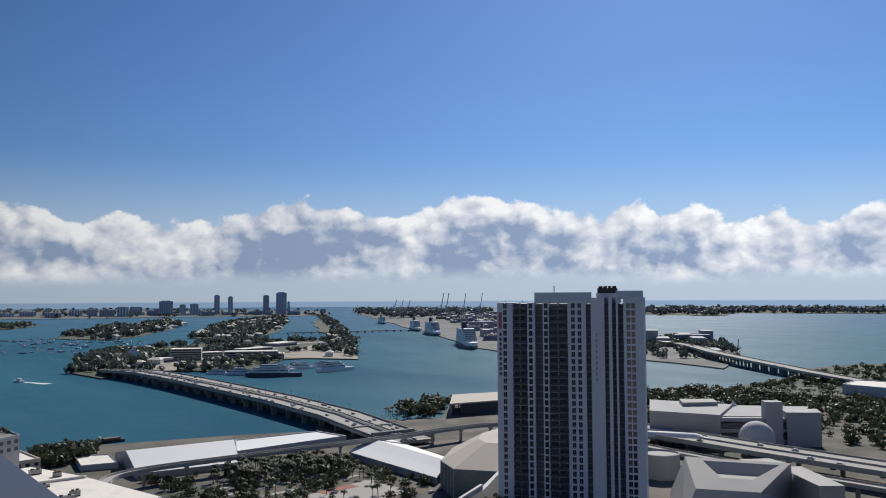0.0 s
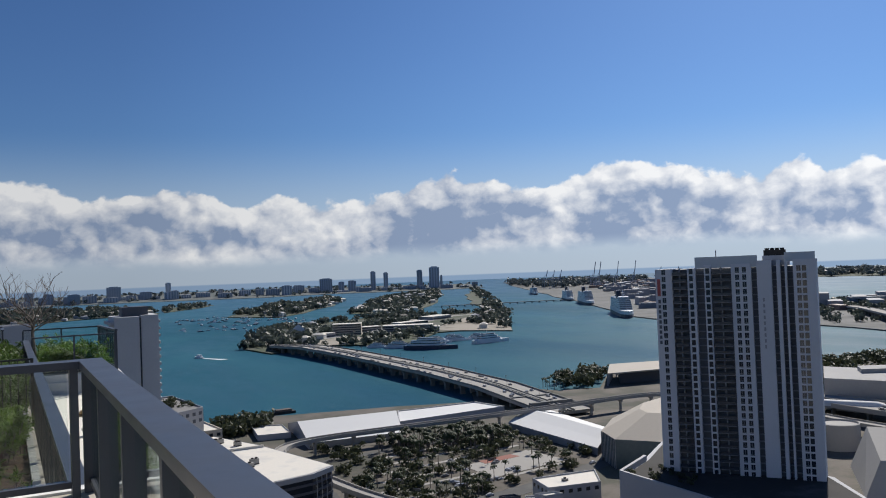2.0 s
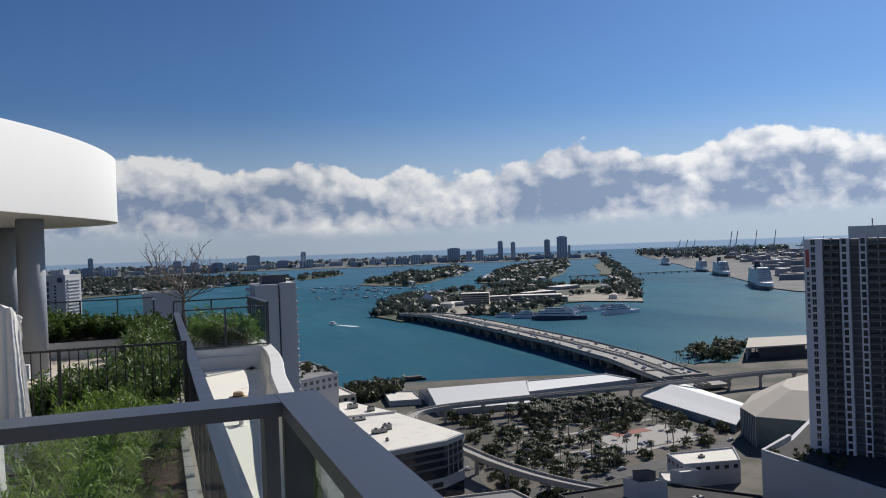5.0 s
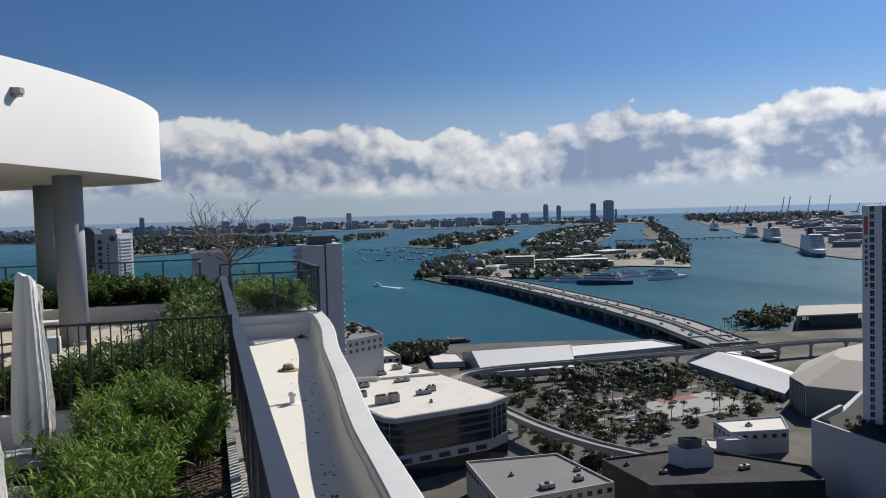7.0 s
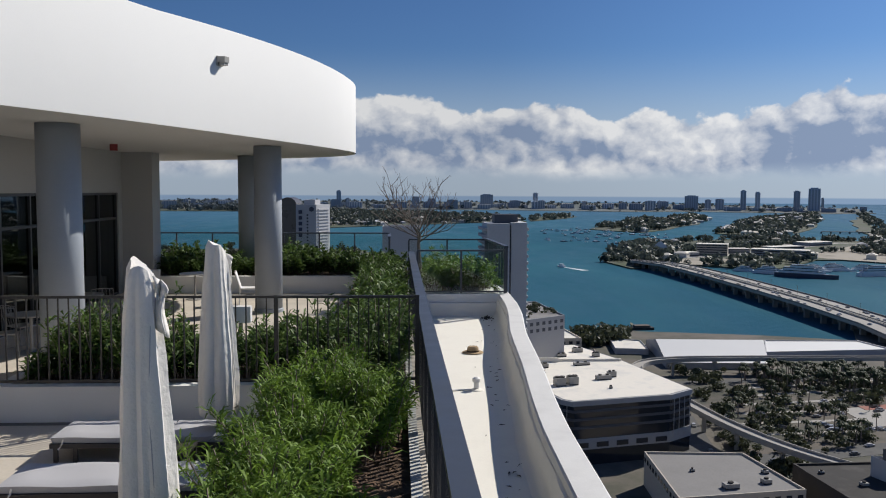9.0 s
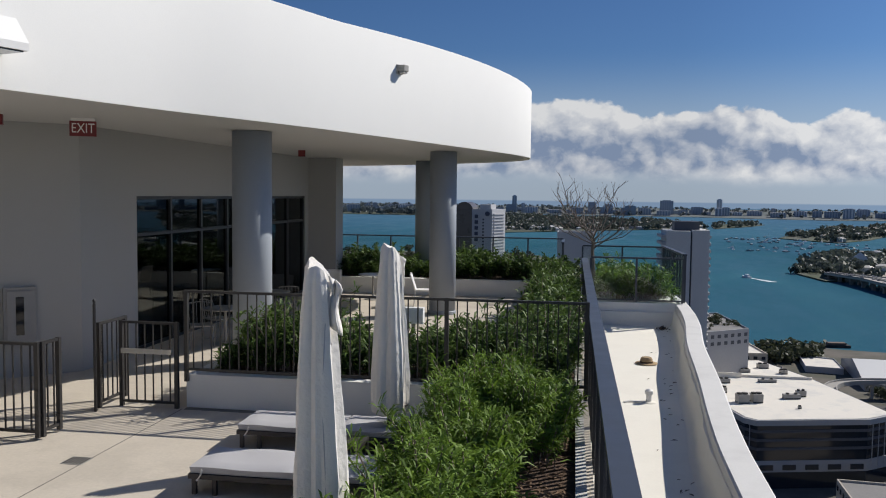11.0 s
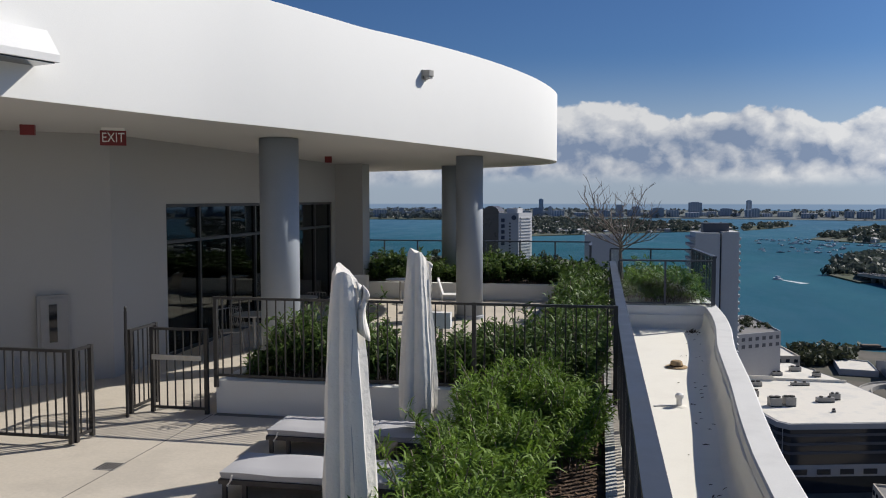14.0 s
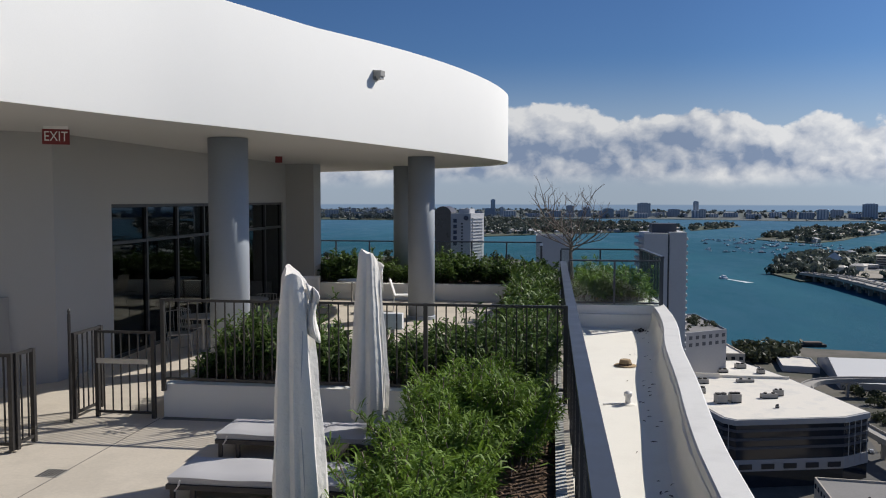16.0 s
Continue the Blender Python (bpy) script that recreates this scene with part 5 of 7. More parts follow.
hb = mesh_of("balcony", box(bmesh.new(), 0.2, 1.4, -13, 13, 0, 1.1), facade_white)
for k in range(18):
    o = part("balcony", hb, None, hotel)
    o.matrix_basis = pose(-80, 910.5, -18 - 3.4 * k, 0, 0, -22.5)

# ---------------------------------------------------------------- tents, arena, museum, hall


def tent(label, corners, z_eave, z_ridge, frames=7):
    """A long white marquee: gabled fabric roof over side walls."""
    ob = thing("marquee", label, "marquee", group="white marquees")
    a, b, c, d = (Vector(p) for p in corners)     # a-b one gable, d-c the other
    bm = bmesh.new()
    prev = None
    for k in range(frames + 1):
        u = k / frames
        p, q = a.lerp(d, u), b.lerp(c, u)
        m = (p + q) / 2
        ring = [bm.verts.new((*v, z)) for v, z in ((p, z_eave), ((p + m) / 2, (z_eave + z_ridge) / 2 - 0.25), (m, z_ridge), ((q + m) / 2, (z_eave + z_ridge) / 2 - 0.25), (q, z_eave))]
        if prev:
            for i in range(4):
                bm.faces.new((prev[i], prev[i + 1], ring[i + 1], ring[i]))
        prev = ring
    part("roof_fabric", bm, tent_fabric, ob)
    part("wall", prism(bmesh.new(), [tuple(a), tuple(b), tuple(c), tuple(d)], GROUND - 0.5, z_eave - 0.05), facade_grey, ob)
    for p, q in ((a, b), (d, c)):
        m = (p + q) / 2
        bm = bmesh.new()
        bm.faces.new([bm.verts.new((p.x, p.y, z_eave)), bm.verts.new((q.x, q.y, z_eave)), bm.verts.new((m.x, m.y, z_ridge))])
        part("gable", bm, facade_grey, ob)
    return ob


tent("large white pitched event marquee by the water", [(170, 512), (181, 592), (262, 588), (234, 506)], -104.0, -96.5)
tent("large white pitched event marquee beside the park", [(303, 386), (344, 416), (358, 521), (306, 488)], -103.5, -98.5)
block("long_shed", "long low white flat-roofed hall by the water", [(247, 541), (340, 548), (334, 582), (266, 585)], -103.5, facade_white, tent_fabric)
arena = thing("arena", "concert hall with green glass drum and cream stone roof", "arena")
AR = [(291, 355), (300, 378), (330, 405), (385, 425), (420, 390), (380, 320), (320, 315)]
part("glass_wall", prism(bmesh.new(), AR, GROUND - 1, -92), mat("green_glass", (0.10, 0.14, 0.145), 0.2, 0.25, 0.08, 0.5, 0), arena, "grey-green glass wall")
bm = bmesh.new()
lo = [bm.verts.new((x, y, -92)) for x, y in AR]
hi = [bm.verts.new((358 + (x - 358) * 0.55, 372 + (y - 372) * 0.55, -82)) for x, y in AR]
for k in range(len(AR)):
    bm.faces.new((lo[k], lo[(k + 1) % len(AR)], hi[(k + 1) % len(AR)], hi[k]))
bm.faces.new(hi)
part("stone_roof", bm, facade_tan, arena, "cream faceted stone roof")
me = mesh_of("mullion", box(bmesh.new(), -0.15, 0.15, -0.15, 0.15, GROUND, -92.1), facade_grey)
for (x0, y0), (x1, y1) in list(zip(AR, AR[1:]))[:3]:
    for k in range(9):
        part("mullion", me, None, arena).location = (x0 + (x1 - x0) * k / 9 - 0.1, y0 + (y1 - y0) * k / 9, 0)

museum_wall = mat("museum_concrete", (0.37, 0.36, 0.35), 0.85, 0.12, 0.06, 0.7, 0.1)
museum = thing("science_museum", "white science museum blocks with a round planetarium", "museum")
part("block", prism(bmesh.new(), [(521, 402), (541, 354), (600, 382), (576, 445)], GROUND - 1, -85.0), museum_wall, museum)
part("block", prism(bmesh.new(), [(548, 360), (592, 318), (650, 345), (606, 392)], GROUND - 1, -87.0), museum_wall, museum)
for k in range(5):
    part("deck_band", prism(bmesh.new(), [(545, 356), (590, 313), (594, 316), (549, 360)], -106.0 + 4.0 * k, -103.6 + 4.0 * k), facade_dark if k % 2 else facade_grey, museum)
part("tower_block", prism(bmesh.new(), [(577, 322), (596, 306), (612, 318), (592, 336)], GROUND - 1, -83.0), facade_grey, museum)
part("tower_block", prism(bmesh.new(), [(566, 332), (575, 324), (582, 332), (573, 340)], GROUND - 1, -75.5), facade_grey, museum)
part("roof_block", prism(bmesh.new(), [(560, 400), (585, 385), (600, 400), (576, 415)], -85.0, -82.0), museum_wall, museum)
bm = bmesh.new()
bmesh.ops.create_uvsphere(bm, u_segments=32, v_segments=20, radius=12.2)
bmesh.ops.translate(bm, vec=(537, 322, -97.6), verts=bm.verts)
part("planetarium", bm, facade_white, museum, "smooth white planetarium sphere", smooth=True)
for k in range(4):
    part("peak", lathe(bmesh.new(), [(3.5, -87.0), (1.2, -84.5), (0.2, -82.0)], 8, 585 + 7 * k, 400 - 5 * k), tent_fabric, museum)

hall = thing("concert_hall", "pale faceted stone concert hall with sunken roof facet", "concert hall")
pale_stone = mat("pale_stone", (0.40, 0.385, 0.36), 0.85, 0.08, 0.05, 0.6, 0.1)
bm = bmesh.new()
crown = [Vector((384, 271, -84)), Vector((410, 225, -84)), Vector((375, 221, -93)), Vector((358, 246, -93))]
foot = [Vector((392, 288, -109)), Vector((432, 236, -109)), Vector((368, 208, -109)), Vector((344, 245, -109))]
on_slope = lambda u, v: crown[0].lerp(crown[1], u).lerp(crown[3].lerp(crown[2], u), v)
rim_pts = [on_slope(0.17, 0.10), on_slope(0.92, 0.08), on_slope(0.76, 0.62), on_slope(0.37, 0.62)]
pit_pts = [on_slope(0.30, 0.22) - Vector((0, 0, 4)), on_slope(0.82, 0.22) - Vector((0, 0, 4)), on_slope(0.74, 0.56) - Vector((0, 0, 1.5)), on_slope(0.40, 0.56) - Vector((0, 0, 1.5))]
loops = [[bm.verts.new(q) for q in ring] for ring in (foot, crown, rim_pts, pit_pts)]
for lo, hi in zip(loops, loops[1:]):
    for k in range(4):
        bm.faces.new((lo[k], lo[(k + 1) % 4], hi[(k + 1) % 4], hi[k]))
bm.faces.new(loops[-1])
part("shell", bm, pale_stone, hall)
part("wing", prism(bmesh.new(), [(402, 206), (412, 198), (440, 236), (430, 244)], GROUND - 1, -91), pale_stone, hall)
part("side_block", prism(bmesh.new(), [(428, 255), (446, 246), (452, 262), (436, 272)], GROUND - 1, -92), MATS["pale_stone"], hall)
drum = thing("stone_drum", "plain pale cylindrical stone building", "building")
part("drum", lathe(bmesh.new(), [(11.5, GROUND - 1), (11.5, -93.5), (10.8, -93.2), (10.6, -94.2)], 32, 424, 318), MATS["pale_stone"], drum, smooth=True)

pamm = thing("art_museum", "waterside museum with wide flat canopy on thin columns", "museum")
part("canopy", prism(bmesh.new(), [(483, 600), (545, 590), (590, 640), (530, 655)], -97.4, -96.2), facade_tan, pamm)
part("body", prism(bmesh.new(), [(502, 606), (545, 598), (578, 636), (532, 645)], GROUND - 1, -97.4), facade_dark, pamm)
me = mesh_of("column", box(bmesh.new(), -0.4, 0.4, -0.4, 0.4, GROUND, -97.4), facade_grey)
for k in range(6):
    part("column", me, None, pamm).location = (485 + 9 * k, 602.5 + 9.5 * k if k < 5 else 645, 0)
block("low_building", "long white cruise shed", [(932, 458), (990, 470), (1015, 350), (926, 380)], -97, facade_white, white_roof)

# ---------------------------------------------------------------- port, ships and boats


def cruise_ship(label, x, y, length, turn):
    q, s = far(x, y, SEA)
    ob = thing("cruise_ship", label, "ship", q, "ships in the port", turn)
    ob.scale = (s, s, s)
    k = length / 300
    hull = [(-150, -15), (105, -16), (135, -9), (150, 0), (135, 9), (105, 16), (-150, 15)]
    sc = lambda pts, f=1.0: [(px * k, py * k * f) for px, py in pts]
    part("hull", prism(bmesh.new(), sc(hull), -2, 9 * k), ship_dark, ob, "dark blue hull")
    part("hull_top", prism(bmesh.new(), sc(hull, 1.01), 9 * k, 18 * k), ship_white, ob)
    for i in range(6):
        d = [(-140 + i * 3, -15), (96 - 7 * i, -15.5), (108 - 7 * i, 0), (96 - 7 * i, 15.5), (-140 + i * 3, 15)]
        part("deck", prism(bmesh.new(), sc(d), (18 + 4.6 * i) * k, (21.6 + 4.6 * i) * k), ship_white, ob)
        part("window_band", prism(bmesh.new(), sc(d, 0.96), (21.6 + 4.6 * i) * k, (22.6 + 4.6 * i) * k), window_far, ob)
    part("funnel", prism(bmesh.new(), sc([(-80, -6), (-58, -6), (-54, 0), (-58, 6), (-80, 6)]), 45 * k, 64 * k), ship_dark, ob)
    part("bridge_top", box(bmesh.new(), 20 * k, 60 * k, -13 * k, 13 * k, 45 * k, 50 * k), ship_white, ob)
    part("mast", tube(bmesh.new(), [(38 * k, 0, 50 * k), (30 * k, 0, 66 * k)], 1.2 * k, 5), ship_white, ob)


cruise_ship("white cruise ship with dark hull at the quay", 1200, 1440, 250, 237)
cruise_ship("white cruise ship moored at the port quay", 1500, 1960, 230, 240)
cruise_ship("white cruise ship moored at the port quay", 1640, 2240, 200, 240)
cruise_ship("white cruise ship far up the channel", 1950, 2900, 170, 243)
q, s = far(3000, 4100, GROUND)
rng = random.Random(12)


def crane(b, top_el):
    d = 4300
    x, y = EYE.x + d * math.sin(radians(b)), EYE.y + d * math.cos(radians(b))
    q, s = far(x, y, GROUND)
    h = (math.tan(radians(top_el)) * d + EYE.z - GROUND)
    ob = thing("port_crane", "tall grey quay crane with raised boom", "crane", q, "port cranes", rng.uniform(-20, 20))
    ob.scale = (s, s, s)
    for px in (-9, 9):
        for py in (-8, 8):
            part("leg", tube(bmesh.new(), [(px, py, 0), (px * 0.7, py, 45)], 1.4, 4), crane_steel, ob)
    part("girder", box(bmesh.new(), -38, 12, -3, 3, 44, 49), crane_steel, ob)
    part("boom", tube(bmesh.new(), [(8, 0, 46), (22, 0, h)], 2.2, 4), crane_steel, ob)
    part("apex", tube(bmesh.new(), [(0, 0, 46), (6, 0, 68)], 1.3, 4), crane_steel, ob)


for b, e in ((34.64, -0.26), (35.14, -0.26), (35.61, -0.26), (37.86, 0.2), (38.21, 0.2), (39.41, 0.2), (40.54, 0.19), (42.24, -0.31), (43.36, -0.32)):
    crane(b, e)
box_me = [mesh_of("stack", box(bmesh.new(), -30, 30, -8, 8, 0, h), mat("containers_%d" % i, c, 0.7, 0.2, 0.05, 0.4, 0)) for i, (h, c) in enumerate(((10, (0.30, 0.20, 0.16)), (14, (0.22, 0.25, 0.30)), (8, (0.40, 0.38, 0.34)), (16, (0.34, 0.34, 0.36))))]
for i in range(230):
    u, v = rng.random(), rng.random()
    x, y = 1230 + 1900 * u + 420 * v, 1330 + 2900 * u - 330 * v - 100 * u
    if inside(x, y, PORT):
        ob = new("port_shed", rng.choice(box_me))
        ob.matrix_basis = far_pose(x, y, GROUND, 58 + 90 * (i % 2), rng.uniform(0.6, 1.4))
        tagged(ob, "low port shed or container stack on the quay", "port shed", "port sheds")
for x, y, sx, h in ((1590, 1235, 0.95, 30), (1725, 1180, 0.95, 27), (1560, 1180, 1.2, 16), (1620, 1130, 1.2, 16), (1680, 1210, 1.3, 20), (1380, 930, 1.2, 9)):
    ob = thing("port_building", "grey flat-roofed port terminal block", "building", (x, y, GROUND), "port terminals", 40)
    part("body", box(bmesh.new(), -34 * sx, 34 * sx, -14, 14, 0, h), facade_grey, ob)
    for k in range(int(h / 4)):
        part("window_band", box(bmesh.new(), -33 * sx, 33 * sx, -14.3, -13.9, 2 + 4 * k, 3.8 + 4 * k), window_far, ob)
dredge = thing("dock_crane", "dark floating crane at the port point", "crane", (1330, 842, SEA))
part("barge", box(bmesh.new(), -24, 24, -9, 9, -0.5, 2.5), ship_dark, dredge)
part("jib", tube(bmesh.new(), [(-5, 0, 3), (2, 0, 34)], 1.0, 4), roof_dark, dredge)
part("cabin", box(bmesh.new(), -9, 0, -4, 4, 2.5, 9), roof_dark, dredge)

bm = bmesh.new()
prism(bm, [(-5.5, -1.7), (3.0, -1.8), (6.2, 0), (3.0, 1.8), (-5.5, 1.7)], -0.2, 1.2)
hull_me = mesh_of("hull", bm, ship_white)
cab_me = mesh_of("cabin", box(bmesh.new(), -3.5, 1.5, -1.1, 1.1, 1.2, 2.7), ship_white, bevel=0.2)
mast_me = mesh_of("mast", tube(bmesh.new(), [(0.5, 0, 2), (0.5, 0, 13)], 0.10, 4), facade_grey)
dark_hull = mesh_of("hull", prism(bmesh.new(), [(-5.5, -1.7), (3.0, -1.8), (6.2, 0), (3.0, 1.8), (-5.5, 1.7)], -0.2, 1.2), ship_dark)
boat = thing("boat", "small white moored sailing boat", "boat", (420, 1900, SEA), "boats at anchor")
part("hull", hull_me, None, boat)
part("cabin", cab_me, None, boat)
part("mast", mast_me, None, boat)
boat2 = thing("boat", "small dark-hulled moored boat", "boat", (460, 2000, SEA), "boats at anchor")
part("hull", dark_hull, None, boat2)
part("cabin", cab_me, None, boat2)
ANCHOR = [(422, 2480), (578, 2560), (738, 2176), (590, 1823), (410, 1741), (326, 1817)]
n = 0
while n < 90:
    x, y = rng.uniform(320, 740), rng.uniform(1740, 2560)
    if inside(x, y, ANCHOR) and not inside(x, y, WATSON):
        copy_thing(rng.choice((boat, boat2, boat2)), pose(x, y, SEA, 0, 0, rng.uniform(0, 360)) @ Matrix.Scale(rng.uniform(0.8, 1.5), 4))
        n += 1
wake_boat = thing("motor_boat", "white motor boat under way", "boat", (246, 1237, SEA), turn=105)
part("hull", hull_me, None, wake_boat)
part("cabin", cab_me, None, wake_boat)
wake_boat.scale = (1.8, 1.8, 1.8)
bm = bmesh.new()
bm.faces.new([bm.verts.new(c) for c in ((247, 1231, SEA + 0.25), (252, 1228, SEA + 0.25), (276, 1180, SEA + 0.25), (264, 1176, SEA + 0.25))])
tagged(part("wake", bm, foam), "pale foamy wake behind the motor boat", "water", "", "structure")
copy_thing(wake_boat, pose(195, 1480, SEA, 0, 0, 160)).scale = (1.2, 1.2, 1.2)
copy_thing(wake_boat, pose(1300, 1560, SEA, 0, 0, 60))


def yacht(x, y, length, turn, dark=False):
    ob = thing("yacht", "large dark-hulled motor yacht in the marina" if dark else "large white motor yacht in the marina", "yacht", (x, y, SEA), "yachts in the marina", turn)
    k = length / 50
    outline = [(-25, -4.4), (8, -4.6), (19, -2.6), (26, 0), (19, 2.6), (8, 4.6), (-25, 4.4)]
    part("hull", prism(bmesh.new(), [(px * k, py * k) for px, py in outline], -0.5, 3.6 * k), ship_dark if dark else ship_white, ob)
    for i, (a, b) in enumerate(((-22, 10), (-18, 6), (-12, 2))):
        part("deckhouse", prism(bmesh.new(), [(a * k, -3.6 * k), (b * k, -3.4 * k), ((b + 4) * k, 0), (b * k, 3.4 * k), (a * k, 3.6 * k)], (3.6 + 2.4 * i) * k, (5.3 + 2.4 * i) * k), ship_white, ob)
        part("window_band", prism(bmesh.new(), [(a * k, -3.3 * k), (b * k, -3.1 * k), ((b + 3.4) * k, 0), (b * k, 3.1 * k), (a * k, 3.3 * k)], (5.3 + 2.4 * i) * k, (6.0 + 2.4 * i) * k), window_far, ob)
    part("mast", tube(bmesh.new(), [(-6 * k, 0, 10 * k), (-7 * k, 0, 14 * k)], 0.25, 4), ship_white, ob)


for x, y, L, a, d in ((545, 1080, 78, -40, True), (520, 1130, 50, -42, False), (575, 1135, 46, -40, False), (600, 1160, 40, -30, False), (640, 1170, 45, -12, False), (660, 1100, 68, 8, False), (690, 1190, 38, 0, False), (655, 1215, 36, 10, False), (500, 1165, 38, -45, False), (620, 1205, 34, -20, False)):
    yacht(x, y, L, a, d)
barge = thing("barge", "dark moored work barge near the shore", "barge", (201, 672, SEA), turn=4)
part("hull", box(bmesh.new(), -10, 10, -4, 4, -0.5, 2.0), roof_dark, barge)
part("deckhouse", box(bmesh.new(), -6, 7, -3, 3, 2.0, 3.6), mat("rust_brown", (0.16, 0.11, 0.085), 0.9, 0.2, 0.2, 2, 0.1), barge)

# Watson island buildings
for x, y, sx, sy, h, a in ((556, 1441, 26, 14, 20, -25), (660, 1400, 46, 16, 13, -30), (690, 1378, 22, 12, 9, -30), (740, 1560, 40, 14, 8, 20), (500, 1420, 20, 12, 7, 10), (880, 1720, 40, 20, 7, 30), (620, 1500, 24, 12, 8, 0)):
    ob = thing("island_building", "pale low building among island trees", "building", (x, y, GROUND), "island buildings", a)
    part("body", box(bmesh.new(), -sx, sx, -sy, sy, 0, h), facade_tan if h > 15 else facade_grey, ob)
    for k in range(int(h / 4)):
        part("window_band", box(bmesh.new(), -sx + 1, sx - 1, -sy - 0.3, -sy + 0.1, 1.5 + 4 * k, 3.2 + 4 * k), window_far, ob)
    part("roof", box(bmesh.new(), -sx - 0.5, sx + 0.5, -sy - 0.5, sy + 0.5, h, h + 0.8), white_roof, ob)
sail = thing("sail_canopy", "white peaked fabric canopy on the island", "canopy", (468, 1465, GROUND))
bm = bmesh.new()
for ax, ay, bx, by in ((-22, 0, 0, 14), (0, 14, 22, -4), (22, -4, -22, 0)):
    bm.faces.new([bm.verts.new((ax, ay, 7)), bm.verts.new((bx, by, 7)), bm.verts.new((4, 4, 24))])
part("fabric", bm, tent_fabric, sail)
part("mast", tube(bmesh.new(), [(4, 4, 0), (4, 4, 25)], 0.5, 6), facade_grey, sail)
road("road", [(395, 1320), (460, 1380), (600, 1450), (760, 1600), (960, 1790), (1080, 1800), (1560, 2690)], 26, "pale causeway road across the island", road_concrete)
setting("beach", prism(bmesh.new(), [(700, 1400), (800, 1262), (1100, 1760), (1040, 1800)], GROUND - 0.5, GROUND + 0.3), mat("sand", (0.36, 0.32, 0.26), 0.95, 0.2, 0.02, 0.5, 0.1, second=(0.14, 0.13, 0.10), spread=0.6), "sandy open ground at the island tip", "ground")
setting("lot", prism(bmesh.new(), [(345, 1232), (430, 1330), (520, 1390), (560, 1350), (470, 1240), (440, 1262)], GROUND - 0.5, GROUND + 0.3), MATS["sand"], "pale open lot by the bridge end", "ground")

# ---------------------------------------------------------------- far skyline
TOWERS = [(6.11, -0.2, 0.86), (9.43, -0.08, 0.35), (19.69, -0.21, 0.86), (20.73, -0.47, 0.39), (21.46, -0.42, 0.54), (22.9, 0.15, 0.35), (23.77, 0.05, 0.31), (26.09, 0.13, 0.39), (27.1, 0.32, 0.7), (27.58, -0.3, 0.16), (-4.0, 0.02, 0.31), (-4.25, -0.59, 0.62), (-3.4, -0.5, 0.25), (1.23, -0.38, 0.5), (2.33, -0.5, 0.54), (2.07, -0.84, 0.5), (2.9, -0.9, 0.6)]


def sky_tower(b, top, width, d, material, label="pale high-rise on the far shore"):
    x, y = EYE.x + d * math.sin(radians(b)), EYE.y + d * math.cos(radians(b))
    q, s = far(x, y, GROUND)
    h = math.tan(radians(top)) * d + EYE.z - GROUND
    w = math.tan(radians(width)) * d
    if h < 6:
        return
    ob = thing("far_tower", label, "tower", q, "far towers", -b)
    ob.scale = (s, s, s)
    part("body", box(bmesh.new(), -w / 2, w / 2, -w * 0.3, w * 0.3, 0, h * 0.96), material, ob)
    part("crown", box(bmesh.new(), -w * 0.32, w * 0.3, -w * 0.2, w * 0.2, h * 0.96, h), material, ob)
    m = max(2, int(w / 14))
    for k in range(m):
        x0 = -w / 2 + w * (k + 0.22) / m
        part("window_strip", box(bmesh.new(), x0, x0 + 0.5 * w / m, -w * 0.3 - 0.5, -w * 0.3, h * 0.04, h * 0.93), hazy_glass, ob)


# far facades and glass leaned to blue-grey: haze painted into their colours
hazy_glass = mat("hazy_glass", (0.25, 0.30, 0.36), 0.5, 0.1, 0.05, 0.5, 0)
hazy_pale = mat("hazy_pale", (0.56, 0.57, 0.60), 0.9, 0.1, 0.02, 0.3, 0, each=0.5)
hazy_mid = mat("hazy_mid", (0.34, 0.39, 0.46), 0.9, 0.1, 0.02, 0.3, 0, each=0.5)
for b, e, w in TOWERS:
    sky_tower(b, e, w, 5600, hazy_mid, "slim high-rise on the far shore, tinted grey-blue for haze")
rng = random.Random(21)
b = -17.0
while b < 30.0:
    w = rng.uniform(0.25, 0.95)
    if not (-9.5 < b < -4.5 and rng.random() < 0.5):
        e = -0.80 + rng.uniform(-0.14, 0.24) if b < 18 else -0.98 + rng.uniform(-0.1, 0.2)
        sky_tower(b, e, w, rng.uniform(5200, 5900), hazy_pale if rng.random() < 0.55 else hazy_mid)
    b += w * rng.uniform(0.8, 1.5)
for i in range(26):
    sky_tower(-15.6 + 0.2 * i + rng.uniform(-0.1, 0.1), -0.8 + rng.uniform(-0.12, 0.18), rng.uniform(0.12, 0.4), 6200, hazy_pale, "white high-rise on the far northern shore")
house_me = []
for i in range(3):
    bm = bmesh.new()
    box(bm, -9, 9, -6, 6, 0, 6)
    v = [bm.verts.new(c) for c in ((-9.6, -6.6, 6), (9.6, -6.6, 6), (9.6, 6.6, 6), (-9.6, 6.6, 6), (-5, 0, 8.6), (5, 0, 8.6))]
    for f in ((0, 1, 5, 4), (1, 2, 5), (2, 3, 4, 5), (3, 0, 4)):
        bm.faces.new([v[k] for k in f])
    house_me.append(mesh_of("house", bm, (facade_white, facade_tan, white_roof)[i]))
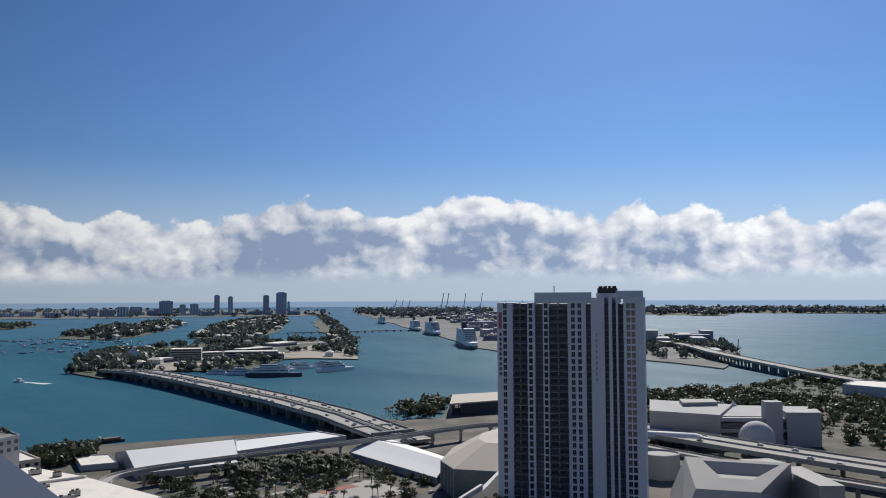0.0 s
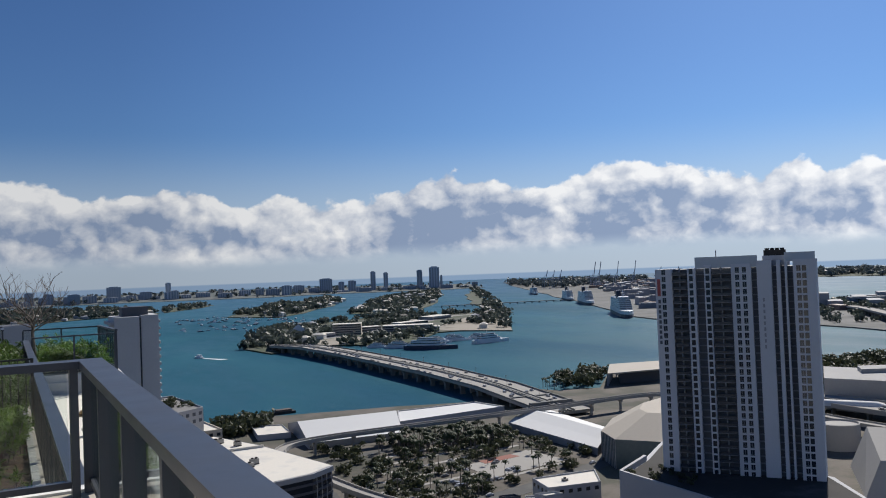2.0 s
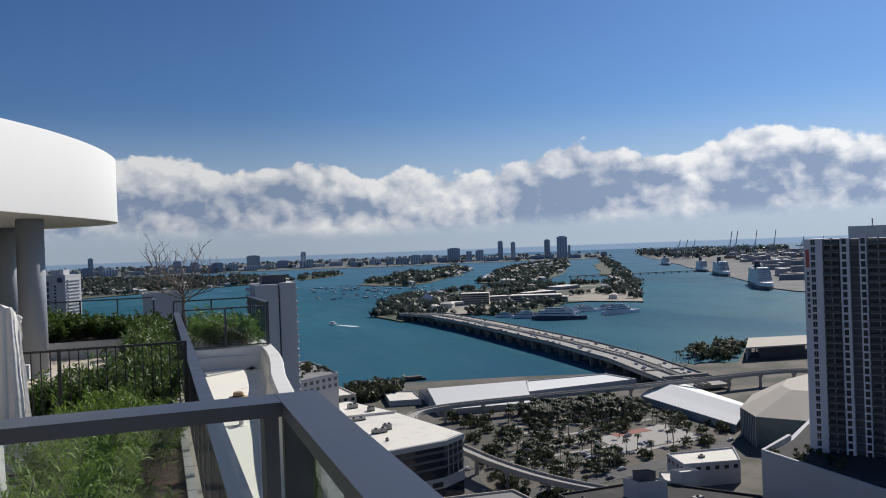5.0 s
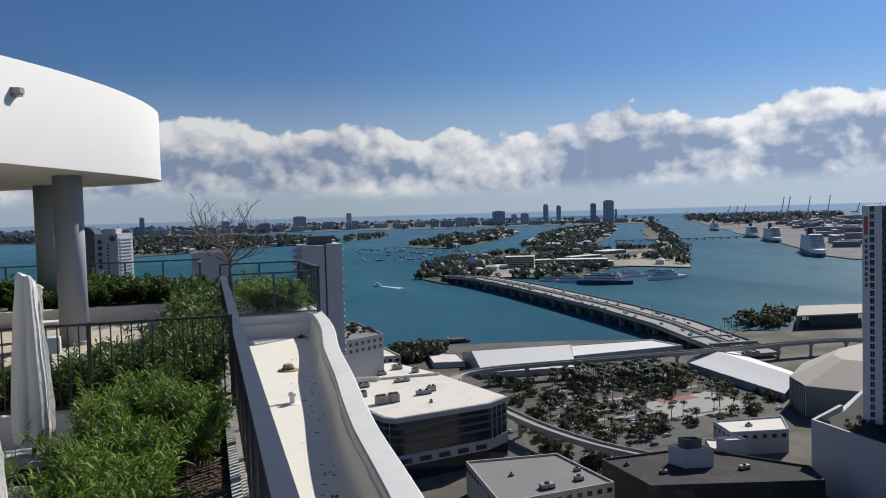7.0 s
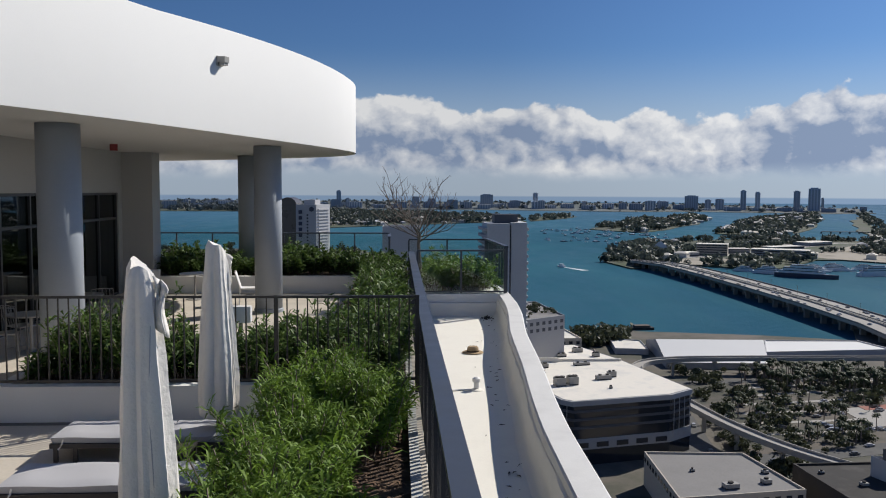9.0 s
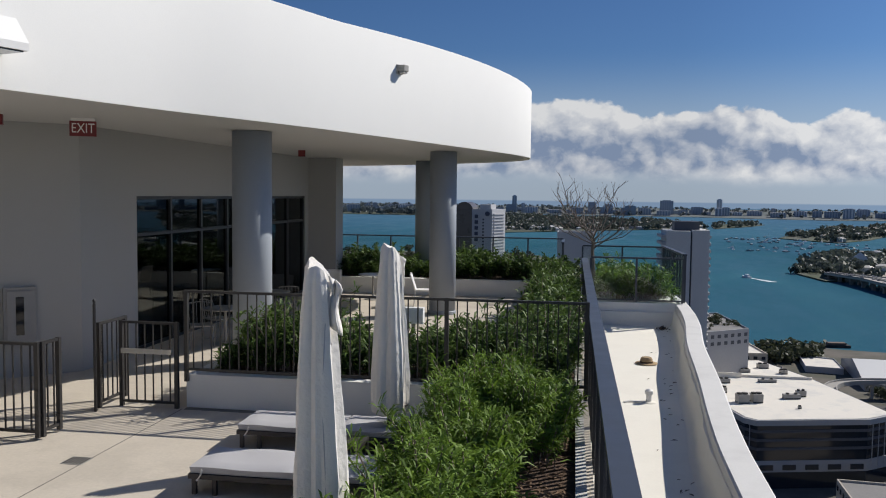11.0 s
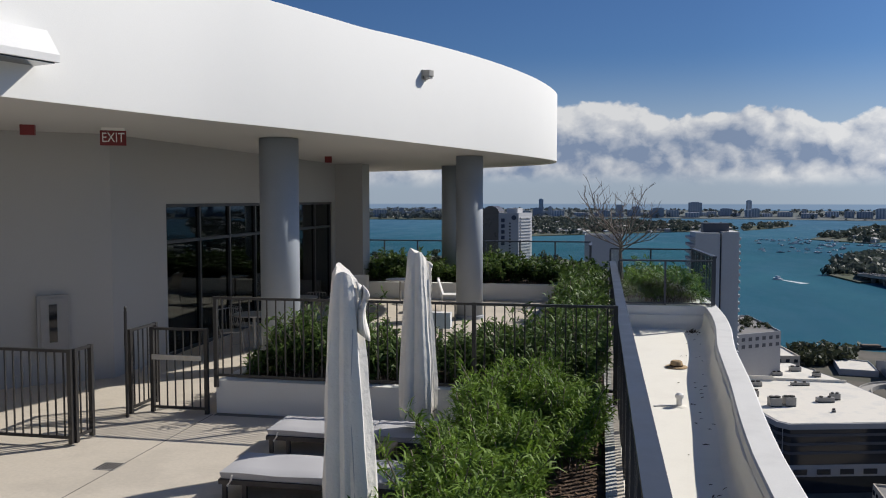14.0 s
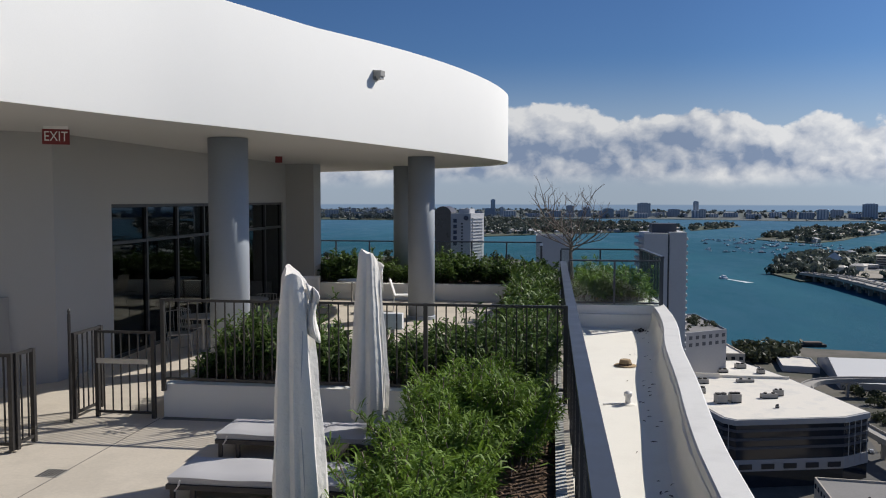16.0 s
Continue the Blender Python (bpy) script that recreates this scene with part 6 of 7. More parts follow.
for poly, n in ((ISLE_A, 50), (ISLE_B, 50), (NORTH, 210), (WATSON, 16), (FAR_NORTH, 30)):
    xs, ys = [p[0] for p in poly], [p[1] for p in poly]
    k = 0
    while k < n:
        x, y = rng.uniform(min(xs), max(xs)), rng.uniform(min(ys), max(ys))
        if inside(x, y, poly):
            ob = new("house", rng.choice(house_me))
            ob.matrix_basis = far_pose(x, y, GROUND, rng.uniform(0, 180), rng.uniform(0.9, 1.6))
            tagged(ob, "pale villa among island trees", "house", "island villas")
            k += 1
for line, w in (([(1040, 2480), (1200, 2420)], 9), ([(1180, 2260), (1620, 2180)], 9)):
    ob = thing("low_bridge", "long low bridge between bay islands", "bridge")
    part("deck", ribbon(bmesh.new(), line, w, SEA + 4, SEA + 6), pier_concrete, ob)
    for q, a in along(line, 25):
        part("pier", mesh_of("pier", box(bmesh.new(), -1, 1, -4, 4, SEA - 1, SEA + 4), pier_concrete), None, ob).matrix_basis = pose(q.x, q.y, 0, 0, 0, a)

# ---------------------------------------------------------------- terrace plants


def shrubs(name, label, spots, height, z0, seed, material, leaf=0.12, wide=0.021, per=38, lean=0.35):
    """Bushy shrubs: many bent stems, each with a spiral of narrow leaves."""
    rng = np.random.default_rng(seed)
    ob = tagged(new(name), label, "shrubs", "", "stuff")
    V, SV, SF = [], [], []
    for x, y, hs in spots:
        h = height * hs * rng.uniform(0.7, 1.12)
        tilt = rng.normal(0, lean, 2)
        base = np.array([x, y, z0])
        top = base + np.array([tilt[0] * h, tilt[1] * h, h])
        i = len(SV)
        r = 0.006
        for q in (base, top):
            for dx, dy in ((r, 0), (-r, r), (-r, -r)):
                SV.append(q + (dx, dy, 0))
        for k in range(3):
            SF.append((i + k, i + (k + 1) % 3, i + 3 + (k + 1) % 3, i + 3 + k))
        u = rng.uniform(0.22, 1.0, per) ** 0.75
        p = base + (top - base) * u[:, None] + rng.normal(0, 0.035, (per, 3))
        a = rng.uniform(0, 2 * np.pi, per)
        up = rng.uniform(-0.15, 0.95, per) + 0.5 * (u > 0.85)
        d = np.stack([np.cos(a), np.sin(a), up], 1)
        d /= np.linalg.norm(d, axis=1, keepdims=True)
        side = np.cross(d, rng.normal(0, 0.35, (per, 3)) + (0, 0, 1))
        side /= np.linalg.norm(side, axis=1, keepdims=True) + 1e-6
        L = (leaf * rng.uniform(0.65, 1.3, per))[:, None]
        w = (wide * rng.uniform(0.75, 1.25, per))[:, None]
        mid = p + d * L * 0.5 + np.array([0, 0, 0.012])
        tip = p + d * L - np.array([0, 0, 1]) * L * 0.22
        V.append(np.stack([p - side * w * 0.25, p + side * w * 0.25, mid + side * w * 0.5, mid - side * w * 0.5, tip + side * w * 0.08, tip - side * w * 0.08], 1).reshape(-1, 3))
    V = np.concatenate(V)
    k = np.arange(len(V) // 6)[:, None] * 6
    F = np.concatenate([k + (0, 1, 2, 3), k + (3, 2, 4, 5)])
    raw("leaves", V, F, material, ob)
    raw("stems", np.array(SV), SF, bark, ob)
    return ob


def scatter(x0, x1, y0, y1, n, seed, mask=None, edge=0.3, clumps=0.0):
    """Stem places over a bed in loose clumps, lower towards its edges; mask thins them out."""
    rng = np.random.default_rng(seed)
    out = []
    while len(out) < n:
        cx, cy = rng.uniform(x0, x1), rng.uniform(y0, y1)
        g = noise.noise(Vector((cx * 0.9, cy * 0.9, seed * 3.1)))
        tall = 0.92 + 0.45 * g + rng.uniform(-0.16, 0.16)
        for _ in range(int(rng.integers(4, 9)) if clumps else 1):
            x, y = cx + rng.normal(0, clumps), cy + rng.normal(0, clumps)
            if not (x0 < x < x1 and y0 < y < y1):
                continue
            hs = tall * rng.uniform(0.72, 1.1)
            if mask:
                m = mask(x, y)
                if rng.random() > m:
                    continue
                hs *= 0.55 + 0.45 * m
            out.append((x, y, hs * min(1.0, 0.65 + min(x - x0, x1 - x) / edge * 0.35)))
    return out


def front_bed(x, y):
    """Thick in the middle, bare mulch towards the rail at the near end."""
    bare = 0.22 + 0.42 * max(0.0, y - 9.0)
    return max(0.03, min(1.0, (bare - x) / 0.6))


def open_middle(x, y):
    """Thin in the middle of the bed, where the terrace shows through."""
    return 0.35 + 0.65 * min(1.0, abs(x + 1.7) / 1.1)


def low_back(x, y):
    """Full along the front wall, lower and thinner towards the roof end."""
    return max(0.12, min(1.0, (29.6 - y) / 1.6))


shrubs("hedge", "bright green narrow-leaved shrubs filling the mulch bed", scatter(-1.02, 0.56, 2.4, 11.85, 1150, 31, front_bed, clumps=0.09), 0.82, 0.16, 41, hedge_leaf, 0.145, 0.0205, 62, 0.28)
shrubs("hedge", "green narrow-leaved shrubs behind the fence", scatter(-4.6, 0.55, 12.3, 13.7, 640, 32, open_middle, clumps=0.08), 0.84, 0.38, 42, hedge_leaf_dark, 0.15, 0.034, 38, 0.25)
shrubs("hedge", "tall green shrubs along the rail beyond the fence", scatter(-0.35, 0.6, 13.8, 26.2, 760, 33, clumps=0.14), 0.86, 0.30, 43, hedge_leaf_dark, 0.19, 0.042, 44, 0.22)
shrubs("hedge", "dense dark green hedge in the far planter", scatter(-7.2, 0.7, 26.5, 30.5, 900, 34, low_back, clumps=0.16), 0.66, 0.40, 44, hedge_leaf_dark, 0.15, 0.062, 44, 0.25)
shrubs("hedge", "bright green shrubs inside the glass guard", scatter(1.2, 3.5, 25.9, 29.6, 420, 35, clumps=0.14), 0.86, 0.02, 45, hedge_leaf, 0.19, 0.045, 40, 0.25)
shrubs("shrub", "rounded taller shrub in the far planter", scatter(-7.0, -5.3, 27.0, 29.0, 170, 36, clumps=0.2), 0.92, 0.40, 46, hedge_leaf_dark, 0.15, 0.06, 46, 0.25)
shrubs("shrub", "rounded taller shrub beyond the columns", scatter(-3.5, -2.3, 29.0, 30.6, 120, 37, clumps=0.2), 0.95, 0.40, 47, hedge_leaf_dark, 0.15, 0.06, 46, 0.25)
# loose mulch chips and fallen leaves
rngn = np.random.default_rng(71)
n = 2600
c = np.stack([rngn.uniform(-1.05, 0.62, n), rngn.uniform(2.0, 11.9, n), rngn.uniform(0.165, 0.185, n)], 1)
a = rngn.uniform(0, 6.28, n)
u = np.stack([np.cos(a), np.sin(a), rngn.uniform(-0.3, 0.3, n)], 1) * rngn.uniform(0.02, 0.055, n)[:, None]
w = np.stack([-np.sin(a), np.cos(a), rngn.uniform(-0.3, 0.3, n)], 1) * rngn.uniform(0.006, 0.014, n)[:, None]
tagged(raw("mulch_chips", np.stack([c - u - w, c + u - w, c + u + w, c - u + w], 1).reshape(-1, 3), np.arange(4 * n).reshape(-1, 4), mat("mulch_chip", (0.20, 0.125, 0.075), 0.95, 0.5, 2.0, 20, 0.2)), "loose brown bark chips on the bed", "mulch", "", "stuff")

# bare tree
tree = thing("bare_tree", "small leafless tree with fine spreading twigs", "tree", (1.20, 27.6, 0.02))
rng = random.Random(8)
bm, tw = bmesh.new(), bmesh.new()
tube(bm, [(0, 0, 0), (0.03, 0, 0.7), (-0.02, 0.02, 1.35), (0.02, 0, 1.75)], [0.075, 0.065, 0.055, 0.048], 7)


def branch(start, d, L, r, depth):
    pts = [start]
    for k in range(3):
        d = (d + Vector((rng.uniform(-0.3, 0.3), rng.uniform(-0.3, 0.3), rng.uniform(-0.08, 0.22)))).normalized()
        pts.append(pts[-1] + d * L / 3)
    tube(bm if depth < 1 else tw, pts, [r, r * 0.8, r * 0.62, r * 0.45], 4 if depth else 5)
    if depth < 3:
        for k in range(3 if depth < 2 else 2):
            s = pts[1 + k % 3]
            e = (d + Vector((rng.uniform(-1, 1), rng.uniform(-1, 1), rng.uniform(-0.25, 0.7)))).normalized()
            branch(s, e, L * rng.uniform(0.5, 0.75), r * 0.6, depth + 1)


for k in range(13):
    a = k * 2.4 + rng.uniform(-0.3, 0.3)
    branch(Vector((0, 0, 1.42 + 0.035 * k)), Vector((math.cos(a), math.sin(a), rng.uniform(0.05, 0.95))).normalized(), rng.uniform(0.95, 1.25), 0.024, 0)
part("trunk", bm, bark, tree)
part("crown", tw, bark, tree)

# ---------------------------------------------------------------- umbrellas, loungers, tables


def closed_umbrella(x, y, h, seed, turn, girth=1.0):
    """A parasol under a tied canvas cover, with folds, on a pole and base."""
    ob = thing("closed_umbrella", "closed parasol under a pale grey canvas cover", "umbrella", (x, y, 0), "covered parasols", turn)
    rng = random.Random(seed)
    part("pole", tube(bmesh.new(), [(0, 0, 0.05), (0, 0, h - 0.1)], 0.024, 10), dark_metal, ob)
    part("base", lathe(bmesh.new(), [(0.27, 0.0), (0.27, 0.05), (0.06, 0.075), (0.04, 0.2)], 24), dark_metal, ob)
    bm = bmesh.new()
    levels = ((0.44, 0.195), (0.46, 0.215), (0.62, 0.225), (0.9, 0.222), (1.2, 0.205), (1.5, 0.185), (1.8, 0.162), (2.05, 0.142), (2.22, 0.128), (2.34, 0.112), (2.40, 0.082))
    n = 56
    ph = [rng.uniform(0, 6.28) for _ in range(4)]
    prev = None
    for j, (z, r) in enumerate(levels):
        ring = []
        for k in range(n):
            t = 2 * math.pi * k / n
            fold = 0.09 * math.sin(5 * t + ph[0] + z * 0.35) + 0.05 * math.sin(9 * t + ph[1] - z * 0.5) + 0.03 * math.sin(16 * t + ph[2])
            rr = r * girth * (1 + fold * (1.1 if z < 2.1 else 0.8)) + 0.006 * math.sin(z * 11 + ph[3] + 3 * t)
            zz = z + (0.028 * math.sin(2 * t + ph[1]) if j > 7 else 0.015 * math.sin(3 * t + ph[0]) if j < 2 else 0)
            if j >= 9:
                zz += 0.10 * max(0, math.cos(t - 2.4)) ** 3
            ring.append(bm.verts.new((rr * math.cos(t) + 0.012 * math.sin(z * 2.2), rr * math.sin(t), zz * h / 2.42)))
        if prev:
            for k in range(n):
                bm.faces.new((prev[k], prev[(k + 1) % n], ring[(k + 1) % n], ring[k]))
        prev = ring
    bm.faces.new(prev)
    cover = part("cover", bm, canvas, ob, "creased pale grey canvas cover", smooth=True)
    flap = bmesh.new()
    prev = None
    for j in range(7):
        u = j / 6
        ring = [flap.verts.new((0.07 + 0.028 * k + 0.02 * math.sin(u * 5 + k), -0.09 + 0.05 * math.sin(k * 1.7 + u * 2), (2.36 - 0.34 * u - 0.03 * k) * h / 2.42)) for k in range(4)]
        if prev:
            for k in range(3):
                flap.faces.new((prev[k], prev[k + 1], ring[k + 1], ring[k]))
        prev = ring
    f = part("flap", flap, canvas, cover, smooth=True)
    sol = f.modifiers.new("thick", "SOLIDIFY")
    sol.thickness = 0.012
    part("tag", box(bmesh.new(), -0.03, 0.05, -0.232, -0.222, 0.56, 0.575), dark_metal, cover)
    part("zip", tube(bmesh.new(), [(0.03 + 0.012 * math.sin(k), -0.222 + 0.013 * k, 0.46 + 0.24 * k) for k in range(8)], 0.005, 5), cushion, cover)


closed_umbrella(-1.30, 6.85, 2.55, 1, 20, 0.90)
closed_umbrella(-1.59, 10.6, 2.46, 2, 75, 0.95)


def lounger(x0, y, side_label):
    """A low sun lounger lying along x: dark frame, flat grey cushion in two pieces."""
    ob = thing("sun_lounger", side_label, "sun lounger", (x0, y, 0), "sun loungers")
    L, wd = 2.02, 0.72
    leg = mesh_of("leg", box(bmesh.new(), -0.022, 0.022, -0.022, 0.022, 0, 0.205), dark_metal, bevel=0.003)
    for lx in (0.06, 0.28, 1.45, 1.95):
        for ly in (-wd / 2 + 0.03, wd / 2 - 0.03):
            part("leg", leg, None, ob).location = (lx, ly, 0)
    bm = bmesh.new()
    for ly in (-wd / 2, wd / 2 - 0.045):
        box(bm, 0, L, ly, ly + 0.045, 0.165, 0.215)
    for lx in (0, L - 0.045):
        box(bm, lx, lx + 0.045, -wd / 2 + 0.045, wd / 2 - 0.045, 0.165, 0.215)
    part("frame", bm, dark_metal, ob)
    slat = mesh_of("slat", box(bmesh.new(), -0.03, 0.03, -wd / 2 + 0.045, wd / 2 - 0.045, 0.19, 0.21), dark_metal)
    for k in range(13):
        part("slat", slat, None, ob).location.x = 0.12 + 0.148 * k
    for nm, a, b in (("seat_cushion", 0.01, 1.25), ("back_cushion", 1.27, 2.01)):
        bm = bmesh.new()
        nx, ny = 14, 8
        rows = []
        for face, z in ((0, 0.218), (1, 0.285)):
            g = []
            for i in range(nx + 1):
                r = []
                for j in range(ny + 1):
                    u, v = i / nx, j / ny
                    e = min(u, 1 - u, 0.5 * min(v, 1 - v) + 0.0 if False else min(v, 1 - v)) * 8
                    puff = 0.022 * min(1, e) + 0.006 * math.sin(u * 9 + v * 3)
                    inset = 0.015 if face == 0 else 0.0
                    r.append(bm.verts.new((a + inset + (b - a - 2 * inset) * u, -wd / 2 + 0.01 + inset + (wd - 0.02 - 2 * inset) * v, z + (puff if face else 0))))
                g.append(r)
            rows.append(g)
        for g, flip in ((rows[0], True), (rows[1], False)):
            for i in range(nx):
                for j in range(ny):
                    q = (g[i][j], g[i + 1][j], g[i + 1][j + 1], g[i][j + 1])
                    bm.faces.new(q[::-1] if flip else q)
        lo, hi = rows
        rim_pts = [(i, 0) for i in range(nx)] + [(nx, j) for j in range(ny)] + [(i, ny) for i in range(nx, 0, -1)] + [(0, j) for j in range(ny, 0, -1)]
        for (i, j), (k, l) in zip(rim_pts, rim_pts[1:] + rim_pts[:1]):
            bm.faces.new((lo[i][j], lo[k][l], hi[k][l], hi[i][j]))
        cu = part(nm, bm, cushion, ob, "flat grey fabric cushion", smooth=True)
        if nm == "seat_cushion":
            part("tie_strap", tube(bmesh.new(), [(0.16, -wd / 2 - 0.012, 0.27), (0.15, -wd / 2 - 0.022, 0.22), (0.11, -wd / 2 - 0.03, 0.16)], 0.011, 5), canvas, cu)
    return ob


lounger(-3.42, 10.68, "low dark-framed sun lounger with flat grey cushions")
lounger(-3.28, 9.1, "low dark-framed sun lounger with flat grey cushions")
lounger(-3.25, 7.48, "low dark-framed sun lounger with flat grey cushions")
lounger(-3.22, 5.9, "low dark-framed sun lounger with flat grey cushions")
for x, y in ((-1.95, 9.95), (-1.75, 8.3)):
    ob = thing("side_table", "small square dark metal side table between loungers", "table", (x, y, 0), "side tables")
    part("tabletop", box(bmesh.new(), -0.22, 0.22, -0.22, 0.22, 0.25, 0.28), dark_metal, ob, bevel=0.004)
    leg = mesh_of("leg", box(bmesh.new(), -0.014, 0.014, -0.014, 0.014, 0, 0.25), dark_metal)
    for lx in (-0.2, 0.2):
        for ly in (-0.2, 0.2):
            part("leg", leg, None, ob).location = (lx, ly, 0)

# ---------------------------------------------------------------- signs, lamps and fittings


def exit_sign(x, y, turn, label):
    ob = thing("exit_sign", label, "sign", (x, y, SOFFIT), turn=turn)
    part("housing", box(bmesh.new(), -0.19, 0.19, -0.03, 0.03, -0.275, -0.045), red_sign, ob, bevel=0.006)
    part("bracket", box(bmesh.new(), -0.17, 0.17, -0.035, 0.035, -0.045, 0.0), white_plastic, ob)
    cu = bpy.data.curves.new("lettering", "FONT")
    cu.body, cu.size, cu.align_x, cu.align_y, cu.extrude = "EXIT", 0.21, "CENTER", "CENTER", 0.003
    cu.materials.append(white_plastic)
    t = new("lettering", cu)
    t.parent = ob
    t.matrix_basis = pose(0, -0.034, -0.16, 90, 0, 0) @ Matrix.Diagonal((0.78, 1, 1, 1))


exit_sign(-6.9, 12.75, 28, "red exit sign with white letters under the soffit")
al = thing("fire_alarm", "small red alarm box under the soffit", "alarm", (-7.86, 12.05, SOFFIT), turn=28)
part("housing", box(bmesh.new(), -0.10, 0.10, -0.06, 0.06, -0.15, 0.0), red_sign, al, bevel=0.01)
al = thing("fire_alarm", "small dark red strobe under the soffit", "alarm", (-6.44, 21.8, SOFFIT), turn=20)
part("housing", box(bmesh.new(), -0.09, 0.09, -0.06, 0.06, -0.16, 0.0), red_sign, al, bevel=0.01)


def rim_at(y):
    k = min(range(len(rim)), key=lambda i: abs(rim[i][1] - y) + (9 if i > 70 else 0))
    a, b = Vector(rim[k - 1]), Vector(rim[k + 1])
    return Vector(rim[k]), math.degrees(math.atan2(b.y - a.y, b.x - a.x))


q, a = rim_at(16.95)
lamp = thing("wall_flood_light", "small grey flood light on the white fascia", "lamp", (q.x, q.y, 5.52), turn=a)
part("back_plate", box(bmesh.new(), -0.10, 0.10, -0.03, 0.0, -0.09, 0.09), steel, lamp, bevel=0.008)
part("head", prism(bmesh.new(), [(-0.10, -0.03), (0.10, -0.03), (0.085, -0.17), (-0.085, -0.17)], -0.03, 0.08), steel, lamp, bevel=0.012)
part("visor", box(bmesh.new(), -0.075, 0.075, -0.15, -0.05, -0.08, -0.03), steel, lamp)
q, a = rim_at(9.1)
q = q - Vector((math.cos(radians(a)), math.sin(radians(a)))) * 0.25
lamp = thing("wall_light_box", "white angular light box on the fascia", "lamp", (q.x, q.y, 4.62), turn=a)
bm = bmesh.new()
pr = [(0.0, 0.30), (-0.22, 0.30), (-0.42, 0.02), (-0.42, -0.06), (0.0, -0.06)]
lo = [bm.verts.new((-0.5, v, z)) for v, z in pr]
hi = [bm.verts.new((0.42, v, z)) for v, z in pr]
bm.faces.new(lo)
bm.faces.new(hi[::-1])
for k in range(5):
    bm.faces.new((lo[k], lo[(k + 1) % 5], hi[(k + 1) % 5], hi[k]))
part("casing", bm, white_plastic, lamp, bevel=0.01)
part("lens", box(bmesh.new(), -0.46, 0.38, -0.38, -0.05, -0.075, -0.058), glass_dark, lamp)

cab_paint = mat("cabinet_paint", (0.29, 0.285, 0.28), 0.55, 0.08, 1.5, 40, 0.05)
cab = thing("hose_cabinet", "recessed grey steel cabinet on the wall", "cabinet", (-8.40, 13.24, 0), turn=42)
part("frame", box(bmesh.new(), -0.24, 0.24, -0.08, 0.04, 0.55, 1.50), cab_paint, cab, bevel=0.01)
part("door", box(bmesh.new(), -0.19, 0.19, -0.10, -0.08, 0.60, 1.45), cab_paint, cab, bevel=0.006)
part("window", box(bmesh.new(), -0.06, 0.06, -0.108, -0.10, 0.72, 1.35), glass_dark, cab)
drain = thing("floor_drain", "square steel grate set in the deck", "drain", (-5.0, 9.5, 0.0))
part("frame", box(bmesh.new(), -0.13, 0.13, -0.13, 0.13, 0.0, 0.006), steel, drain)
for k in range(6):
    part("grate_bar", box(bmesh.new(), -0.11 + 0.04 * k, -0.09 + 0.04 * k, -0.11, 0.11, 0.006, 0.011), dark_metal, drain)
joint = mat("joint_dark", (0.16, 0.15, 0.135), 0.95, 0.2, 3, 40, 0.1)
for k, (x0, x1, y0, y1) in enumerate(((-9.0, -1.46, 8.0, 8.012), (-4.9, -4.888, 1.7, 11.9), (-9.0, -1.46, 4.6, 4.612))):
    setting("joint_%d" % (k + 1), box(bmesh.new(), x0, x1, y0, y1, -0.002, 0.0025), joint, "thin dark sawn joint in the deck", "joint")
# added dark strip: the planter's shadow painted along its foot
setting("shade_gap", box(bmesh.new(), -4.86, -1.47, 11.86, 11.99, 0.0, 0.004), joint, "dark strip standing for the planter's shadow on the deck", "drain")

# gutter things
hat = thing("straw_hat", "brown straw hat lying forgotten in the gutter", "hat", (2.25, 19.85, GUTTER_Z), turn=15)
part("brim", lathe(bmesh.new(), [(0.24, 0.012), (0.25, 0.02), (0.235, 0.03), (0.13, 0.035)], 28), straw, hat, smooth=True)
part("crown", lathe(bmesh.new(), [(0.145, 0.025), (0.14, 0.07), (0.125, 0.135), (0.10, 0.155), (0.03, 0.145)], 28), straw, hat, smooth=True)
part("band", lathe(bmesh.new(), [(0.148, 0.035), (0.146, 0.065)], 28), mat("brown_band", (0.10, 0.06, 0.035), 0.9, 0.1, 4, 60, 0.1), hat)
pipe = thing("vent_pipe", "short white capped vent pipe in the gutter", "vent pipe", (1.99, 16.25, GUTTER_Z))
part("pipe", tube(bmesh.new(), [(0, 0, 0), (0, 0, 0.15)], 0.05, 14), white_plastic, pipe)
part("cap", lathe(bmesh.new(), [(0.05, 0.15), (0.075, 0.16), (0.075, 0.22), (0.03, 0.25)], 14), white_plastic, pipe)
part("flange", lathe(bmesh.new(), [(0.14, 0.0), (0.13, 0.012), (0.06, 0.03)], 18), stucco_grey, pipe)
part("hose", tube(bmesh.new(), [(-0.02, 0, 0.02), (-0.18, -0.05, 0.02), (-0.33, -0.04, 0.018), (-0.45, -0.1, 0.018)], 0.017, 6), white_plastic, pipe)
leaf_brown = mat("dead_leaf", (0.075, 0.055, 0.04), 0.9, 0.4, 3, 30, 0.2)
rng = random.Random(44)
V, F = [], []
for k in range(60):
    y = rng.uniform(5, 25.3)
    x = parapet_x(y) - 0.24 - abs(rng.gauss(0, 0.22))
    a, L, w = rng.uniform(0, 6.28), rng.uniform(0.02, 0.09), rng.uniform(0.008, 0.03)
    d, s = Vector((math.cos(a), math.sin(a), 0)), Vector((-math.sin(a), math.cos(a), 0))
    c = Vector((x, y, GUTTER_Z + 0.012))
    i = len(V)
    V += [c - d * L, c + s * w + Vector((0, 0, 0.012)), c + d * L, c - s * w + Vector((0, 0, 0.006))]
    F.append((i, i + 1, i + 2, i + 3))
tagged(raw("fallen_leaves", V, F, leaf_brown), "scattered brown fallen leaves in the gutter", "leaves", "", "stuff")
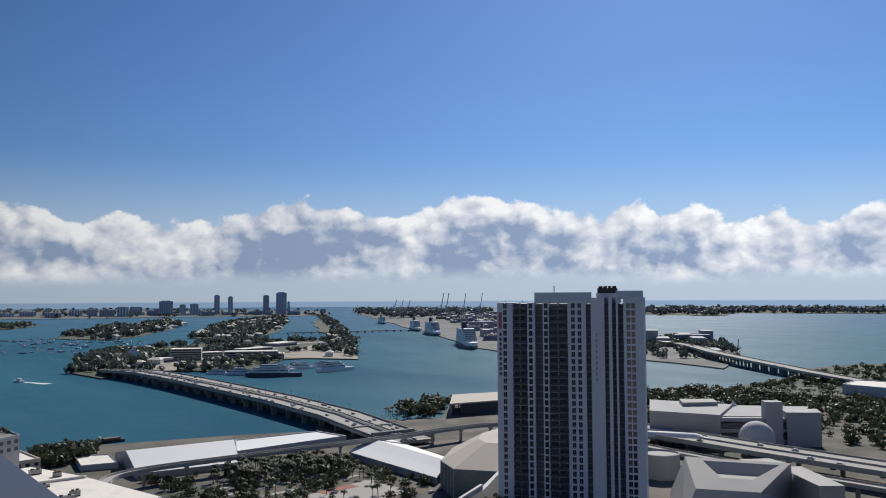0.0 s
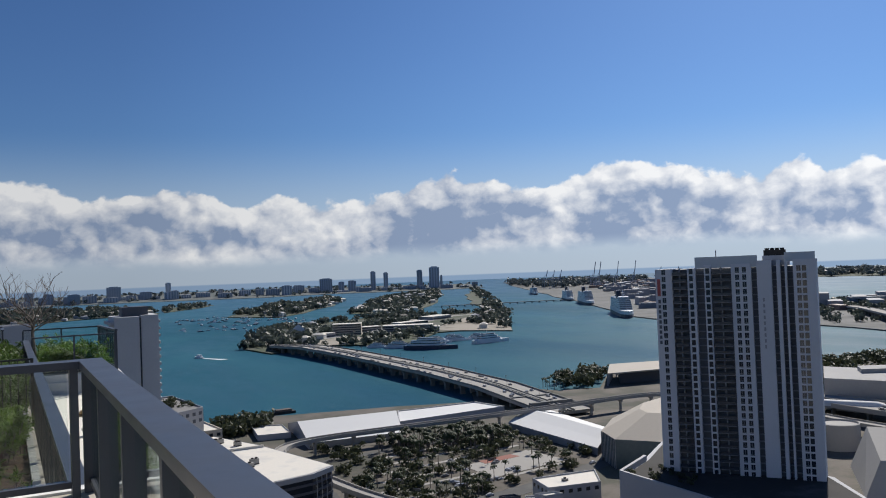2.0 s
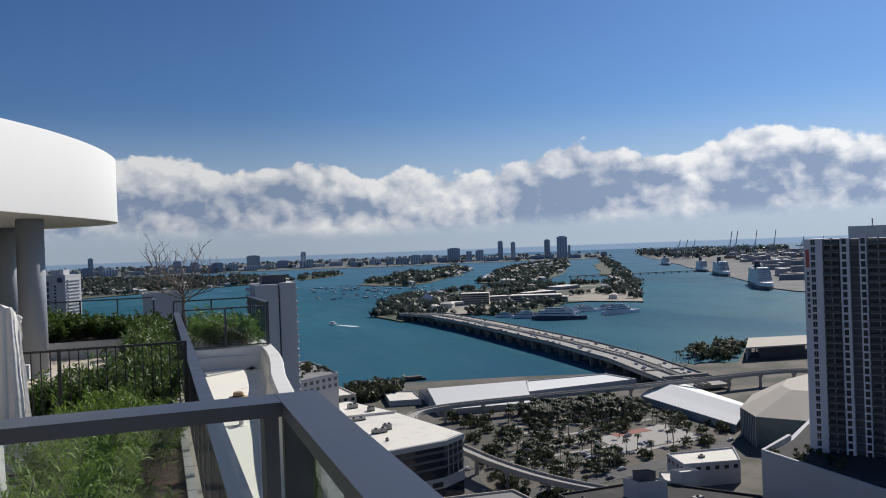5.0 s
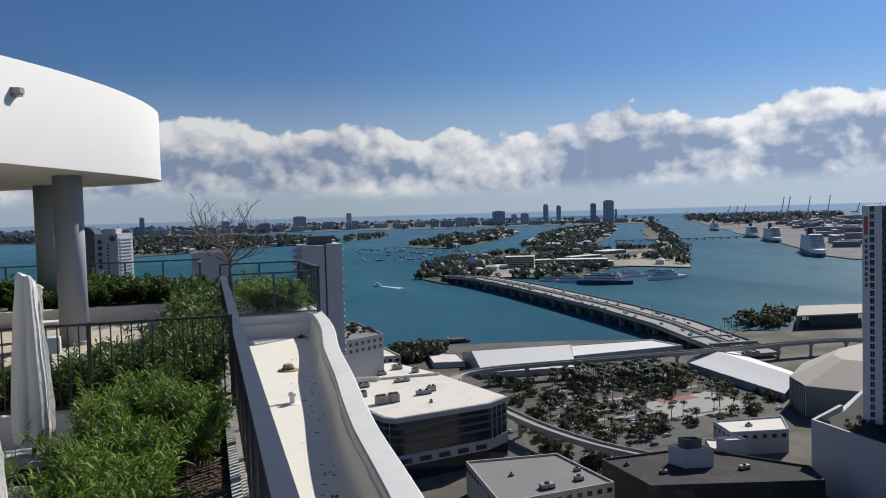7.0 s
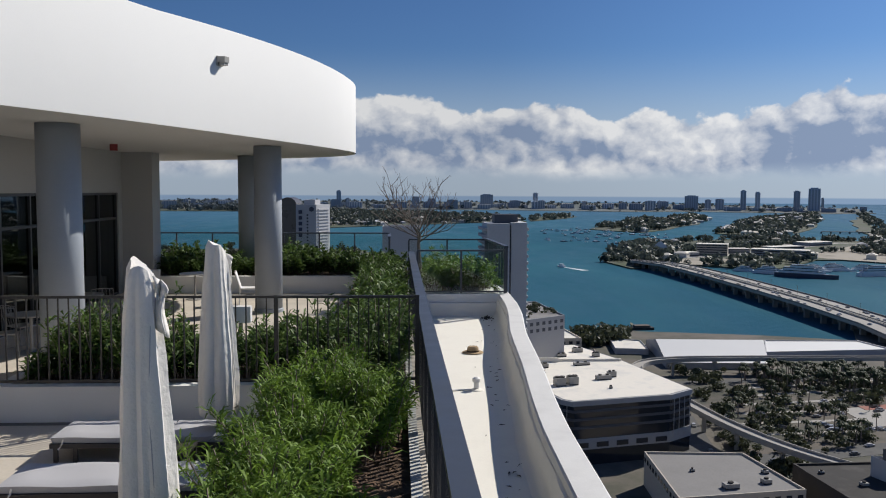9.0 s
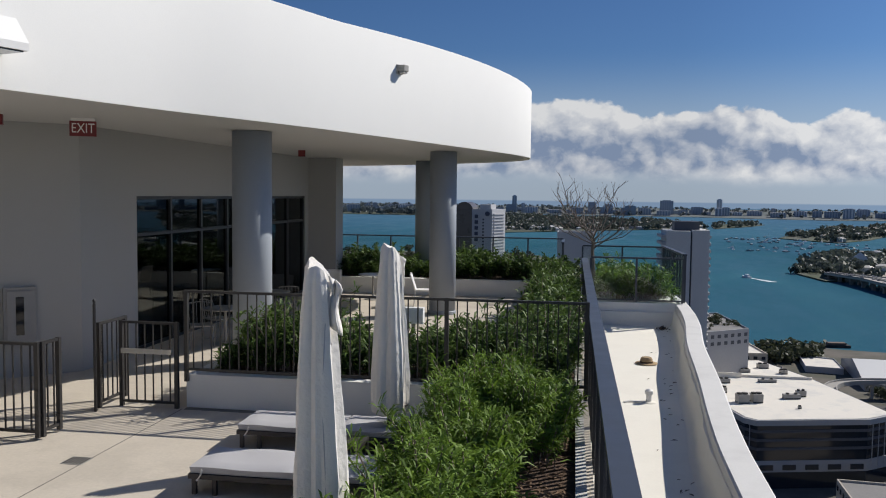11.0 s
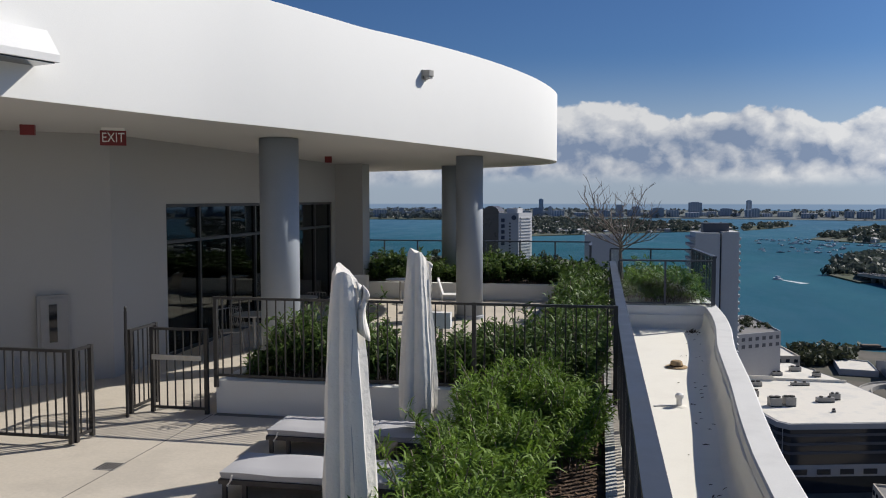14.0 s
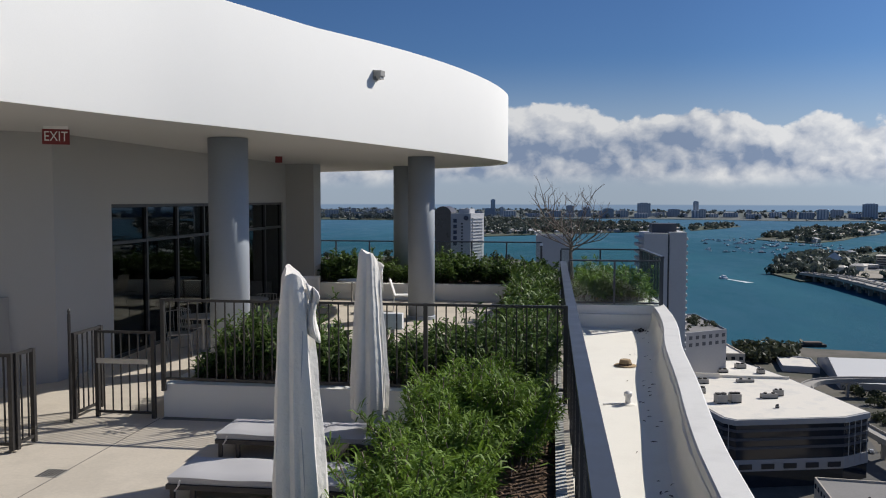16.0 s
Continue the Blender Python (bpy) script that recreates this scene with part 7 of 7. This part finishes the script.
clump = thing("leaf_clump", "dark clump of wet leaves at the gutter end", "leaves", (3.12, 24.9, GUTTER_Z))
bm = bmesh.new()
for k in range(40):
    a, r = rng.uniform(0, 6.28), rng.uniform(0, 0.16)
    c = Vector((r * math.cos(a) * 1.3, r * math.sin(a), 0.02 + 0.10 * (1 - r / 0.16) * rng.random()))
    u = Vector((rng.uniform(-1, 1), rng.uniform(-1, 1), rng.uniform(-0.6, 0.6))) * 0.06
    w = Vector((rng.uniform(-1, 1), rng.uniform(-1, 1), rng.uniform(-0.6, 0.6))) * 0.03
    bm.faces.new([bm.verts.new(c - u), bm.verts.new(c + w), bm.verts.new(c + u), bm.verts.new(c - w)])
part("leaves", bm, leaf_brown, clump)

# utility box and furniture behind the fence
ub = thing("utility_box", "white electrical box on a short post among shrubs", "utility box", (-2.0, 14.25, 0))
part("post", box(bmesh.new(), -0.03, 0.03, -0.03, 0.03, 0, 1.0), steel, ub)
part("box", box(bmesh.new(), -0.17, 0.17, -0.08, 0.08, 0.98, 1.24), white_plastic, ub, bevel=0.01)


def terrace_chair(x, y, turn):
    ob = thing("terrace_chair", "white moulded terrace chair with slim legs", "chair", (x, y, 0), "terrace chairs", turn)
    part("seat", box(bmesh.new(), -0.24, 0.24, -0.24, 0.24, 0.42, 0.46), white_plastic, ob, bevel=0.015)
    bm = bmesh.new()
    prev = None
    for j in range(6):
        u = j / 5
        ring = [bm.verts.new((-0.24 + 0.48 * k / 6, 0.22 + 0.14 * u - 0.05 * math.cos((k / 6 - 0.5) * 3), 0.44 + 0.46 * u)) for k in range(7)]
        if prev:
            for k in range(6):
                bm.faces.new((prev[k], prev[k + 1], ring[k + 1], ring[k]))
        prev = ring
    b = part("backrest", bm, white_plastic, ob, smooth=True)
    b.modifiers.new("thick", "SOLIDIFY").thickness = 0.025
    for lx in (-0.2, 0.2):
        for ly in (-0.2, 0.2):
            part("leg", tube(bmesh.new(), [(lx * 1.15, ly * 1.15, 0), (lx, ly, 0.43)], 0.014, 6), white_plastic, ob)


def round_table(x, y, label, material):
    ob = thing("round_table", label, "table", (x, y, 0), "terrace tables")
    part("tabletop", lathe(bmesh.new(), [(0.42, 0.72), (0.43, 0.735), (0.42, 0.75)], 28), material, ob)
    part("stem", tube(bmesh.new(), [(0, 0, 0.03), (0, 0, 0.72)], 0.03, 10), steel, ob)
    part("foot", lathe(bmesh.new(), [(0.25, 0), (0.24, 0.02), (0.04, 0.04)], 24), steel, ob)


terrace_chair(-6.35, 24.3, 200)
terrace_chair(-3.55, 23.6, 100)
round_table(-5.2, 24.6, "white round terrace table on a single foot", white_plastic)


def wire_chair(x, y, turn):
    ob = thing("wire_chair", "pale wire-frame chair beside the glass", "chair", (x, y, 0), "wire chairs", turn)
    part("seat", box(bmesh.new(), -0.22, 0.22, -0.22, 0.22, 0.44, 0.465), steel, ob, bevel=0.008)
    bm = bmesh.new()
    for k in range(7):
        xk = -0.21 + 0.07 * k
        tube(bm, [(xk, 0.21, 0.45), (xk * 1.1, 0.27, 0.68), (xk * 1.05, 0.30, 0.86)], 0.006, 5)
    tube(bm, [(-0.22, 0.30, 0.86), (0, 0.33, 0.88), (0.22, 0.30, 0.86)], 0.009, 5)
    part("backrest", bm, steel, ob)
    for s in (-1, 1):
        part("leg_loop", tube(bmesh.new(), [(s * 0.2, -0.2, 0.44), (s * 0.23, -0.22, 0.01), (s * 0.23, 0.22, 0.01), (s * 0.2, 0.2, 0.44)], 0.008, 6), steel, ob)


for x, y, a in ((-6.7, 16.4, 30), (-6.75, 17.3, 150), (-6.0, 17.2, 250), (-6.9, 19.4, 20), (-6.2, 20.1, 200)):
    wire_chair(x, y, a)
round_table(-6.4, 16.85, "pale round cafe table beside the glass", steel)
round_table(-6.5, 19.8, "pale round cafe table beside the glass", steel)
